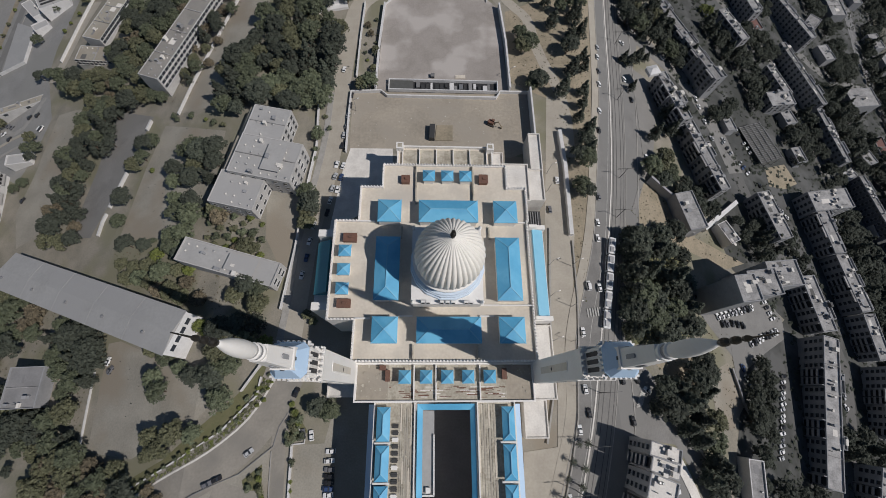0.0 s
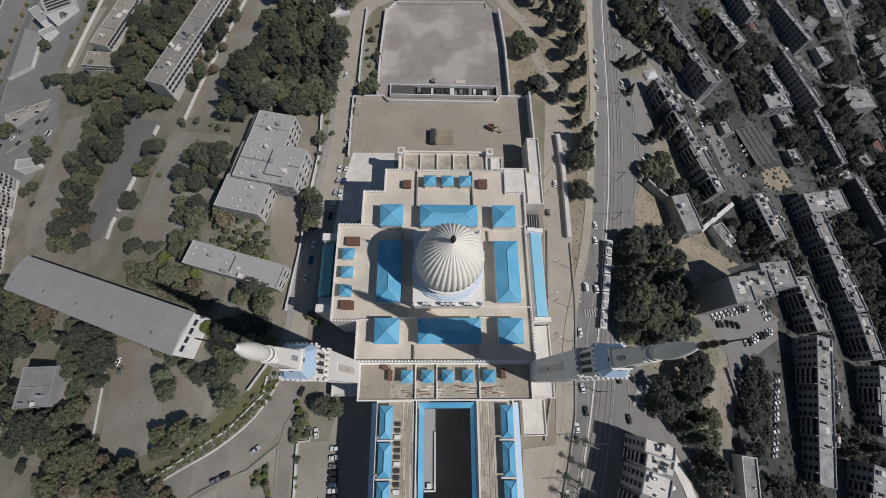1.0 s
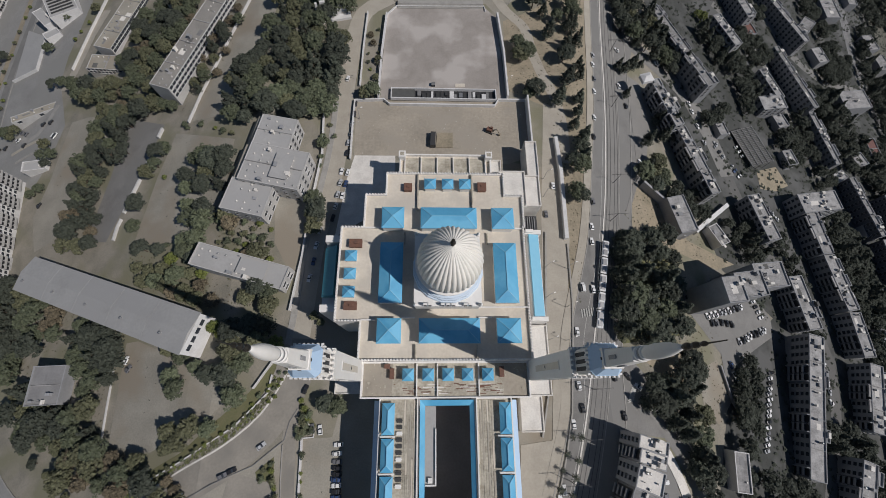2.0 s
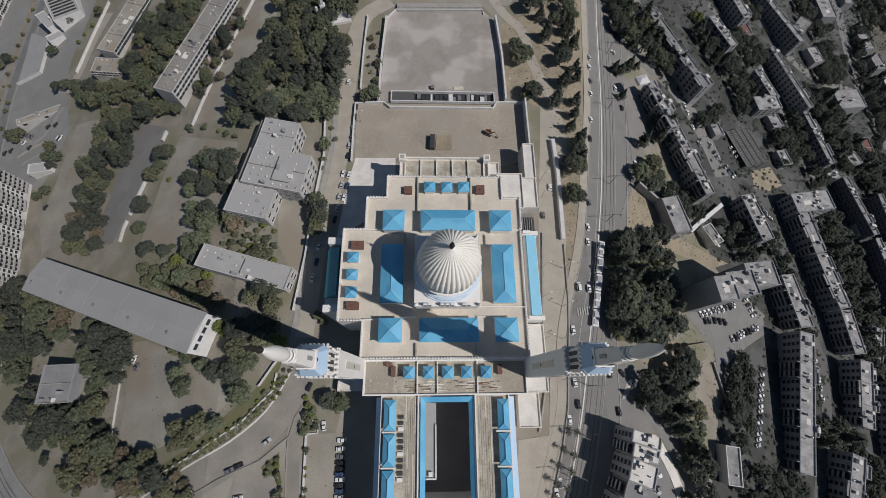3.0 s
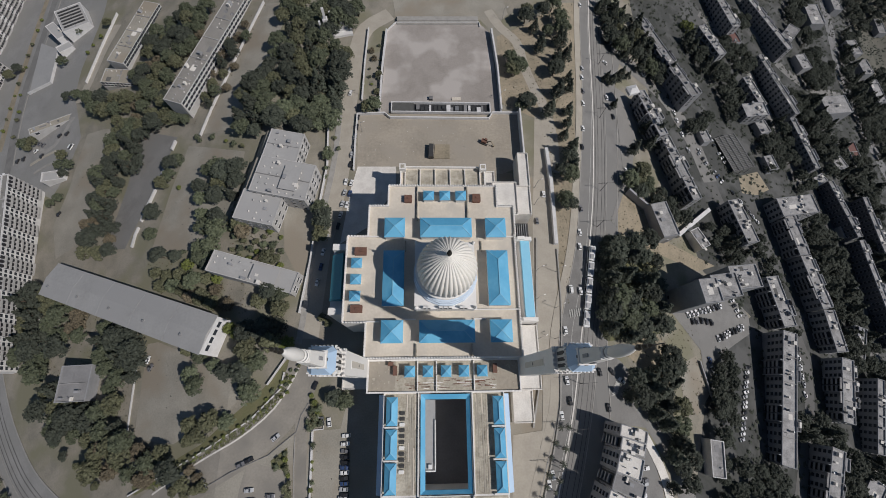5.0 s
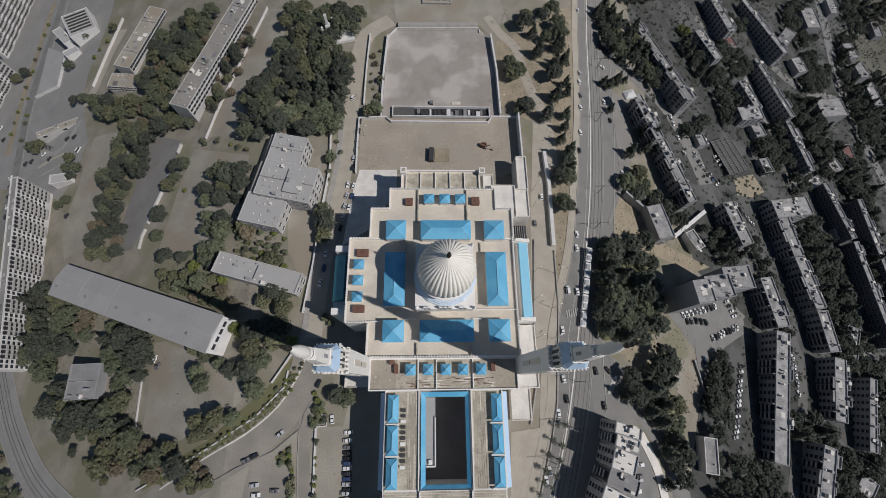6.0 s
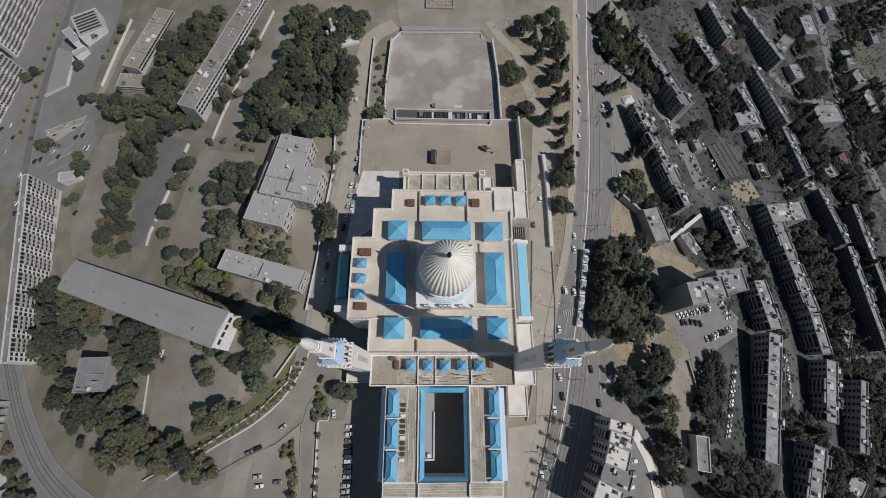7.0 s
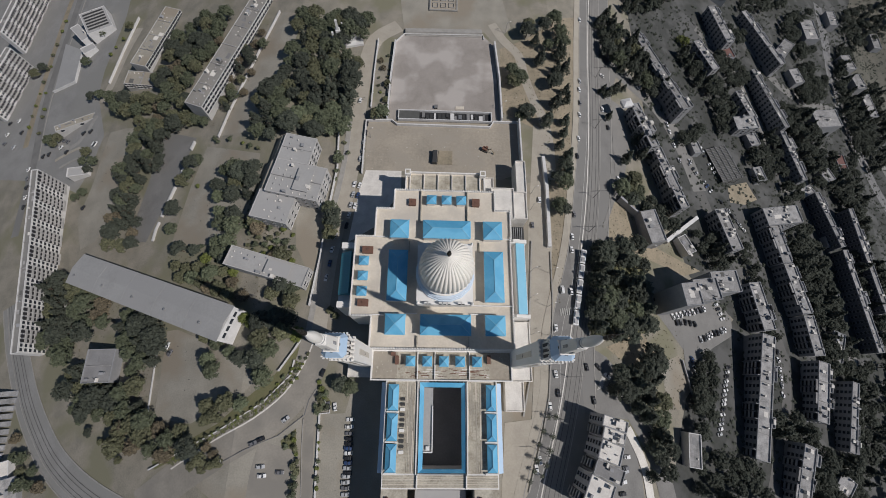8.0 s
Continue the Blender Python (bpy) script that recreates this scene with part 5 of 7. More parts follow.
    if roof != "grey_roof":
        for k in range(int(length / 9)):
            bm = bmesh.new()
            x, y = rnd.uniform(-L * 0.9, L * 0.8), rnd.uniform(-Wd * 0.8, Wd * 0.1)
            box(bm, x, x + rnd.uniform(1.0, 4.0), y, y + rnd.uniform(0.8, Wd * 0.7), height + 0.08, height + 0.11 + k * 0.002)
            part("roof_patch", bm, rnd.choice((M["lime"], M["pale_roof"], M["flat_roof"], M["asphalt_dark"])), ob)
    for k in range(clutter):
        x, y = rnd.uniform(-L * 0.92, L * 0.92), rnd.uniform(-Wd * 0.6, Wd * 0.6)
        w, dd, h = rnd.uniform(0.25, 0.9), rnd.uniform(0.25, 0.8), rnd.uniform(0.5, 1.9)
        bm = bmesh.new()
        if rnd.random() < 0.35:
            lathe(bm, [(w * 0.55, 0), (w * 0.55, h * 0.8), (w * 0.3, h), (0.1, h)], 10)
            part("water_tank", bm, M["steel"], ob, at=pose(x, y, height + 0.08))
        else:
            box(bm, -w, w, -dd, dd, 0, h)
            box(bm, -w - 0.1, w + 0.1, -dd - 0.1, dd + 0.1, h, h + 0.12)
            part("stair_head" if w > 0.6 else "vent", bm, rnd.choice((M["flat_wall"], M["lime"])), ob, at=pose(x, y, height + 0.08, 0, 0, rnd.choice((0, 90))))
    if category == "school":
        for i in range(int(length / 2.6)):
            for j in range(int(width / 3.2)):
                if rnd.random() < 0.4:
                    bm = bmesh.new()
                    lathe(bm, [(0.28, 0), (0.28, 0.35), (0.38, 0.4), (0.1, 0.6)], 8)
                    part("vent", bm, rnd.choice((M["lime"], M["steel"])), ob, at=pose(-L + 1.5 + i * 2.6, -Wd + 1.8 + j * 3.2, height + 0.08))
    if category == "school" and width > 20:
        bm = bmesh.new()
        box(bm, -L * 0.62, L * 0.62, -Wd * 0.55, -Wd * 0.05, height + 0.08, height + 1.1)
        box(bm, -L * 0.66, L * 0.66, -Wd * 0.6, 0.0, height + 1.1, height + 1.3)
        part("rooflight", bm, M["grey_roof"], ob, "raised grey roof slab")
    return ob


def earth_bank(a, b, width, height):
    """A planted bank that leans against a wall from a to b and falls away to the left of a->b."""
    a, b = Vector(a), Vector(b)
    n = Vector((a.y - b.y, b.x - a.x)).normalized() * width
    bm = bmesh.new()
    top = [bm.verts.new((q.x, q.y, lift(q.x) + height)) for q in (a, a + n * 0.3, b + n * 0.3, b)]
    low = [bm.verts.new((q.x, q.y, lift(q.x) - 1)) for q in (a, a + n, b + n, b)]
    bm.faces.new(top)
    for i in range(4):
        bm.faces.new((top[i], low[i], low[(i + 1) % 4], top[(i + 1) % 4]))
    bmesh.ops.recalc_face_normals(bm, faces=bm.faces[:])
    tagged(part("earth_bank", bm, M["dirt"]), "brown earth bank against the school's rear wall", "bank", kind="structure")


def build_town():
    grey = "grey rendered apartment block with small windows"
    # north-east rows
    block((138.7, 138.7), (116.9, 194.0), 4.7, 9.5, grey, 4, pattern="wwwb", side=-1)
    block((111.4, 108.5), (103.8, 135.3), 4.7, 9.5, grey + " and balconies", 4, pattern="wwbb", side=-1, clutter=14)
    block((124.2, 75.0), (114.6, 110.8), 4.7, 9.5, grey + " and balconies", 4, pattern="wwwbb", side=-1, clutter=18, roof="pale_roof")
    block((175.6, 182.9), (167.2, 205.9), 5.5, 9.5, grey, 4, pattern="wwb", side=-1)
    block((198.2, 215.1), (191.1, 247.6), 5.8, 9.5, grey, 4, side=-1)
    block((250.8, 214.2), (232.5, 264.4), 4.3, 9.5, grey + ", in its own shade", 4, pattern="ww", side=-1)
    block((234.8, 155.9), (222.4, 204.0), 3.6, 9.5, grey + ", in its own shade", 4, pattern="www", side=-1)
    block((238.6, 117.2), (232.9, 154.7), 3.6, 9.5, grey + ", in its own shade", 4, pattern="www", side=-1)
    block((206.1, 156.7), (200.0, 178.6), 5, 7, "small pale-roofed apartment block", 3, side=-1, roof="pale_roof")
    block((192.0, 145.7), (190.8, 155.3), 15, 6, "low hall with a pale roof", 3, side=-1, roof="pale_roof", clutter=8)
    block((193.1, 77.9), (191.7, 88.9), 22, 9.5, "pale-roofed corner apartment block", 4, side=-1, roof="pale_roof", clutter=12)
    block((264.1, 8.2), (261.9, 72.9), 3.6, 9.5, "long thin slab block with dark blue-grey walls", 4, pattern="www", side=-1, wall="dark_wall", clutter=16)
    block((286.1, 33.6), (284.4, 106.2), 3.6, 9.5, "long thin slab block with dark blue-grey walls", 4, pattern="www", side=-1, wall="dark_wall", clutter=10)
    # curving east row
    block((196.6, 55.5), (193.5, 87.4), 6.0, 9.5, grey + " and balconies", 4, pattern="wwwbb", side=-1, clutter=8, roof="pale_roof")
    block((201.9, 26.5), (198.5, 55.4), 6.0, 9.5, grey + " and balconies", 4, pattern="wwwbb", side=-1, clutter=12)
    block((203.4, 4.5), (203.1, 26.1), 6.0, 9.5, grey + " and balconies", 4, pattern="wwwbb", side=-1, clutter=8)
    block((164.8, -61.7), (175.4, -37.0), 6.0, 9.5, grey, 4, pattern="wwb", side=-1)
    block((193.9, -27.8), (203.2, 2.0), 6.0, 9.5, grey + " and balconies", 4, pattern="wwwbb", side=-1, clutter=10, roof="pale_roof")
    block((258.6, 73.8), (252.0, 112.1), 3.6, 9.5, "long thin slab block with dark blue-grey walls", 4, pattern="www", side=-1, wall="dark_wall", clutter=10)
    # west row of the same quarter
    block((156.6, 56.9), (151.6, 80.8), 6.5, 9.5, grey, 4, pattern="wwb", side=-1, roof="pale_roof")
    block((167.3, 15.6), (164.8, 40.8), 6.5, 9.5, grey + " and balconies", 4, pattern="wwbb", side=-1)
    block((145.2, -42.7), (162.2, 13.8), 6.5, 9.5, grey + " and balconies", 4, pattern="wwwwbb", side=-1, clutter=14, roof="pale_roof")
    block((214.2, -43.1), (226.8, -8.3), 3.8, 9.5, "long grey slab block", 4, pattern="www", side=-1, roof="pale_roof")
    block((226.8, 3.7), (234.0, 20.4), 7, 4, "white-roofed block round a small yard", 1, side=-1, roof="pale_roof", clutter=10)
    # stepped row across the slope
    st = dict(name="stepped_block", group="stepped blocks", side=-1)
    block((104.8, 20.7), (103.8, 30.5), 7.6, 24, "grey stepped block with a plain tall gable", 1, 3.6, clutter=2, **st)
    block((111.9, 23.0), (110.7, 32.8), 11.2, 24, "grey stepped block crowded with roof huts", 0, clutter=7, roof="pale_roof", **st)
    block((123.5, 27.8), (122.6, 37.8), 12.5, 24, "grey stepped block crowded with roof huts", 0, clutter=9, **st)
    # tower block by the boulevard: three stepped parts
    t = "tall apartment block with white roof and striped balconies"
    tk = dict(name="tower_block", group="tower blocks by the boulevard", side=-1, wall="flat_wall")
    block((61.3, -26.0), (62.5, -22.1), 9.5, 13.4, t, 5, 2.6, roof="lime", pattern="wwb", clutter=5, **tk)
    block((61.0, -30.3), (62.4, -26.2), 8.5, 13, t, 5, 2.6, roof="lime", pattern="bb", clutter=5, **tk)
    block((58.2, -36.9), (60.7, -30.5), 8.5, 13.6, t, 5, 2.6, roof="lime", pattern="wwwb", clutter=7, **tk)
    block((56.9, -42.4), (59.1, -37.5), 11, 11, t, 4, 2.6, roof="flat_roof", pattern="bb", clutter=4, **tk)
    block((50.6, -52.2), (55.6, -42.1), 9.5, 13, t, 5, 2.6, roof="lime", pattern="wwb", clutter=6, **tk)
    block((106.4, -44.2), (108.4, -30.7), 5.5, 5, "low flat-roofed shed with a white rim", 0, side=-1, name="shed", category="shed", group="", clutter=1, wall="white_wall")
    block((128.2, 52.3), (123.8, 61.6), 5, 5, "small white house on the slope", 0, side=-1, name="house", category="house", group="", clutter=2, wall="white_wall", roof="pale_roof")
    block((103.5, 54.2), (100.0, 71.1), 8, 7, "grey flat-roofed house behind a retaining wall", 0, side=-1, name="house", category="house", group="", clutter=2, roof="pale_roof")
    # small houses on the far slope
    hk = dict(name="house", category="house", group="small houses on the slope", wall="flat_wall")
    h = "small flat-roofed house crowded on the slope"
    block((271.8, 234.5), (286.9, 251.6), 9, 6, h, 0, clutter=4, side=1, **hk)
    block((311.4, 269.4), (310.8, 290.9), 12, 7, "long grey-roofed hall beside the railway", 0, clutter=2, side=-1, **hk)
    block((364.1, 257.7), (361.9, 273.2), 9, 6, h, 0, clutter=3, side=-1, roof="pale_roof", **hk)
    block((369.4, 238.5), (367.2, 253.5), 9, 6, h, 0, clutter=3, side=-1, roof="pale_roof", **hk)
    block((373.5, 210.9), (372.1, 234.1), 8, 6, h, 0, clutter=3, side=-1, **hk)
    block((286.9, 174.9), (285.3, 189.7), 20, 6, "grey-roofed hall beside the hill road", 0, clutter=3, side=-1, **hk)
    block((174.5, 196.9), (171.5, 208.4), 6, 5, h, 0, clutter=2, side=-1, **hk)
    block((201.0, 207.4), (198.7, 217.1), 7, 5, "small house with red-brown roof", 0, clutter=1, side=-1, **{**hk, "roof": "red"})
    block((299.3, 138.7), (298.6, 155.0), 7, 5, "narrow house with red-brown roof", 0, clutter=1, side=-1, **{**hk, "roof": "red"})
    block((275.8, 126.7), (272.7, 135.4), 8, 5, h, 0, clutter=3, side=-1, roof="pale_roof", **hk)
    block((245.2, 146.5), (243.6, 154.5), 6, 4, h, 0, clutter=2, side=-1, roof="pale_roof", **hk)
    block((204.2, 138.0), (202.1, 146.3), 7, 4, h, 0, clutter=2, side=-1, roof="pale_roof", **hk)
    block((256.8, 75.7), (256.4, 83.3), 6, 4, h, 0, clutter=2, side=-1, roof="pale_roof", **hk)
    block((242.4, 37.2), (242.3, 43.9), 6, 4, h, 0, clutter=2, side=-1, roof="pale_roof", **hk)
    block((196.9, -59.8), (203.9, -51.9), 8, 6, h, 0, clutter=2, side=-1, **hk)
    block((432.1, 308.7), (432.9, 326.6), 8, 5, h, 0, clutter=2, side=-1, **hk)
    block((367.1, 312.1), (367.4, 329.3), 8, 5, h, 0, clutter=2, side=-1, **hk)
    block((249.6, 235.3), (246.8, 248.9), 6, 4, h, 0, clutter=2, side=-1, roof="pale_roof", **hk)
    block((276.9, 212.8), (274.3, 226.0), 8, 5, h, 0, clutter=3, side=-1, roof="pale_roof", **hk)
    block((248.3, 110.3), (257.5, 115.3), 6, 4, h, 0, clutter=2, side=1, roof="pale_roof", **hk)
    block((202.1, 111.8), (200.2, 121.4), 6, 4, h, 0, clutter=2, side=-1, **hk)
    block((151.1, 119.4), (149.5, 126.8), 5, 3, h, 0, clutter=1, side=-1, **hk)
    # school quarter to the west
    s = "flat grey-roofed school building with white walls"
    kw = dict(name="school_building", category="school", group="school buildings", wall="school_wall", roof="school_roof")
    block((-62.0, 82.8), (-59.3, 97.1), 15, 9, s, 3, pattern="Ww", side=1, clutter=3, parapet=0.25, **{**kw, "roof": "grey_roof"})
    block((-56.1, 64.4), (-52.7, 80.9), 24, 10, s, 3, pattern="Ww", side=1, clutter=5, parapet=0.25, ends=True, **{**kw, "roof": "grey_roof"})
    block((-68.8, 54.0), (-65.8, 67.3), 17, 8, s, 2, pattern="W", side=1, clutter=2, parapet=0.25, ends=True, **{**kw, "roof": "grey_roof"})
    block((-58.8, 26.1), (-56.4, 34.7), 36, 6, "long low school wing with a grey roof", 2, pattern="W", side=1, clutter=7, **{**kw, "roof": "grey_roof"})
    block((-123.4, 120.7), (-99.5, 198.8), 9.5, 7.0, "long school block with a white gridded facade", 3, 2.6, pattern="W", side=1, clutter=14, parapet=0.25, **kw)
    block((-175.8, 164.4), (-165.1, 209.3), 10.0, 3.8, "long low building with a white striped front", 2, 2.2, pattern="W", side=1, clutter=5, parapet=0.2, **{**kw, "roof": "yard"})
    block((-188.1, 153.9), (-168.7, 152.9), 9.9, 3.4, "end pavilion with a striped front", 2, 2.0, pattern="W", side=1, clutter=1, parapet=0.2, **{**kw, "roof": "yard"})
    block((-231.8, 129.4), (-211.0, 140.3), 4.2, 2.6, "low hall with a dusty roof and white front", 1, 5.5, pattern="W.", side=1, clutter=2, parapet=0.25, **{**kw, "roof": "yard"})
    block((-239.4, 201.4), (-235.4, 205.4), 15.0, 4.6, "small pale-roofed annex with white walls", 0, side=1, clutter=1, name="house", category="house", group="", roof="grey_roof", wall="white_wall", parapet=0.3)
    striped = block((-231.8, 202.2), (-218.0, 210.8), 19.4, 5.7, "low hall with dark slats across its pale roof", 0, side=1, clutter=0, name="hall", category="hall", group="", roof="grey_roof", wall="white_wall", parapet=0.3)
    for k in range(6):
        bm = bmesh.new()
        box(bm, -6.5, 6.5, -7.0 + k * 2.7, -6.2 + k * 2.7, 6.00, 6.40)
        part("slat", bm, M["black_metal"], striped)
    block((-210.5, 96.2), (-199.0, 98.2), 5.6, 3.4, "small white-walled shed beside the slab", 0, side=1, clutter=1, name="shed", category="shed", group="", roof="grey_roof", wall="white_wall")
    block((-234.5, 190.4), (-228.0, 196.0), 5.7, 2.9, "small shed with a white rim", 0, side=1, clutter=0, name="shed", category="shed", group="", roof="grey_roof", wall="white_wall")
    block((-142.5, -13.0), (-143.1, 1.3), 12.0, 5.0, "small grey-roofed house among trees", 0, side=1, clutter=5, name="house", category="house", group="", roof="flat_roof")
    block((-200.2, -57.6), (-187.0, -53.5), 7.8, 4.5, "low shed with a white roof beside the tram road", 0, side=1, clutter=1, name="shed", category="shed", group="", roof="lime", wall="white_wall")
    block((-201.7, -68.7), (-178.8, -61.1), 10.0, 5.6, "low house with a pale cluttered roof", 0, side=1, clutter=5, name="house", category="house", group="", roof="pale_roof")
    for k in range(9):
        block((-214.7, -21.0), (-200.7, -19.5), 2.3, 2.6, "narrow grey lock-up with a flat roof", 0, side=1, clutter=0, name="lock_up", category="shed", group="row of lock-ups", roof="pale_roof", parapet=0.2, shift=k * -3.4)
    block((217.7, 268.9), (184.9, 278.2), 9, 7, "grey-roofed block at the quarter's upper end", 2, side=-1, clutter=6, roof="pale_roof")
    earth_bank((-79.8, 69.2), (-76.3, 85.8), 11.0, 7.5)
    earth_bank((-76.6, 85.6), (-74.0, 100.2), 9.0, 6.5)
    earth_bank((-85.5, 57.6), (-82.3, 71.2), 8.0, 5.5)
    # white gridded slabs at the western edge
    g = "white apartment slab with gridded windows and dark balcony stacks"
    kw = dict(name="white_slab", category="apartment block", group="white slabs", wall="white_wall", roof="asphalt", pattern="wwbbb", bay=2.1, win=WIN_SLAB)
    block((-191.8, -0.7), (-212.7, 93.2), 3.2, 16.5, g, 7, side=1, clutter=4, **kw)
    block((-291.3, 152.6), (-285.9, 196.1), 3.6, 18.0, g, 7, side=1, clutter=4, **kw)
    block((-301.7, 212.8), (-299.3, 285.0), 3.6, 18.0, g, 7, side=1, clutter=4, **kw)


def build_warehouse():
    """The long low-pitched hall with a sheet roof in bays."""
    a, b = Vector((-83.8, 1.5)), Vector((-179.7, 32.1))
    c, d2 = Vector((-82.9, 16.6)), Vector((-176.7, 47.4))
    mid = (a + b + c + d2) / 4
    u = ((a - b) + (c - d2)).normalized()
    length = ((a - b).length + (c - d2).length) / 2
    width = ((c - a).length + (d2 - b).length) / 2
    east, west = (a + c) / 2, (b + d2) / 2
    fall = math.degrees(math.atan2(lift(east.x) - lift(west.x), length))
    ob = thing("warehouse", pose(mid.x, mid.y, (lift(east.x) + lift(west.x)) / 2, 0, 0, math.degrees(math.atan2(u.y, u.x))) @ pose(0, 0, 0, 0, -fall, 0), "long low hall with a grey sheet-metal roof and white end wall", "warehouse")
    L, Wd = length / 2, width / 2
    bm = bmesh.new()
    box(bm, -L + 0.3, L, -Wd + 0.4, Wd - 0.4, -12, 8.6)
    walls = part("wall", bm, M["white_wall"], ob)
    n = 5
    for k in range(n):
        x0, x1 = -L + k * length / n + 0.06, -L + (k + 1) * length / n - 0.06
        bm = bmesh.new()
        v = [bm.verts.new(p) for p in ((x0, -Wd, 8.6), (x1, -Wd, 8.6), (x1, 0, 9.7), (x0, 0, 9.7), (x1, Wd, 8.6), (x0, Wd, 8.6))]
        bm.faces.new((v[0], v[1], v[2], v[3]))
        bm.faces.new((v[3], v[2], v[4], v[5]))
        lo = [bm.verts.new((p.co.x, p.co.y, p.co.z - 0.25)) for p in v]
        for i, j in ((0, 1), (1, 2), (2, 4), (4, 5), (5, 3), (3, 0)):
            bm.faces.new((v[i], lo[i], lo[j], v[j]))
        bmesh.ops.recalc_face_normals(bm, faces=bm.faces[:])
        part("roof_bay", bm, M["grey_roof"], ob, "grey sheet roof bay")
        bm = bmesh.new()
        lathe(bm, [(0.45, 0), (0.45, 0.6), (0.6, 0.7), (0.1, 1.0)], 10)
        part("roof_vent", bm, M["steel"], ob, at=pose(x0 + 4 + k, -Wd * 0.4, 9.1))
    for k in range(4):
        shared("window", WIN_WIDE, ob, pose(L, -Wd * 0.6 + k * Wd * 0.4, 5.5, 0, 0, 90))


def build_mesh_hall():
    a, b = Vector((170.8, 104.6)), Vector((163.9, 127.4))
    d = b - a
    mid = (a + b) / 2
    n = Vector((d.y, -d.x)).normalized()
    w = 13.0
    c = mid + n * w / 2
    L = d.length / 2
    ob = thing("shade_roof", pose(c.x, c.y, lift(c.x), 0, 0, math.degrees(math.atan2(d.y, d.x))), "dark open shade roof with thin pale beams", "shade roof")
    bm = bmesh.new()
    box(bm, -L, L, -w / 2, w / 2, 4.0, 4.15)
    part("canopy", bm, M["mesh_roof"], ob)
    for k in range(22):
        bm = bmesh.new()
        x = -L + (k + 0.5) * 2 * L / 22
        box(bm, x - 0.12, x + 0.12, -w / 2, w / 2, 4.16, 4.4)
        part("beam", bm, M["flat_roof"], ob)
    for k in range(5):
        bm = bmesh.new()
        y = -w / 2 + k * w / 4
        box(bm, -L, L, y - 0.15, y + 0.15, 4.42, 4.6)
        part("girder", bm, M["flat_roof"], ob)
    for x in (-L + 0.3, L - 0.3):
        for y in (-w / 2 + 0.3, 0, w / 2 - 0.3):
            bm = bmesh.new()
            box(bm, x - 0.15, x + 0.15, y - 0.15, y + 0.15, -8, 4.0)
            part("post", bm, M["steel"], ob)


def build_roof_shed():
    ob = thing("roof_shed", pose(99.0, 132.3, -2.96, 0, 0, 16), "small shed with a bright white pitched roof on an apartment block", "shed")
    bm = bmesh.new()
    box(bm, -2.6, 2.6, -2.2, 2.2, 0, 1.8)
    part("wall", bm, M["white_wall"], ob)
    bm = bmesh.new()
    lo = [bm.verts.new((x, y, 1.8)) for x, y in ((-2.9, -2.5), (2.9, -2.5), (2.9, 2.5), (-2.9, 2.5))]
    top = [bm.verts.new((x, 0, 3.0)) for x in (-1.0, 1.0)]
    bm.faces.new((lo[0], lo[1], top[1], top[0]))
    bm.faces.new((lo[1], lo[2], top[1]))
    bm.faces.new((lo[2], lo[3], top[0], top[1]))
    bm.faces.new((lo[3], lo[0], top[0]))
    bm.faces.new(lo[::-1])
    part("roof", bm, M["white_wall"], ob)


def build_monument():
    x, y = (-0.3, 198.3)
    ob = thing("planted_square", pose(x, y, 0), "square planted bed with pale kerbs and patterned paving", "flower bed")
    bm = bmesh.new()
    ring(bm, [(-8, -9), (8, -9), (8, 9), (-8, 9)], 0.0, 1.0, 0.7)
    part("rim", bm, M["kerb"], ob)
    bm = bmesh.new()
    box(bm, -7.3, 7.3, -8.3, 8.3, 0.0, 0.5)
    part("bed", bm, M["dirt"], ob)
    for k in range(3):
        for j in range(3):
            bm = bmesh.new()
            ring(bm, [(-1.6, -1.8), (1.6, -1.8), (1.6, 1.8), (-1.6, 1.8)], 0.5, 0.9, 0.35)
            part("kerb_frame", bm, M["kerb"], ob, at=pose(-4.6 + k * 4.6, -5 + j * 5, 0))


build_town()
build_warehouse()
build_mesh_hall()
build_roof_shed()
build_monument()


# ================= trees =================
def leaf_cloud(rnd, lobes, per, size, flat=0.4):
    """Vertices and faces of many small tilted leaf clumps spread over a set of lobes."""
    vs, fs = [], []
    for cx, cy, cz, r, rz in lobes:
        for _ in range(per):
            while True:
                d = Vector((rnd.gauss(0, 1), rnd.gauss(0, 1), rnd.gauss(0, 1)))
                if d.length > 0.01:
                    d.normalize()
                    break
            if d.z < -0.5:
                d.z = -d.z
            k = r * rnd.uniform(0.45, 1.3)
            p = Vector((cx + d.x * k, cy + d.y * k, cz + d.z * rz * rnd.uniform(0.75, 1.1)))
            n = (d + Vector((rnd.uniform(-1, 1), rnd.uniform(-1, 1), rnd.uniform(0.2, 1.6))) * flat).normalized()
            t = n.orthogonal().normalized()
            t.rotate(Matrix.Rotation(rnd.uniform(0, 6.28), 3, n))
            b = n.cross(t)
            s = size * rnd.uniform(0.6, 1.4)
            i = len(vs)
            vs += [p + t * s, p + b * s * 0.8 + n * s * 0.3, p - t * s * 0.7 - b * s * 0.5]
            fs.append((i, i + 1, i + 2))
    return vs, fs


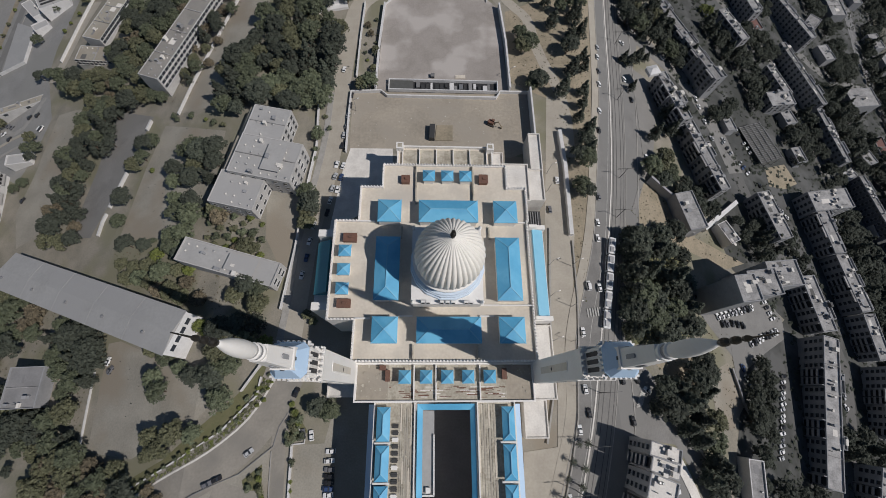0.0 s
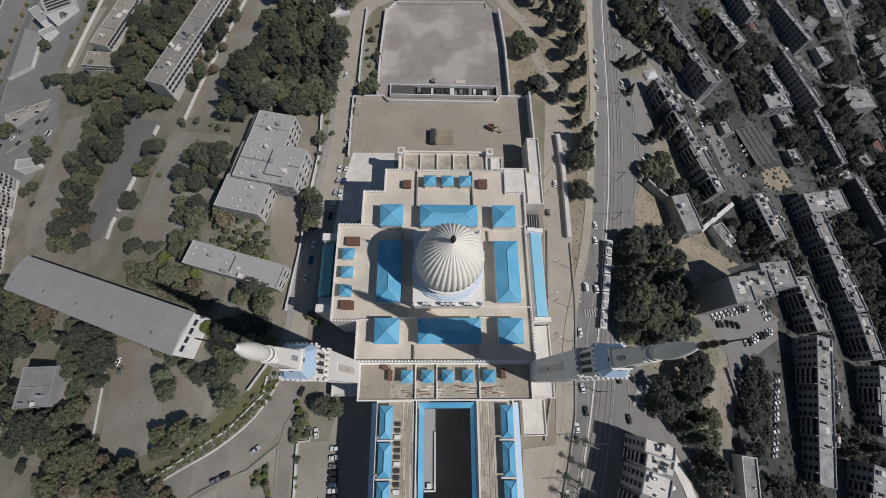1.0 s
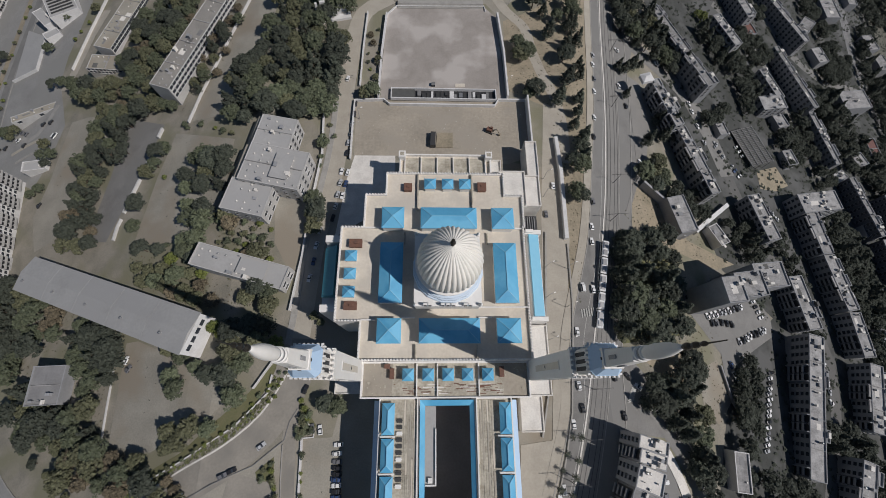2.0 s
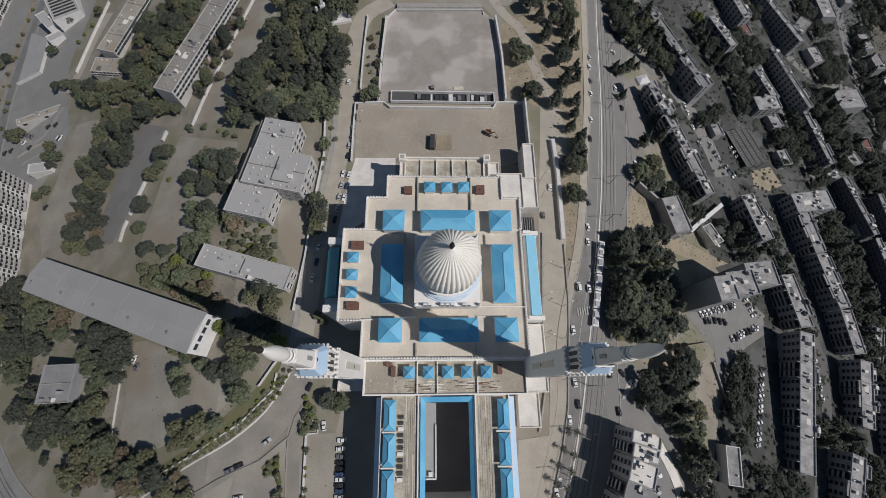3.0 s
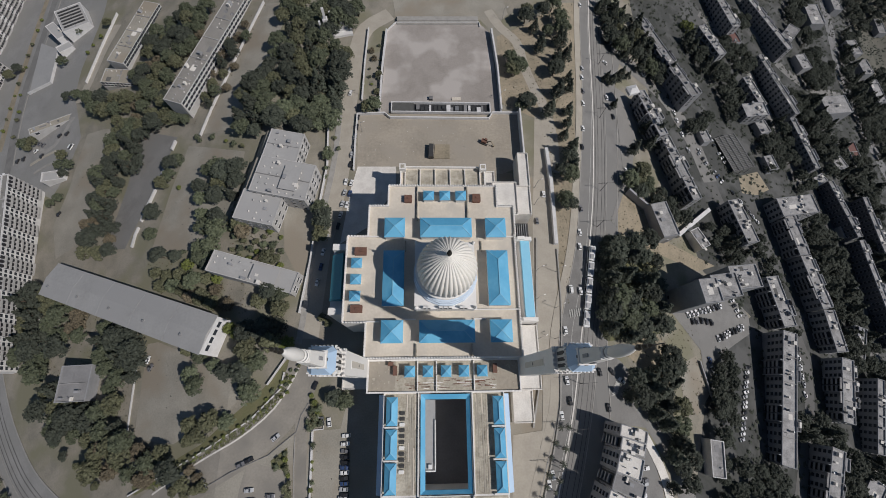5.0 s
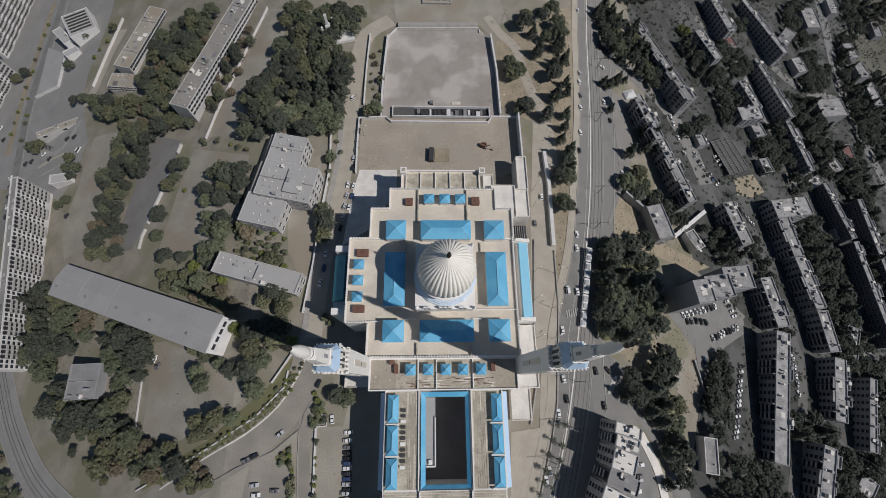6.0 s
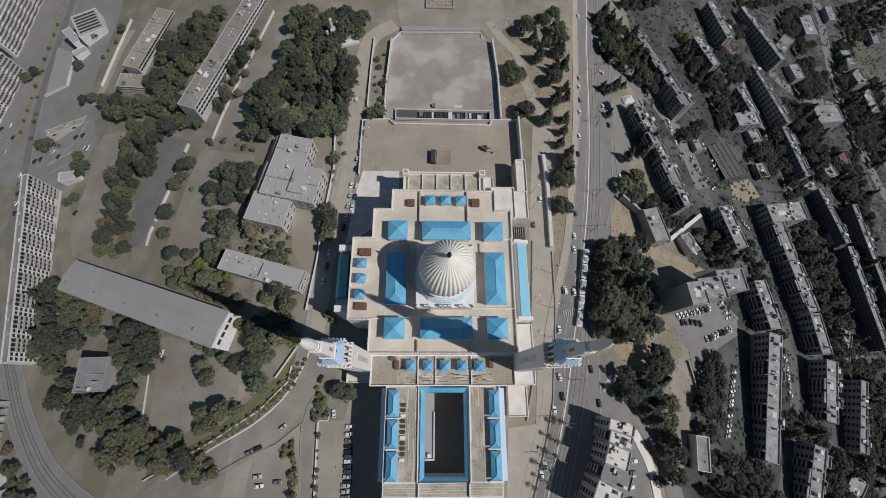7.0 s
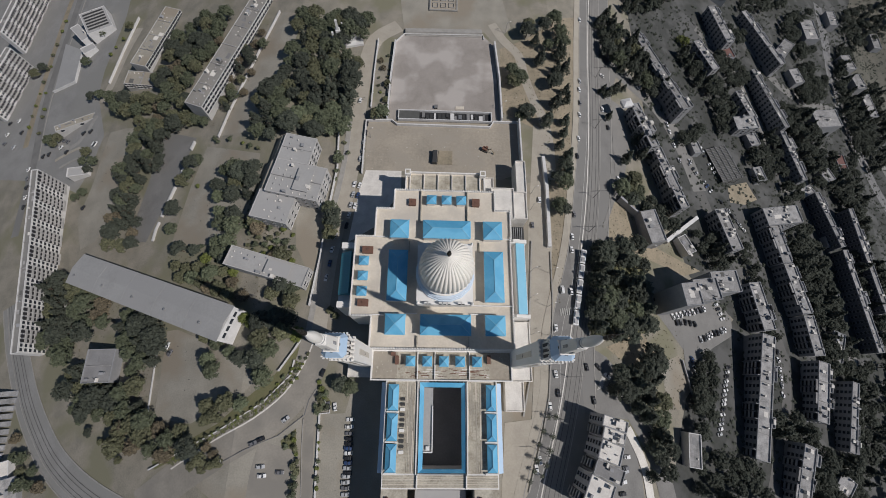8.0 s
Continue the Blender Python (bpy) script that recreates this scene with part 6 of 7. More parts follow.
def make_tree(seed, kind, height, radius, leaf, label):
    rnd = random.Random(seed)
    ob = thing("tree", pose(0, 0, -900), label, "tree", "town trees")
    bm = bmesh.new()
    top = height * 0.55
    limbs = [((0, 0, -1.5), (0.1, 0.05, top), 0.32, 0.16)]
    for k in range(6):
        a = k * 1.05 + rnd.uniform(-0.3, 0.3)
        z = top * rnd.uniform(0.55, 0.95)
        limbs.append(((0.05, 0.03, z), (math.cos(a) * radius * 0.6, math.sin(a) * radius * 0.6, z + height * 0.22), 0.13, 0.04))
    for p, q, r0, r1 in limbs:
        p, q = Vector(p), Vector(q)
        d = (q - p).normalized()
        s = d.orthogonal().normalized()
        u = d.cross(s)
        rows = []
        for c, r in ((p, r0), (q, r1)):
            rows.append([bm.verts.new(c + (s * math.cos(a) + u * math.sin(a)) * r) for a in (0, 1.05, 2.09, 3.14, 4.19, 5.24)])
        for i in range(6):
            bm.faces.new((rows[0][i], rows[0][(i + 1) % 6], rows[1][(i + 1) % 6], rows[1][i]))
    part("trunk", bm, M["trunk"], ob)
    lobes = []
    if kind == "round":
        for k in range(58):
            a, q = rnd.uniform(0, 6.28), math.sqrt(rnd.random()) * (0.82 + 0.12 * math.sin(3 * k))
            z = height * (0.8 - 0.34 * q * q) + rnd.uniform(-0.9, 0.9)
            lobes.append((math.cos(a) * radius * q, math.sin(a) * radius * q, z, radius * rnd.uniform(0.12, 0.3), height * rnd.uniform(0.05, 0.13)))
        vs, fs = leaf_cloud(rnd, lobes, 34, radius * 0.105, 0.55)
    elif kind == "pine":
        for k in range(13):
            q = k / 12
            r = radius * (1 - q) * 0.95 + 0.25
            for j in range(max(2, int(7 * (1 - q)))):
                a = rnd.uniform(0, 6.28)
                lobes.append((math.cos(a) * r * 0.62, math.sin(a) * r * 0.62, height * (0.25 + 0.72 * q), r * 0.36 + 0.12, height * 0.05))
        vs, fs = leaf_cloud(rnd, lobes, 36, radius * 0.12, 0.5)
    else:
        for k in range(7):
            a, q = rnd.uniform(0, 6.28), rnd.random() * 0.6
            lobes.append((math.cos(a) * radius * q, math.sin(a) * radius * q, height * 0.62, radius * rnd.uniform(0.35, 0.55), height * 0.3))
        vs, fs = leaf_cloud(rnd, lobes, 60, radius * 0.17)
    data = bpy.data.meshes.new("crown")
    data.from_pydata([tuple(v) for v in vs], [], fs)
    data.materials.append(LEAF[leaf])
    crown = new("crown", data)
    crown.parent = ob
    return ob


def make_palm(seed):
    rnd = random.Random(seed)
    ob = thing("palm_tree", pose(0, 0, -900), "palm with a star of long drooping dark fronds", "palm tree", "palms along the boulevard")
    bm = bmesh.new()
    lathe(bm, [(0.35, -0.5), (0.26, 1.0), (0.22, 6.4), (0.3, 6.9)], 10)
    part("trunk", bm, M["trunk"], ob)
    vs, fs = [], []
    for k in range(22):
        a = k * 2.399 + rnd.uniform(-0.2, 0.2)
        up = rnd.uniform(-0.1, 0.9)
        ln = rnd.uniform(2.3, 3.2)
        side = Vector((-math.sin(a), math.cos(a), 0))
        pts = []
        for j in range(6):
            t = j / 5
            r = ln * t * (1 - 0.12 * t)
            pts.append(Vector((math.cos(a) * r, math.sin(a) * r, 6.8 + up * t * 1.6 - 2.0 * t * t)))
        for j in range(5):
            for s in (-1, 1):
                i = len(vs)
                w = 0.5 * (1 - 0.12 * j)
                vs += [pts[j], pts[j + 1], pts[j + 1] * 0.6 + pts[j] * 0.4 + side * s * w - Vector((0, 0, 0.15))]
                fs.append((i, i + 1, i + 2))
    data = bpy.data.meshes.new("fronds")
    data.from_pydata([tuple(v) for v in vs], [], fs)
    data.materials.append(LEAF["dark"])
    c = new("fronds", data)
    c.parent = ob
    return ob


TREES = {
    "g": [make_tree(1, "round", 8.5, 4.2, "green", "dense dark green broadleaf tree with full crown"), make_tree(2, "round", 7.5, 3.8, "green", "dense dark green broadleaf tree with full crown"),
          make_tree(3, "round", 9.5, 4.6, "dark", "tall dark evergreen tree with dense crown"), make_tree(4, "round", 7.0, 3.9, "olive", "grey-green tree with olive-like leaves")],
    "p": [make_tree(5, "pine", 11.0, 3.2, "dark", "dark conifer with spreading branches"), make_tree(6, "pine", 13.0, 3.6, "dark", "dark conifer with spreading branches"),
          make_tree(12, "round", 9.0, 4.0, "dark", "dark umbrella pine with dense crown")],
    "b": [make_tree(7, "bush", 2.4, 1.6, "olive", "low grey-green rounded garden bush"), make_tree(8, "bush", 2.0, 1.4, "lime", "low yellow-green garden bush"), make_tree(9, "bush", 2.6, 1.8, "green", "low dark green garden bush")],
    "d": [make_tree(10, "round", 6.0, 3.4, "dry", "thin half-dry tree with brownish leaves"), make_tree(4, "round", 6.0, 3.4, "olive", "thin tree with grey-green leaves")],
    "k": [make_tree(13, "round", 8.0, 4.0, "dark", "dark green tree with a dense crown"), make_tree(14, "round", 6.5, 3.6, "dark", "dark green tree with a dense crown")],
    "l": [make_tree(11, "round", 5.0, 2.8, "lime", "young tree with bright yellow-green leaves")],
    "y": [make_palm(3), make_palm(5)],
}
PLANTED = []


def plant(x, y, sort, rnd, size=1.0):
    src = rnd.choice(TREES[sort])
    s = size * rnd.uniform(0.78, 1.2)
    m = pose(x, y, lift(x), 0, 0, rnd.uniform(0, 360)) @ Matrix.Diagonal((s, s, s * rnd.uniform(0.85, 1.1), 1))
    PLANTED.append((math.hypot(x, y - 30), src, m))


def raise_trees():
    """The trees near the mosque stand as things; the far woods on the slopes are joined."""
    PLANTED.sort(key=lambda t: t[0])
    far = {}
    for k, (d, src, m) in enumerate(PLANTED):
        if k < 290:
            copy_thing(src, Matrix.Identity(4)).matrix_basis = m
        else:
            for o in src.children:
                far.setdefault(o.data.materials[0], []).append((o.data, m))
    vs, fs, mi, at = [], [], [], 0
    for k, (mat, items) in enumerate(far.items()):
        for data, m in items:
            co = np.empty(len(data.vertices) * 3)
            data.vertices.foreach_get("co", co)
            co = co.reshape(-1, 3)
            a = np.array(m)
            vs.append(co @ a[:3, :3].T + a[:3, 3])
            for p in data.polygons:
                fs.append([i + at for i in p.vertices])
            mi += [k] * len(data.polygons)
            at += len(co)
    data = bpy.data.meshes.new("far_trees")
    data.from_pydata(np.concatenate(vs).tolist(), [], fs)
    for mat in far:
        data.materials.append(mat)
    data.polygons.foreach_set("material_index", mi)
    tagged(new("far_trees", data), "far woods of dark green trees on the slopes", "woods", kind="stuff")


def inside(x, y, poly):
    c = False
    for i in range(len(poly)):
        (x0, y0), (x1, y1) = poly[i - 1], poly[i]
        if (y0 > y) != (y1 > y) and x < (x1 - x0) * (y - y0) / (y1 - y0) + x0:
            c = not c
    return c


def grove(poly, spacing, sorts, seed, size=1.0):
    rnd = random.Random(seed)
    xs, ys = [p[0] for p in poly], [p[1] for p in poly]
    area = (max(xs) - min(xs)) * (max(ys) - min(ys))
    mine = []
    for _ in range(int(area / spacing ** 2 * 9)):
        x, y = rnd.uniform(min(xs), max(xs)), rnd.uniform(min(ys), max(ys))
        if inside(x, y, poly) and all((x - a) ** 2 + (y - b) ** 2 > spacing ** 2 for a, b in mine):
            mine.append((x, y))
            plant(x, y, rnd.choice(sorts), rnd, size)


def row(sort, seed, size, *pts):
    rnd = random.Random(seed)
    for p in pts:
        plant(*p, sort, rnd, size)


def plant_all():
    grove([(-134.4, 196.4), (-122.6, 192.2), (-128.9, 170.5), (-138.6, 158.2), (-143.3, 141.1), (-127.4, 125.1), (-132.0, 116.3), (-154.8, 117.8), (-187.9, 133.9), (-197.1, 149.1), (-165.8, 143.2), (-166.6, 166.2), (-153.9, 190.6)], 5.4, "gggd", 21)
    grove([(-79.1, 178.7), (-39.0, 179.6), (-43.8, 164.5), (-56.7, 167.8), (-42.6, 143.2), (-46.1, 123.2), (-48.1, 107.5), (-60.5, 103.7), (-74.6, 106.6), (-85.6, 99.2), (-94.2, 108.2), (-94.1, 125.6), (-81.4, 139.6), (-79.3, 156.6)], 5.2, "ggpg", 22, 1.1)
    grove([(-168.3, 120.7), (-151.0, 120.3), (-146.4, 96.7), (-157.4, 90.9), (-159.2, 80.5), (-167.9, 80.3), (-172.9, 95.1)], 5.2, "gp", 23)
    grove([(-169.8, 80.6), (-155.8, 79.9), (-152.1, 52.4), (-162.9, 50.3), (-175.8, 57.9)], 5.2, "gpdp", 24)
    grove([(-109.2, 85.7), (-99.4, 88.3), (-86.5, 87.7), (-91.3, 70.4), (-106.0, 70.6)], 5.0, "gp", 25)
    grove([(-104.9, 65.0), (-90.1, 63.1), (-96.5, 51.6), (-95.0, 46.4), (-103.9, 47.3)], 5.0, "g", 26)
    grove([(-89.5, 57.1), (-67.2, 53.6), (-65.6, 39.1), (-79.4, 41.5), (-88.8, 45.9)], 3.2, "bbbd", 27, 1.1)
    grove([(-90.5, 70.3), (-83.3, 59.1), (-87.0, 50.6), (-92.0, 56.1)], 3.4, "bd", 28)
    grove([(-122.3, 40.4), (-100.3, 36.7), (-84.0, 25.6), (-86.7, 20.6), (-116.7, 30.2), (-125.8, 37.0)], 5.0, "gddg", 29, 0.9)
    row("g", 30, 0.8, (-122.4, 46.7), (-114.9, 46.0), (-101.6, 43.4), (-98.1, 43.0), (-130.5, 84.0), (-127.5, 87.3), (-127.1, 93.2), (-125.2, 95.0), (-132.1, 68.7), (-130.6, 58.2), (-97.0, 40.6))
    row("l", 31, 1.0, (-107.6, 41.5), (-91.8, 34.2), (-83.1, 13.6), (-79.3, 11.3), (-59.7, 7.0))
    grove([(-75.1, 27.6), (-69.0, 31.0), (-59.7, 26.4), (-59.0, 19.7), (-65.6, 20.9), (-76.8, 24.3)], 4.6, "gd", 32, 0.9)
    grove([(-201.4, 32.5), (-189.4, 38.4), (-180.4, 33.6), (-182.1, 20.9), (-174.9, 3.5), (-179.7, -1.1), (-191.9, 4.0), (-191.7, 18.8)], 5.0, "gp", 33, 1.0)
    grove([(-184.1, 33.9), (-169.6, 31.6), (-156.3, 21.9), (-155.0, 14.1), (-160.6, 9.7), (-168.2, 6.9), (-175.3, 20.5)], 4.8, "ggd", 34)
    grove([(-148.5, 17.9), (-126.4, 13.3), (-120.2, 6.4), (-121.1, -0.0), (-122.7, -8.4), (-133.9, -8.3), (-138.1, 2.5), (-144.3, 9.5)], 4.8, "gpg", 35)
    grove([(-174.0, 1.2), (-156.4, -11.4), (-140.0, -15.6), (-126.9, -12.9), (-117.5, -26.3), (-128.8, -32.3), (-141.1, -28.7), (-166.5, -16.8), (-175.7, -10.2)], 5.4, "gpgd", 36)
    grove([(-136.2, -26.6), (-99.1, -29.5), (-95.1, -36.5), (-108.4, -40.6), (-132.3, -38.0)], 5.6, "ggd", 37)
    grove([(-113.3, 11.4), (-84.5, 1.5), (-74.0, -3.0), (-72.1, -8.9), (-79.1, -4.0), (-96.8, 3.1)], 4.8, "ggg", 38, 0.8)
    grove([(-75.3, 13.4), (-65.2, 17.6), (-59.2, 11.1), (-67.2, 2.9), (-65.8, -3.1), (-67.9, -13.2), (-71.4, -13.7), (-73.1, -8.9), (-77.6, 1.0)], 5.0, "ggpg", 39)
    grove([(-98.5, -3.0), (-93.0, -3.2), (-91.9, -8.7), (-97.2, -8.6)], 4.5, "g", 40)
    grove([(-94.5, -20.7), (-85.3, -17.9), (-76.8, -17.4), (-76.4, -20.2), (-85.9, -26.6), (-95.0, -26.7)], 5.0, "gd", 41, 0.85)
    grove([(-53.3, 78.6), (-48.2, 81.4), (-47.3, 89.8), (-44.6, 94.2), (-48.0, 106.0), (-50.5, 106.0)], 4.2, "bg", 42, 0.8)
    row("g", 43, 1.0, (-51.3, 63.9), (-48.8, 58.7), (-50.0, 56.2), (-50.6, 52.4), (-30.6, 117.1), (-33.7, 116.4))
    row("d", 44, 0.55, (-47.0, 17.5), (-44.6, 15.3), (-31.8, 146.9), (-29.2, 136.7), (-29.7, 126.7), (-33.4, 152.1))
    grove([(-42.5, -11.3), (-33.5, -9.4), (-35.2, -14.2), (-40.2, -15.1)], 3.6, "g", 45, 0.8)
    grove([(-49.5, -11.2), (-48.5, -11.3), (-42.6, -20.0), (-47.5, -22.8)], 2.4, "b", 46)
    grove([(38.3, 178.0), (63.0, 183.9), (65.3, 161.6), (57.7, 135.1), (54.8, 148.8), (47.2, 159.4)], 6.6, "ppg", 47, 0.95)
    grove([(60.4, 160.3), (68.6, 162.6), (63.8, 119.5), (62.3, 100.4), (58.2, 101.4), (58.4, 128.5)], 6.2, "pp", 48, 0.95)
    row("g", 49, 1.0, (36.2, 146.6), (40.1, 141.5), (37.2, 139.7), (42.5, 119.8), (39.7, 118.2), (56.0, 82.1), (58.5, 80.9), (55.7, 68.3), (57.4, 67.0))
    row("p", 50, 0.9, (60.6, 93.5), (61.0, 89.7), (61.2, 85.4), (52.9, 115.2))
    grove([(91.1, 195.6), (110.6, 195.9), (122.7, 175.6), (135.7, 160.0), (125.6, 152.6), (104.6, 164.7), (93.1, 174.0)], 5.0, "pg", 51)
    row("p", 111, 1.0, *[(74.0, 49.7), (71.2, 42.8), (69.2, 33.8), (69.1, 26.4), (69.0, 19.3), (68.4, 12.3), (76.4, 39.5), (72.8, 21.8)])
    row("p", 52, 0.8, (89.1, 144.0), (92.5, 143.4), (97.5, 146.9), (105.0, 151.4), (91.1, 127.7), (97.7, 102.1))
    grove([(95.6, 92.2), (106.9, 88.3), (100.5, 74.9), (94.1, 76.8), (90.9, 85.1)], 4.6, "pg", 53)
    grove([(76.6, 50.5), (92.9, 55.3), (97.5, 46.9), (97.0, 28.2), (96.9, 11.2), (85.8, 8.6), (65.6, 10.3), (66.3, 26.2), (72.3, 42.4)], 5.6, "ppg", 54, 1.15)
    grove([(74.7, -4.7), (96.3, 2.4), (100.2, -3.7), (95.5, -12.4), (99.5, -22.0), (98.5, -32.2), (94.5, -32.9), (91.6, -27.7), (80.2, -17.2), (72.5, -12.9)], 4.9, "ppg", 55, 1.15)
    grove([(90.6, -31.6), (99.1, -34.2), (94.8, -49.5), (87.6, -48.7)], 5.0, "pp", 56)
    grove([(124.6, -0.1), (132.5, 2.4), (125.0, -27.5), (117.1, -35.5), (114.8, -22.7)], 5.2, "kk", 57)
    grove([(115.1, -39.4), (150.7, -44.4), (148.0, -58.8), (110.1, -54.5)], 5.6, "kp", 58)
    grove([(156.5, 197.6), (171.2, 198.9), (194.2, 184.6), (194.8, 171.4), (180.4, 158.2), (170.3, 171.9)], 5.6, "kp", 59)
    grove([(-142.3, 137.3), (-128.5, 127.0), (-123.1, 117.5), (-132.9, 119.7)], 4.4, "g", 106, 0.8)
    row("l", 60, 1.2, (161.6, 211.3), (164.4, 209.2))
    grove([(144.0, 135.3), (165.6, 141.5), (158.7, 133.7), (143.4, 125.8)], 4.6, "k", 61)
    grove([(302.5, 228.2), (324.5, 236.1), (318.3, 217.2), (298.1, 205.1)], 5.0, "k", 62)
    grove([(264.2, 189.0), (284.1, 190.3), (285.2, 147.3), (282.6, 124.4), (264.1, 124.8), (260.6, 154.8)], 5.6, "kp", 63)
    grove([(285.3, 129.3), (309.7, 125.4), (313.2, 99.8), (298.9, 77.1), (290.7, 104.5)], 5.6, "kp", 64)
    grove([(142.1, 72.8), (154.8, 68.4), (162.2, 53.7), (144.2, 48.7), (136.9, 59.7)], 5.4, "pk", 65)
    grove([(212.2, 80.2), (239.9, 88.2), (249.5, 63.6), (244.9, 25.7), (228.4, 24.9), (217.3, 53.2)], 6.0, "pk", 66)
    grove([(159.3, -24.5), (199.2, -28.8), (182.8, -58.8), (175.0, -58.0), (182.6, -35.3), (156.3, -31.4)], 5.6, "kp", 67)
    grove([(225.5, 154.3), (242.7, 154.5), (244.5, 133.2), (221.8, 119.8), (217.6, 135.2)], 5.4, "kp", 68)
    grove([(106.2, 85.1), (122.7, 78.9), (123.1, 66.8), (111.2, 62.0), (104.0, 75.6)], 5.4, "pk", 69)
    grove([(373.9, 292.1), (391.3, 292.6), (357.9, 248.2), (357.9, 180.4), (335.9, 169.6), (340.2, 230.2)], 5.6, "kp", 70)
    grove([(220.7, 70.8), (242.7, 77.4), (247.0, 39.1), (245.6, 13.0), (228.5, 15.6), (222.9, 43.8)], 5.4, "pk", 76)
    grove([(172.6, 64.4), (180.6, 65.5), (184.9, 34.6), (185.7, 11.4), (179.0, 11.2), (173.6, 33.7)], 5.4, "kk", 77, 0.7)
    grove([(291.8, 153.6), (323.9, 161.5), (322.4, 123.4), (307.2, 98.8), (287.1, 120.9)], 5.4, "kp", 78)
    grove([(191.4, -43.1), (204.3, -44.0), (205.2, -65.3), (180.8, -62.5)], 5.4, "kp", 79)
    grove([(104.6, 127.6), (112.6, 129.9), (116.7, 106.7), (110.0, 101.8)], 5.0, "p", 80)
    grove([(187.0, 210.0), (196.0, 189.8), (212.4, 191.0), (222.9, 204.4), (205.3, 217.4)], 5.0, "kk", 82)
    grove([(280.9, 225.8), (312.6, 249.0), (302.2, 206.4), (282.0, 199.8)], 5.0, "k", 83)
    grove([(243.0, 182.3), (261.8, 190.8), (268.3, 170.9), (253.9, 159.9)], 5.0, "k", 84)
    grove([(221.6, 12.4), (221.9, -5.2), (246.3, 0.8), (248.4, 13.1)], 5.0, "kk", 85)
    grove([(282.9, 75.1), (281.0, 48.7), (287.3, 27.8), (316.7, 71.3)], 5.4, "kp", 86)
    row("y", 71, 0.52, *[(x + 2.9, y) for x, y in ((41.2, -24.2), (44.0, -23.9), (38.8, -29.2), (42.2, -31.2), (36.9, -34.1), (40.6, -36.1), (35.4, -39.5), (39.0, -41.4), (34.4, -43.6), (37.4, -45.3), (32.3, -47.0))], (38.7, -0.3))
    row("g", 72, 0.7, (-231.7, 184.8), (-215.4, 153.6), (-209.2, 154.0), (-235.7, 123.8), (-232.7, 126.9), (-226.5, 207.6), (-234.7, 217.2), (-203.8, 207.0), (-206.0, 107.5), (-199.7, 101.3), (-198.4, 86.4), (-202.5, 83.8))
    row("b", 112, 0.9, *[(-270.7, 232.9), (-270.7, 223.4), (-269.8, 210.9), (-269.8, 201.9), (-269.3, 189.6), (-268.7, 178.6), (-268.2, 169.2), (-267.3, 159.0), (-266.8, 151.0), (-265.8, 142.1)])
    row("g", 113, 0.8, *[(-238.7, 126.6), (-204.9, 112.8), (-197.4, 106.1), (-271.9, 189.9), (-277.7, 186.6)])
    row("b", 73, 1.0, (-267.9, 191.9), (-257.4, 154.6), (-256.5, 148.2), (-253.7, 135.6), (-262.6, 168.4), (-115.6, 105.5))
    grove([(-58.7, -3.1), (-53.8, 0.9), (-58.7, -12.1), (-77.3, -24.2), (-103.6, -40.8), (-110.4, -43.2), (-87.3, -29.7), (-70.1, -19.1)], 1.7, "bbb", 87, 0.6)
    grove([(-120.4, 138.8), (-110.5, 164.9), (-102.7, 177.6), (-96.8, 171.8), (-103.0, 141.1), (-109.6, 121.0), (-116.7, 124.3)], 5.6, "gdp", 88, 0.75)
    grove([(-33.7, 157.4), (-27.8, 157.6), (-28.4, 115.5), (-34.4, 115.4)], 4.2, "bb", 89, 0.55)
    grove([(93.1, 196.6), (99.4, 199.4), (104.5, 184.8), (97.9, 180.0)], 4.6, "p", 90)
    row("b", 91, 0.9, (-232.8, 131.3), (-214.3, 187.7), (-211.8, 193.5), (-206.9, 198.7), (-122.7, 81.1), (-112.6, 48.1), (-117.6, 107.5), (-108.6, 105.7), (-100.9, 102.6), (-96.0, 100.2), (-91.1, 97.8))
    grove([(-48.9, -11.3), (-47.0, -14.2), (-45.7, -20.0), (-48.4, -23.7), (-49.8, -19.9)], 1.7, "b", 92, 0.8)
    grove([(-60.2, -33.9), (-56.0, -29.7), (-55.3, -36.1), (-60.0, -36.0)], 1.8, "b", 103, 0.8)
    grove([(188.9, -47.6), (220.1, -47.7), (208.7, -65.7), (180.8, -62.5)], 5.6, "kp", 104)
    grove([(-47.4, -28.4), (-46.8, -28.4), (-45.2, -52.6), (-45.9, -52.6)], 2.2, "b", 105, 0.7)
    grove([(291.2, 287.8), (337.2, 315.7), (319.8, 263.7), (298.5, 249.3), (286.9, 261.9)], 6.0, "kk", 93)
    grove([(410.0, 350.0), (497.4, 391.2), (462.7, 336.3), (408.1, 306.2), (389.1, 312.0)], 6.5, "kkp", 94)
    grove([(361.2, 225.7), (416.2, 262.7), (388.7, 177.6), (348.0, 152.4)], 6.0, "kp", 95)
    grove([(215.6, 247.6), (231.8, 244.0), (220.4, 228.6), (209.1, 236.8)], 5.0, "k", 96)
    grove([(176.2, 152.7), (194.8, 171.4), (195.1, 160.6), (179.6, 141.5)], 5.0, "pk", 97)
    grove([(201.0, 139.1), (218.5, 143.7), (217.0, 114.8), (201.3, 107.7)], 5.5, "k", 98)
    grove([(231.9, 118.0), (247.6, 121.3), (244.2, 108.4), (228.9, 105.5)], 5.0, "k", 99)
    grove([(-192.7, -36.5), (-182.6, -42.9), (-167.9, -52.8), (-169.7, -59.6), (-179.9, -55.8), (-191.2, -43.4)], 5.0, "gd", 100, 0.7)
    grove([(240.3, 2.9), (260.2, 3.5), (253.6, -33.9), (222.8, -70.0), (191.8, -67.2), (222.8, -44.0)], 6.0, "kp", 107)
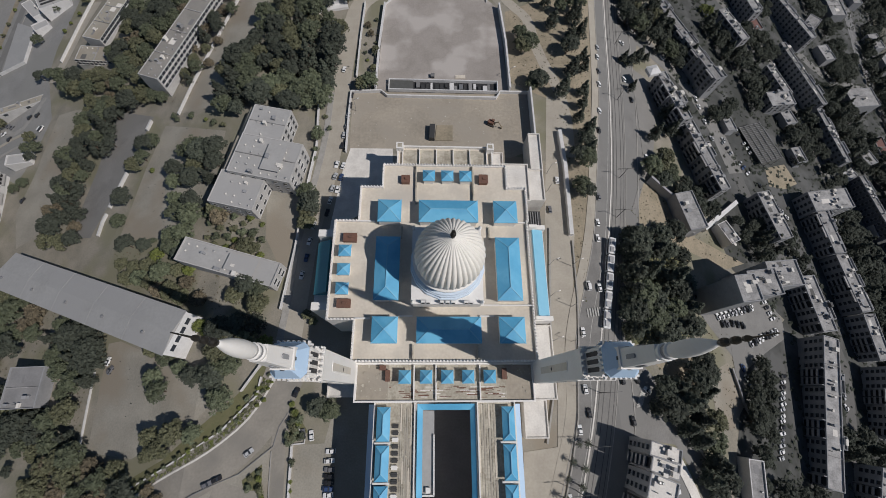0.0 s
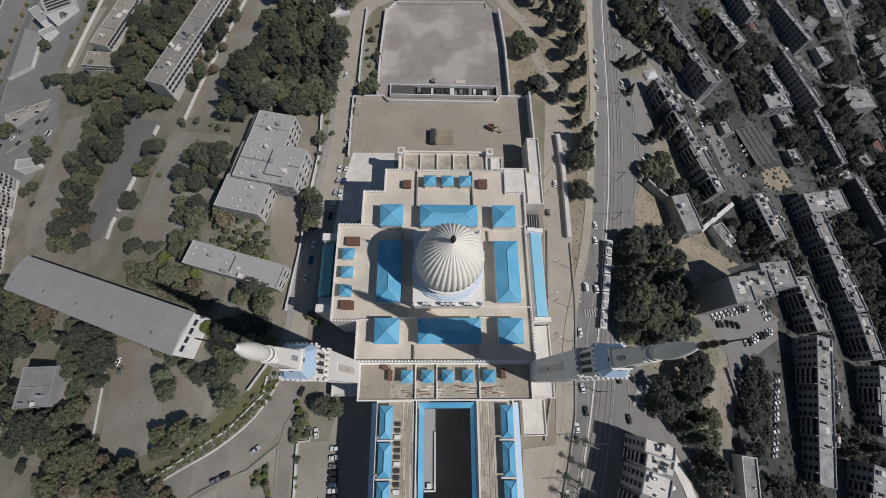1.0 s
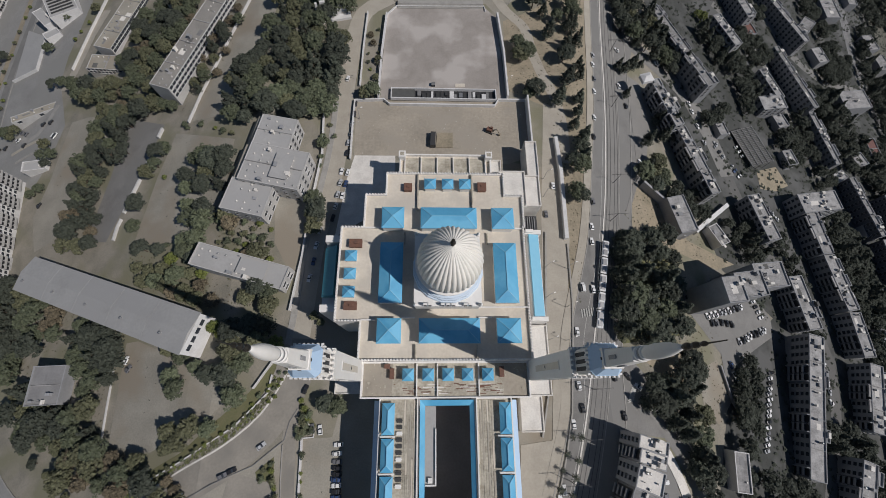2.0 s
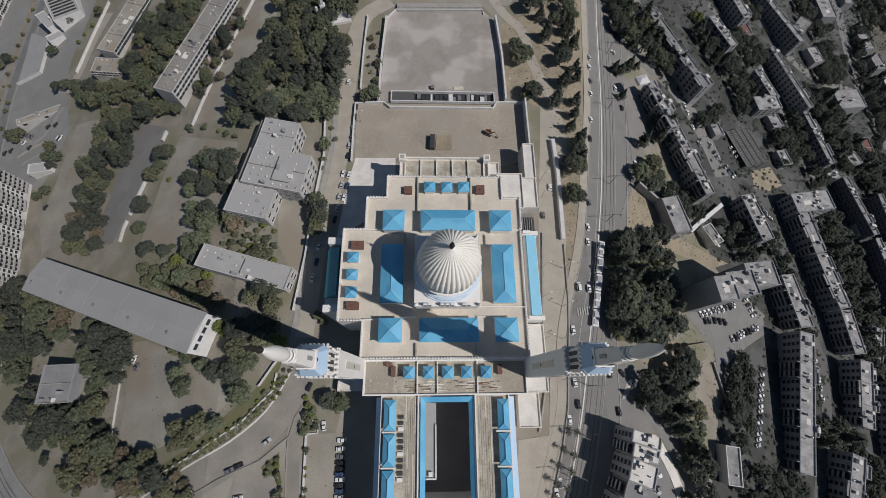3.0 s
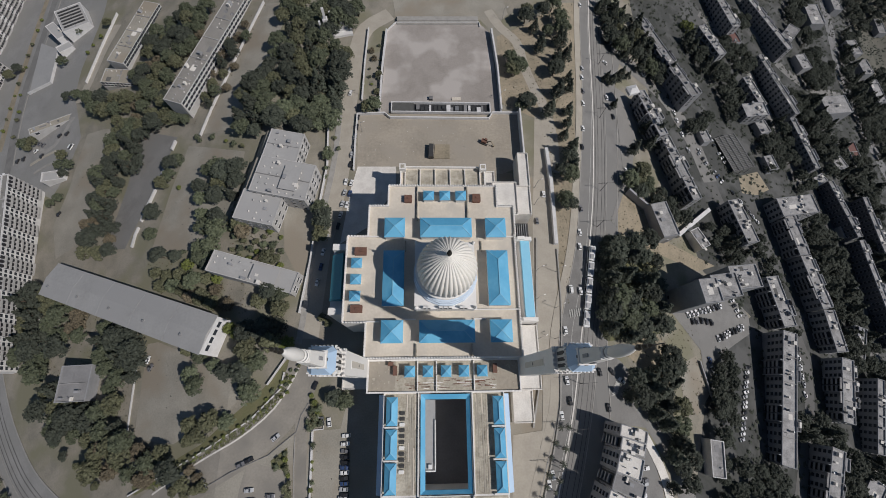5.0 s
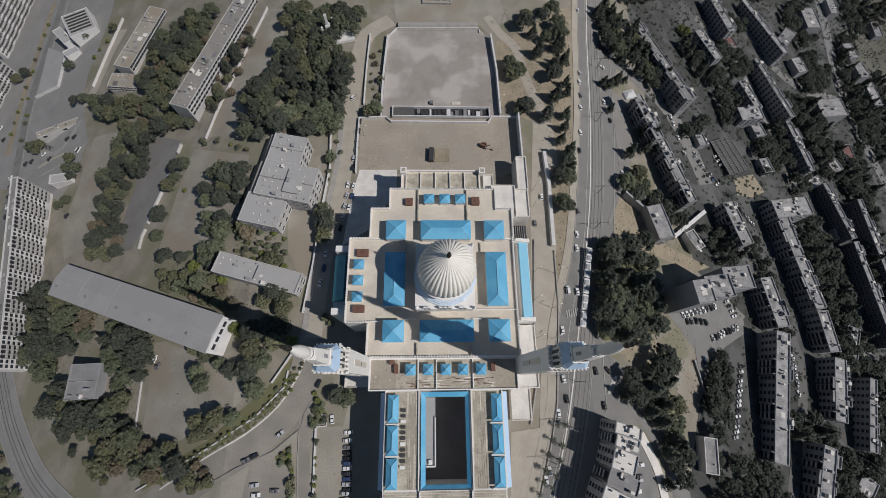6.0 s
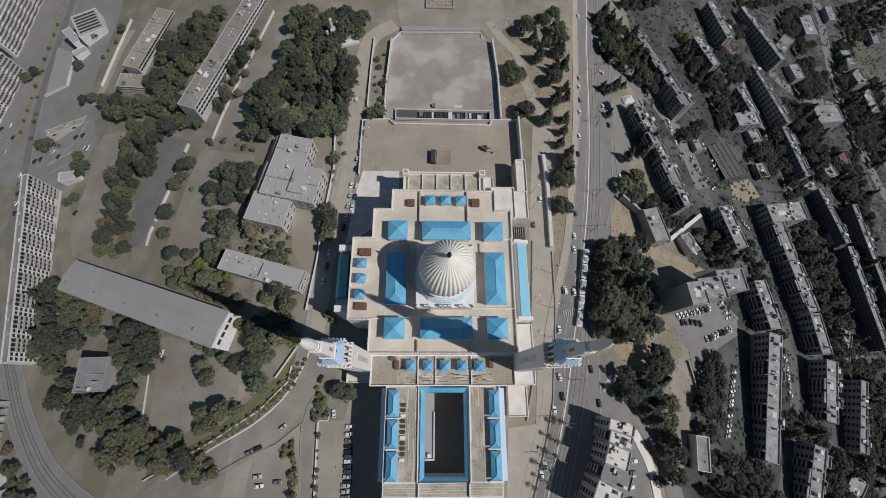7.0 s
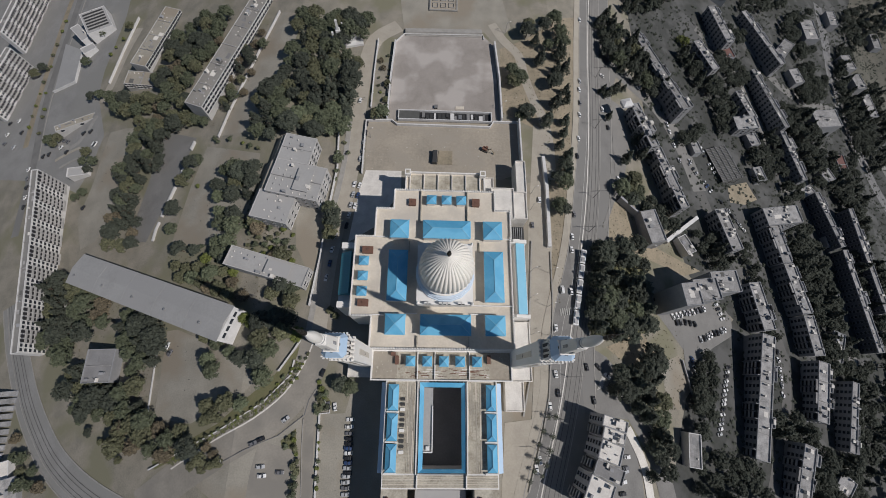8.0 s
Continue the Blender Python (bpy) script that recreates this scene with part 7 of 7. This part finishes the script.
    grove([(305.9, 57.3), (351.8, 62.2), (262.8, -73.7), (238.2, -71.5)], 6.5, "kp", 108)
    grove([(119.1, 243.6), (165.4, 268.0), (156.7, 239.5), (130.6, 217.3), (114.5, 214.4)], 5.5, "pk", 109)
    grove([(232.5, 303.3), (328.7, 354.0), (302.5, 306.5), (234.5, 268.2)], 6.5, "kkp", 110)
    row("g", 101, 0.45, (-162.6, -24.8), (-156.0, -29.1), (-149.7, -33.4), (-143.2, -36.9), (-137.0, -40.1), (-131.1, -43.1))
    grove([(-56.0, -36.3), (-54.5, -36.3), (-52.7, -52.5), (-54.2, -52.4)], 2.0, "b", 74)
    grove([(-89.7, -34.6), (-84.0, -41.3), (-90.8, -44.9), (-97.5, -45.2)], 3.4, "gd", 75, 0.6)


plant_all()
raise_trees()
for kinds in TREES.values():
    for src in kinds:
        for o in (*src.children_recursive, src):
            bpy.data.objects.remove(o)


def scatter(name, label, category, regions, mat, per_m2, size, seed, flat=False):
    """Countless small tufts, stones or litter over plots of ground, as one object."""
    rnd = random.Random(seed)
    vs, fs = [], []
    for poly in regions:
        xs, ys = [p[0] for p in poly], [p[1] for p in poly]
        for _ in range(int((max(xs) - min(xs)) * (max(ys) - min(ys)) * per_m2)):
            x, y = rnd.uniform(min(xs), max(xs)), rnd.uniform(min(ys), max(ys))
            if not inside(x, y, poly):
                continue
            s = size * rnd.uniform(0.4, 1.6)
            z = facet(x) + 0.1
            for _ in range(2 if flat else 5):
                a = rnd.uniform(0, 6.28)
                i = len(vs)
                h = 0.25 if flat else 0.8
                dx, dy = rnd.uniform(-s, s) * 0.6, rnd.uniform(-s, s) * 0.6
                vs += [(x + dx + math.cos(a) * s, y + dy + math.sin(a) * s, z), (x + dx - math.sin(a) * s * 0.8, y + dy + math.cos(a) * s * 0.8, z + s * h * 0.5),
                       (x + dx - math.cos(a) * s * 0.6, y + dy - math.sin(a) * s, z + s * h)]
                fs.append((i, i + 1, i + 2))
    data = bpy.data.meshes.new(name)
    data.from_pydata(vs, [], fs)
    data.materials.append(mat)
    tagged(new(name, data), label, category, kind="stuff")


VERGES = [
    [(-109.7, 185.1), (-91.3, 187.1), (-106.1, 135.6), (-117.3, 110.0), (-126.9, 123.6)],
    [(-132.3, 46.5), (-88.9, 39.9), (-63.0, 22.8), (-85.1, 18.7), (-123.3, 30.5)],
    [(35.8, 171.5), (76.2, 194.4), (62.9, 85.3), (53.2, 22.1), (50.4, 51.6), (49.8, 112.1), (31.2, 120.0)],
    [(87.7, 80.8), (106.3, 72.1), (136.1, 46.3), (97.7, 49.2), (72.5, 47.7)],
    [(73.5, 4.2), (120.3, 17.7), (116.6, -23.1), (96.5, -22.2)],
    [(-194.6, 35.8), (-127.7, 13.9), (-120.9, -28.9), (-172.5, -17.2)],
    [(-93.0, 63.3), (-68.0, 56.7), (-64.9, 39.2), (-89.7, 44.9)],
]
scatter("dry_tufts", "dry grass tufts and low weeds on the verges", "grass", VERGES, LEAF["olive"], 0.1, 0.22, 5)
scatter("dry_weeds", "brown dry weeds scattered on bare ground", "grass", VERGES, LEAF["dry"], 0.1, 0.22, 6)
BANK = [[(-59.6, -3.4), (-56.4, -4.2), (-62.9, -16.0), (-74.0, -25.4), (-88.5, -33.5), (-105.0, -43.6), (-110.0, -43.0), (-87.3, -31.2), (-70.0, -20.2), (-60.3, -9.3)]]
scatter("bank_hedge", "grey-green ground cover along the road's bank", "hedge", BANK, LEAF["olive"], 2.2, 0.42, 10)
scatter("bank_flowers", "yellow-green low plants along the road's bank", "hedge", BANK, LEAF["lime"], 1.0, 0.36, 11)
scatter("dark_scrub", "dark low scrub between the apartment rows", "scrub",
        [[(118.4, 222.9), (509.3, 410.9), (380.5, 152.0), (230.6, -69.3), (111.1, -55.8), (151.4, 10.9), (135.2, 43.3), (119.4, 96.7)]], LEAF["dark"], 0.075, 0.75, 7)
scatter("rubble", "pale rubble and stones on the plot", "rubble", [[(-37.9, 114.1), (38.6, 115.2), (38.5, 89.0), (-37.0, 86.9)], [(32.3, 138.5), (44.8, 135.3), (42.5, 123.4), (32.8, 123.3)], [(-21.7, 170.0), (22.4, 171.2), (28.4, 118.3), (-27.2, 117.5)]], M["lime"], 0.045, 0.16, 8, True)
scatter("litter", "dark litter and oil spots on the yards", "litter",
        [[(-122.6, 104.6), (-90.0, 95.4), (-90.7, 63.1), (-105.9, 49.1), (-131.1, 50.5)], [(-186.0, 60.7), (-190.9, 53.9), (-194.3, 126.1), (-168.8, 126.0), (-176.2, 90.2)], [(-26.3, 165.4), (27.5, 165.6), (30.0, 118.3), (-27.2, 117.5)], [(-47.3, -23.9), (-37.5, -23.5), (-32.5, -64.6), (-45.0, -64.3)], [(-121.9, 9.1), (-93.5, -8.7), (-100.3, -28.3), (-118.8, -26.8)]],
        M["tyre"], 0.02, 0.2, 9, True)


# ================= vehicles =================
def make_car(paint, label, van=False):
    ob = thing("car", pose(0, 0, -900), label, "car", "parked cars")
    ln, w, h = (4.4, 1.8, 1.9) if van else (3.75, 1.62, 1.4)
    bm = bmesh.new()
    sec = [(-ln / 2, 0.35, 0.75), (-ln / 2 + 0.15, 0.25, 0.9), (ln / 2 - 0.9, 0.25, 0.9), (ln / 2 - 0.1, 0.28, 0.72), (ln / 2, 0.4, 0.6)]
    rows = []
    for x, z0, z1 in sec:
        k = 0.92 if abs(x) > ln / 2 - 0.12 else 1.0
        rows.append([bm.verts.new((x, s * w / 2 * k, z)) for s, z in ((-1, z0), (-1, z1), (1, z1), (1, z0))])
    for a, b in zip(rows, rows[1:]):
        for i in range(4):
            j = (i + 1) % 4
            bm.faces.new((a[i], b[i], b[j], a[j]))
    bm.faces.new(rows[0])
    bm.faces.new(rows[-1][::-1])
    bmesh.ops.recalc_face_normals(bm, faces=bm.faces[:])
    bmesh.ops.bevel(bm, geom=bm.edges[:], offset=0.06, segments=1, affect="EDGES")
    part("body", bm, paint, ob)
    bm = bmesh.new()
    x0, x1 = -ln / 2 + (0.1 if van else 0.35), ln / 2 - (0.7 if van else 1.2)
    t0, t1 = x0 + (0.1 if van else 0.45), x1 - 0.6
    lo = [bm.verts.new(p) for p in ((x0, -w / 2 + 0.08, 0.85), (x1, -w / 2 + 0.08, 0.85), (x1, w / 2 - 0.08, 0.85), (x0, w / 2 - 0.08, 0.85))]
    hi = [bm.verts.new(p) for p in ((t0, -w / 2 + 0.25, h - 0.04), (t1, -w / 2 + 0.25, h - 0.04), (t1, w / 2 - 0.25, h - 0.04), (t0, w / 2 - 0.25, h - 0.04))]
    for i in range(4):
        bm.faces.new((lo[i], lo[(i + 1) % 4], hi[(i + 1) % 4], hi[i]))
    bm.faces.new(hi)
    part("cabin_glass", bm, M["glass"], ob, "dark car glass")
    bm = bmesh.new()
    box(bm, t0 - 0.02, t1 + 0.05, -w / 2 + 0.22, w / 2 - 0.22, h - 0.05, h)
    bmesh.ops.bevel(bm, geom=bm.edges[:], offset=0.02, segments=1, affect="EDGES")
    part("roof", bm, paint, ob)
    for x in (-ln / 2 + 0.8, ln / 2 - 0.85):
        for s in (-1, 1):
            bm = bmesh.new()
            lathe(bm, [(0.2, -0.1), (0.31, -0.1), (0.31, 0.1), (0.2, 0.1)], 12)
            part("wheel", bm, M["tyre"], ob, at=pose(x, s * (w / 2 - 0.08), 0.31, 90))
    return ob


NAMES = ("white", "silver", "black", "grey", "dark blue", "dark red")
CARS = [make_car(p, n + " hatchback car parked on asphalt") for p, n in zip(PAINT, NAMES)] + [make_car(PAINT[0], "white delivery van standing on asphalt", True)]
ODDS = [0, 0, 0, 0, 1, 1, 2, 2, 3, 0, 1, 0, 2, 0, 3, 1, 0, 4]


def car(p, heading, sort, up=0.12):
    x, y = p
    src = CARS[sort]
    slope = math.degrees(math.atan(lift(x + 1) - lift(x)))
    m = pose(x, y, lift(x) + up) @ pose(0, 0, 0, 0, -slope, 0) @ pose(0, 0, 0, 0, 0, heading) @ Matrix.Scale(0.86, 4)
    ob = copy_thing(src, m)
    return ob


def cars(a, b, n, heading, seed, skip=0.12, jitter=0.3):
    rnd = random.Random(seed)
    for k in range(n):
        t = k / max(1, n - 1)
        if rnd.random() > skip:
            car((a[0] + (b[0] - a[0]) * t + rnd.uniform(-jitter, jitter), a[1] + (b[1] - a[1]) * t + rnd.uniform(-jitter, jitter)),
                heading + rnd.choice((0, 180)) + rnd.uniform(-4, 4), rnd.choice(ODDS))


def place_cars():
    cars((-35.0, -25.6), (-35.2, -28.5), 2, 3, 41, 0.0, 0.15)
    cars((-35.2, -30.9), (-34.7, -44.8), 9, 3, 1, 0.0, 0.12)
    cars((-35.4, -45.6), (-34.9, -56.5), 6, 3, 2, 0.1)
    cars((-41.8, 78.3), (-43.5, 56.7), 5, 78, 3, 0.0)
    cars((-39.0, 77.8), (-40.8, 66.8), 3, 80, 4, 0.0)
    cars((-38.4, 112.5), (-40.0, 86.9), 6, 84, 5, 0.1)
    cars((-48.6, 51.6), (-50.4, 32.0), 4, 78, 6, 0.2)
    for p, h, s in (((-243.3, 117.6), 80, 2), ((-215.2, 129.1), 50, 2), ((-203.0, 119.5), 60, 6), ((-229.5, 126.5), 40, 3), ((-286.6, 149.5), 45, 2), ((-284.8, 140.4), 60, 0), ((-284.0, 133.4), 50, 3), ((-278.6, 150.2), 70, 0), ((-271.7, 139.8), 75, 2), ((-273.8, 129.1), 60, 1), ((-230.4, 121.8), 30, 0), ((-226.2, 125.1), 45, 3),
                    ((-60.6, -25.9), 40, 1), ((-69.2, -33.2), 25, 2), ((-72.0, -34.6), 25, 3), ((-84.2, -41.1), 120, 0), ((-47.9, -8.1), 70, 2), ((-44.3, -20.7), 100, 3), ((-41.6, -21.1), 100, 0),
                    ((-67.9, -42.7), 5, 1), ((-66.9, -45.8), 5, 0), ((-60.3, -44.6), 0, 3), ((-119.4, 2.7), 75, 0), ((-117.4, -0.4), 60, 3), ((-196.4, 77.9), 60, 2), ((-209.9, 129.4), 60, 2), ((-224.4, 117.5), 70, 2), ((-238.8, 118.4), 80, 2),
                    ((-42.6, 126.4), 80, 0), ((47.2, 72.6), 90, 0), ((43.0, 59.5), 90, 3), ((50.5, 11.8), 92, 0), ((49.0, -7.5), 95, 0), ((49.4, -15.0), 95, 2), ((45.6, -20.1), 92, 0), ((40.2, -40.1), 95, 0), ((38.6, -43.1), 95, 0),
                    ((62.6, -4.5), 100, 2), ((68.2, -4.3), 130, 2), ((72.1, -8.0), 140, 0), ((77.9, -12.7), 125, 1), ((64.5, -17.7), 95, 2), ((86.0, -23.4), 130, 3), ((77.5, -39.5), 0, 0), ((76.3, -43.5), 0, 3),
                    ((91.4, 157.2), 140, 0), ((88.5, 133.4), 95, 0), ((90.7, 122.1), 95, 2), ((63.8, 66.1), 95, 3), ((61.7, 54.5), 92, 0), ((60.8, 47.9), 92, 0), ((54.7, 28.7), 92, 6), ((58.7, 28.0), 92, 0),
                    ((70.8, 109.9), 92, 0), ((68.9, 99.1), 92, 2), ((74.1, 133.2), 92, 3), ((73.0, 125.3), 92, 0), ((75.5, 148.0), 92, 1), ((74.6, 141.9), 92, 0), ((80.6, 194.2), 92, 0), ((97.4, 174.4), 130, 3),
                    ((117.7, 157.9), 140, 0), ((93.0, 91.1), 100, 0), ((203.7, 133.0), 10, 3), ((148.5, 115.4), 130, 1), ((103.1, 32.2), 130, 1)):
        car(p, h, s)
    cars((114.9, 20.5), (136.6, 26.0), 9, 110, 7, 0.0)
    cars((116.2, 18.0), (128.2, 18.0), 5, 100, 8, 0.0)
    cars((144.6, 34.0), (148.2, 21.6), 6, 20, 9, 0.1)
    cars((130.5, 10.3), (148.6, 16.2), 8, 100, 10, 0.0)
    cars((145.3, -2.8), (131.6, -32.7), 15, 12, 11, 0.0, 0.2)
    cars((160.0, 127.6), (167.4, 112.4), 7, 30, 12, 0.1)
    cars((148.0, 113.5), (160.6, 98.3), 7, 40, 13, 0.2)
    cars((134.5, 141.7), (141.3, 104.8), 9, 120, 14, 0.3)
    cars((167.6, 92.5), (183.8, 74.4), 8, 125, 15, 0.3)
    cars((188.2, 23.6), (181.6, -15.5), 10, 100, 16, 0.3)
    cars((122.0, 0.1), (126.1, -14.3), 5, 110, 17, 0.1)
    cars((75.8, -44.6), (72.0, -56.7), 4, 5, 18, 0.1)
    cars((-251.9, 109.7), (-244.2, 83.9), 5, 70, 19, 0.1)


place_cars()
for src in CARS:
    for o in (*src.children_recursive, src):
        bpy.data.objects.remove(o)


def build_tram():
    a, b = Vector((66.2, 47.8)), Vector((58.9, 12.7))
    d = (b - a).normalized()
    n = 5
    ob = thing("tram", pose(a.x, a.y, lift(a.x) + 0.25, 0, 0, math.degrees(math.atan2(d.y, d.x))), "long white articulated tram with dark windows and roof boxes", "tram")
    total = (b - a).length
    seg = total / n
    for k in range(n):
        x0, x1 = k * seg + 0.25, (k + 1) * seg - 0.25
        bm = bmesh.new()
        box(bm, x0, x1, -1.25, 1.25, 0.3, 3.2)
        bmesh.ops.bevel(bm, geom=bm.edges[:], offset=0.18, segments=2, affect="EDGES")
        body = part("carriage", bm, PAINT[0], ob)
        bm = bmesh.new()
        box(bm, x0 + 0.3, x1 - 0.3, -1.27, 1.27, 1.4, 2.6)
        part("window_band", bm, M["glass"], body)
        bm = bmesh.new()
        box(bm, x0 + 0.8, x0 + seg * 0.45, -0.8, 0.8, 3.2, 3.6)
        box(bm, x0 + seg * 0.55, x1 - 0.6, -0.7, 0.7, 3.2, 3.5)
        part("roof_box", bm, M["steel"], body)
        if k < n - 1:
            bm = bmesh.new()
            box(bm, x1 - 0.05, x1 + 0.55, -1.05, 1.05, 0.5, 3.0)
            part("bellows", bm, M["black_metal"], ob)


def build_masts():
    m = thing("street_mast", pose(0, 0, -900), "thin dark street mast with a cross arm", "street mast", "masts along the tramway")
    bm = bmesh.new()
    lathe(bm, [(0.14, -1), (0.09, 8.0)], 8)
    part("pole", bm, M["black_metal"], m)
    bm = bmesh.new()
    beam(bm, (-4.2, 0, 7.4), (4.2, 0, 7.6), 0.05)
    beam(bm, (-4.2, 0, 7.9), (0, 0, 8.0), 0.03)
    part("arm", bm, M["black_metal"], m)
    for p in ((87.4, 155.0), (82.4, 119.5), (76.1, 77.2), (71.3, 58.2), (54.1, -8.6), (48.3, -24.5), (42.3, -37.5), (92.9, 189.1)):
        copy_thing(m, pose(*p, lift(p[0]) + 0.1, 0, 0, 4))
    lamp = thing("street_lamp", pose(0, 0, -900), "tall grey street lamp with a short arm", "street lamp", "street lamps")
    bm = bmesh.new()
    lathe(bm, [(0.12, -0.5), (0.07, 7.0)], 8)
    part("pole", bm, M["steel"], lamp)
    bm = bmesh.new()
    beam(bm, (0, 0, 7.0), (1.6, 0, 7.3), 0.05)
    part("arm", bm, M["steel"], lamp)
    bm = bmesh.new()
    box(bm, 1.4, 2.2, -0.15, 0.15, 7.2, 7.35)
    part("lamp_head", bm, M["white"], lamp)
    for p in ((49.3, 36.4), (47.5, 21.0), (39.7, 24.5), (40.5, 36.5), (46.0, 8.5), (39.2, 8.6), (42.7, 67.6), (-36.9, 125.5), (-28.5, 130.6), (30.0, 123.2), (34.5, 175.3), (43.4, 76.0), (-35.9, 104.8)):
        copy_thing(lamp, pose(*p, lift(p[0]), 0, 0, 20))
    for src in (m, lamp):
        for o in (*src.children_recursive, src):
            bpy.data.objects.remove(o)


def build_plot_things():
    """Loose things on the building plot and the esplanade."""
    x, y = (-3.6, 93.9)
    ob = thing("container", pose(x, y, 0.06, 0, 0, 88), "dark steel site container", "container")
    bm = bmesh.new()
    box(bm, -3.4, 3.4, -1.1, 1.1, 0, 2.4)
    bmesh.ops.bevel(bm, geom=bm.edges[:], offset=0.05, segments=1, affect="EDGES")
    part("body", bm, M["black_metal"], ob)
    sheet("sand_bed", [(-1.7, 98.2), (5.1, 98.2), (5.0, 90.7), (-2.3, 90.7)], M["ochre"], 0.4, "square bed of yellow sand", "sand", 0.4)
    x, y = (21.5, 99.3)
    ob = thing("excavator", pose(x, y, 0.06, 0, 0, -25), "small dark excavator standing on the plot", "excavator")
    bm = bmesh.new()
    box(bm, -1.6, 1.6, -1.2, -0.6, 0, 0.8)
    box(bm, -1.6, 1.6, 0.6, 1.2, 0, 0.8)
    part("crawler", bm, M["black_metal"], ob)
    bm = bmesh.new()
    box(bm, -1.5, 1.0, -0.9, 0.9, 0.8, 2.0)
    box(bm, -0.2, 1.0, 0.1, 0.9, 2.0, 2.8)
    part("cab", bm, M["rust"], ob)
    bm = bmesh.new()
    beam(bm, (1.0, 0, 1.6), (3.0, 0, 3.4), 0.18)
    beam(bm, (3.0, 0, 3.4), (4.6, 0, 1.2), 0.14)
    box(bm, 4.3, 5.0, -0.4, 0.4, 0.4, 1.2)
    part("boom", bm, M["ochre"], ob)
    ob = thing("crate", pose(-3.5, 123.5, 0.5), "small dark crate standing on the esplanade", "crate")
    bm = bmesh.new()
    box(bm, -0.8, 0.8, -0.9, 0.9, 0, 1.2)
    bmesh.ops.bevel(bm, geom=bm.edges[:], offset=0.05, segments=1, affect="EDGES")
    part("body", bm, M["black_metal"], ob)
    bm = bmesh.new()
    box(bm, -0.85, 0.85, -0.95, 0.95, 1.2, 1.3)
    part("lid", bm, M["flat_roof"], ob)
    ob = thing("plank_stack", pose(8.7, 123.7, 0.5, 0, 0, 2), "flat stack of pale yellow planks", "planks")
    for k in range(6):
        bm = bmesh.new()
        box(bm, -2.2 + 0.15 * (k % 2), 2.3, -0.9 + k * 0.3, -0.64 + k * 0.3, 0, 0.3)
        part("plank", bm, M["deck"], ob)
    # sunken stair trench between esplanade and plot
    (xa, ya), (xb, yb) = (-22.6, 117.5), (25.1, 118.2)
    ob = thing("stair_trench", pose((xa + xb) / 2, (ya + yb) / 2, 0.5), "long dark trench of stores and stairs with a pale parapet", "trench")
    L = (xb - xa) / 2
    bm = bmesh.new()
    box(bm, -L, L, -2.6, 2.6, 0.02, 0.1)
    part("floor", bm, M["dark"], ob)
    bm = bmesh.new()
    ring(bm, [(-L, -2.9), (L, -2.9), (L, 2.9), (-L, 2.9)], 0, 1.6, 0.4)
    part("rim", bm, M["white_wall"], ob)
    rnd = random.Random(5)
    for k in range(16):
        bm = bmesh.new()
        x = -L * 0.5 + k * L * 1.4 / 16
        h = rnd.uniform(0.3, 1.2)
        box(bm, x, x + rnd.uniform(0.6, 2.0), rnd.uniform(-2.2, -0.5), rnd.uniform(0.2, 2.2), 0.1, h)
        part("stored_box", bm, rnd.choice((M["flat_roof"], M["black_metal"], M["steel"], M["white_wall"])), ob)
    bm = bmesh.new()
    box(bm, -L + 0.3, -L * 0.55, -2.4, 2.4, 0.9, 1.05)
    part("cover", bm, M["mesh_roof"], ob)
    # pale ruined monument among the trees
    x, y = (-53.3, 165.4)
    ob = thing("monument", pose(x, y, 0, 0, 0, 15), "pale stone monument with slender uprights", "monument")
    for dx, dy, w, h in ((-6, -2, 1.0, 9), (-3, 0, 1.3, 14), (0, 2, 1.0, 10), (4, -1, 1.2, 7), (6.5, 1, 1.4, 6)):
        bm = bmesh.new()
        box(bm, dx - w, dx + w, dy - w, dy + w, 0, h * 0.6)
        box(bm, dx - w * 0.5, dx + w * 0.5, dy - w * 0.5, dy + w * 0.5, h * 0.6, h)
        part("upright", bm, M["white_wall"], ob)
    bm = bmesh.new()
    box(bm, -9, 9, -5, 5, 0, 1.2)
    part("plinth", bm, M["white_wall"], ob)


def build_crossings():
    """Zebra crossings on the boulevard and the side street."""
    for a, b, n, rz in (((53.3, 18.6), (58.1, 19.3), 6, 92), ((68.3, -12.9), (71.4, -7.1), 9, 20)):
        ob = thing("zebra_crossing", pose(0, 0, 0), "worn white zebra crossing", "road marking", kind="structure")
        for k in range(n):
            t = k / (n - 1)
            x, y = a[0] + (b[0] - a[0]) * t, a[1] + (b[1] - a[1]) * t
            bm = bmesh.new()
            box(bm, -1.6, 1.6, -0.25, 0.25, 0, 0.01)
            part("stripe", bm, M["marking"], ob, at=pose(x, y, lift(x) + 0.16, 0, math.degrees(math.atan(-(lift(x + 1) - lift(x)))), 0) @ pose(0, 0, 0, 0, 0, rz))


build_tram()
build_masts()
build_plot_things()
build_crossings()
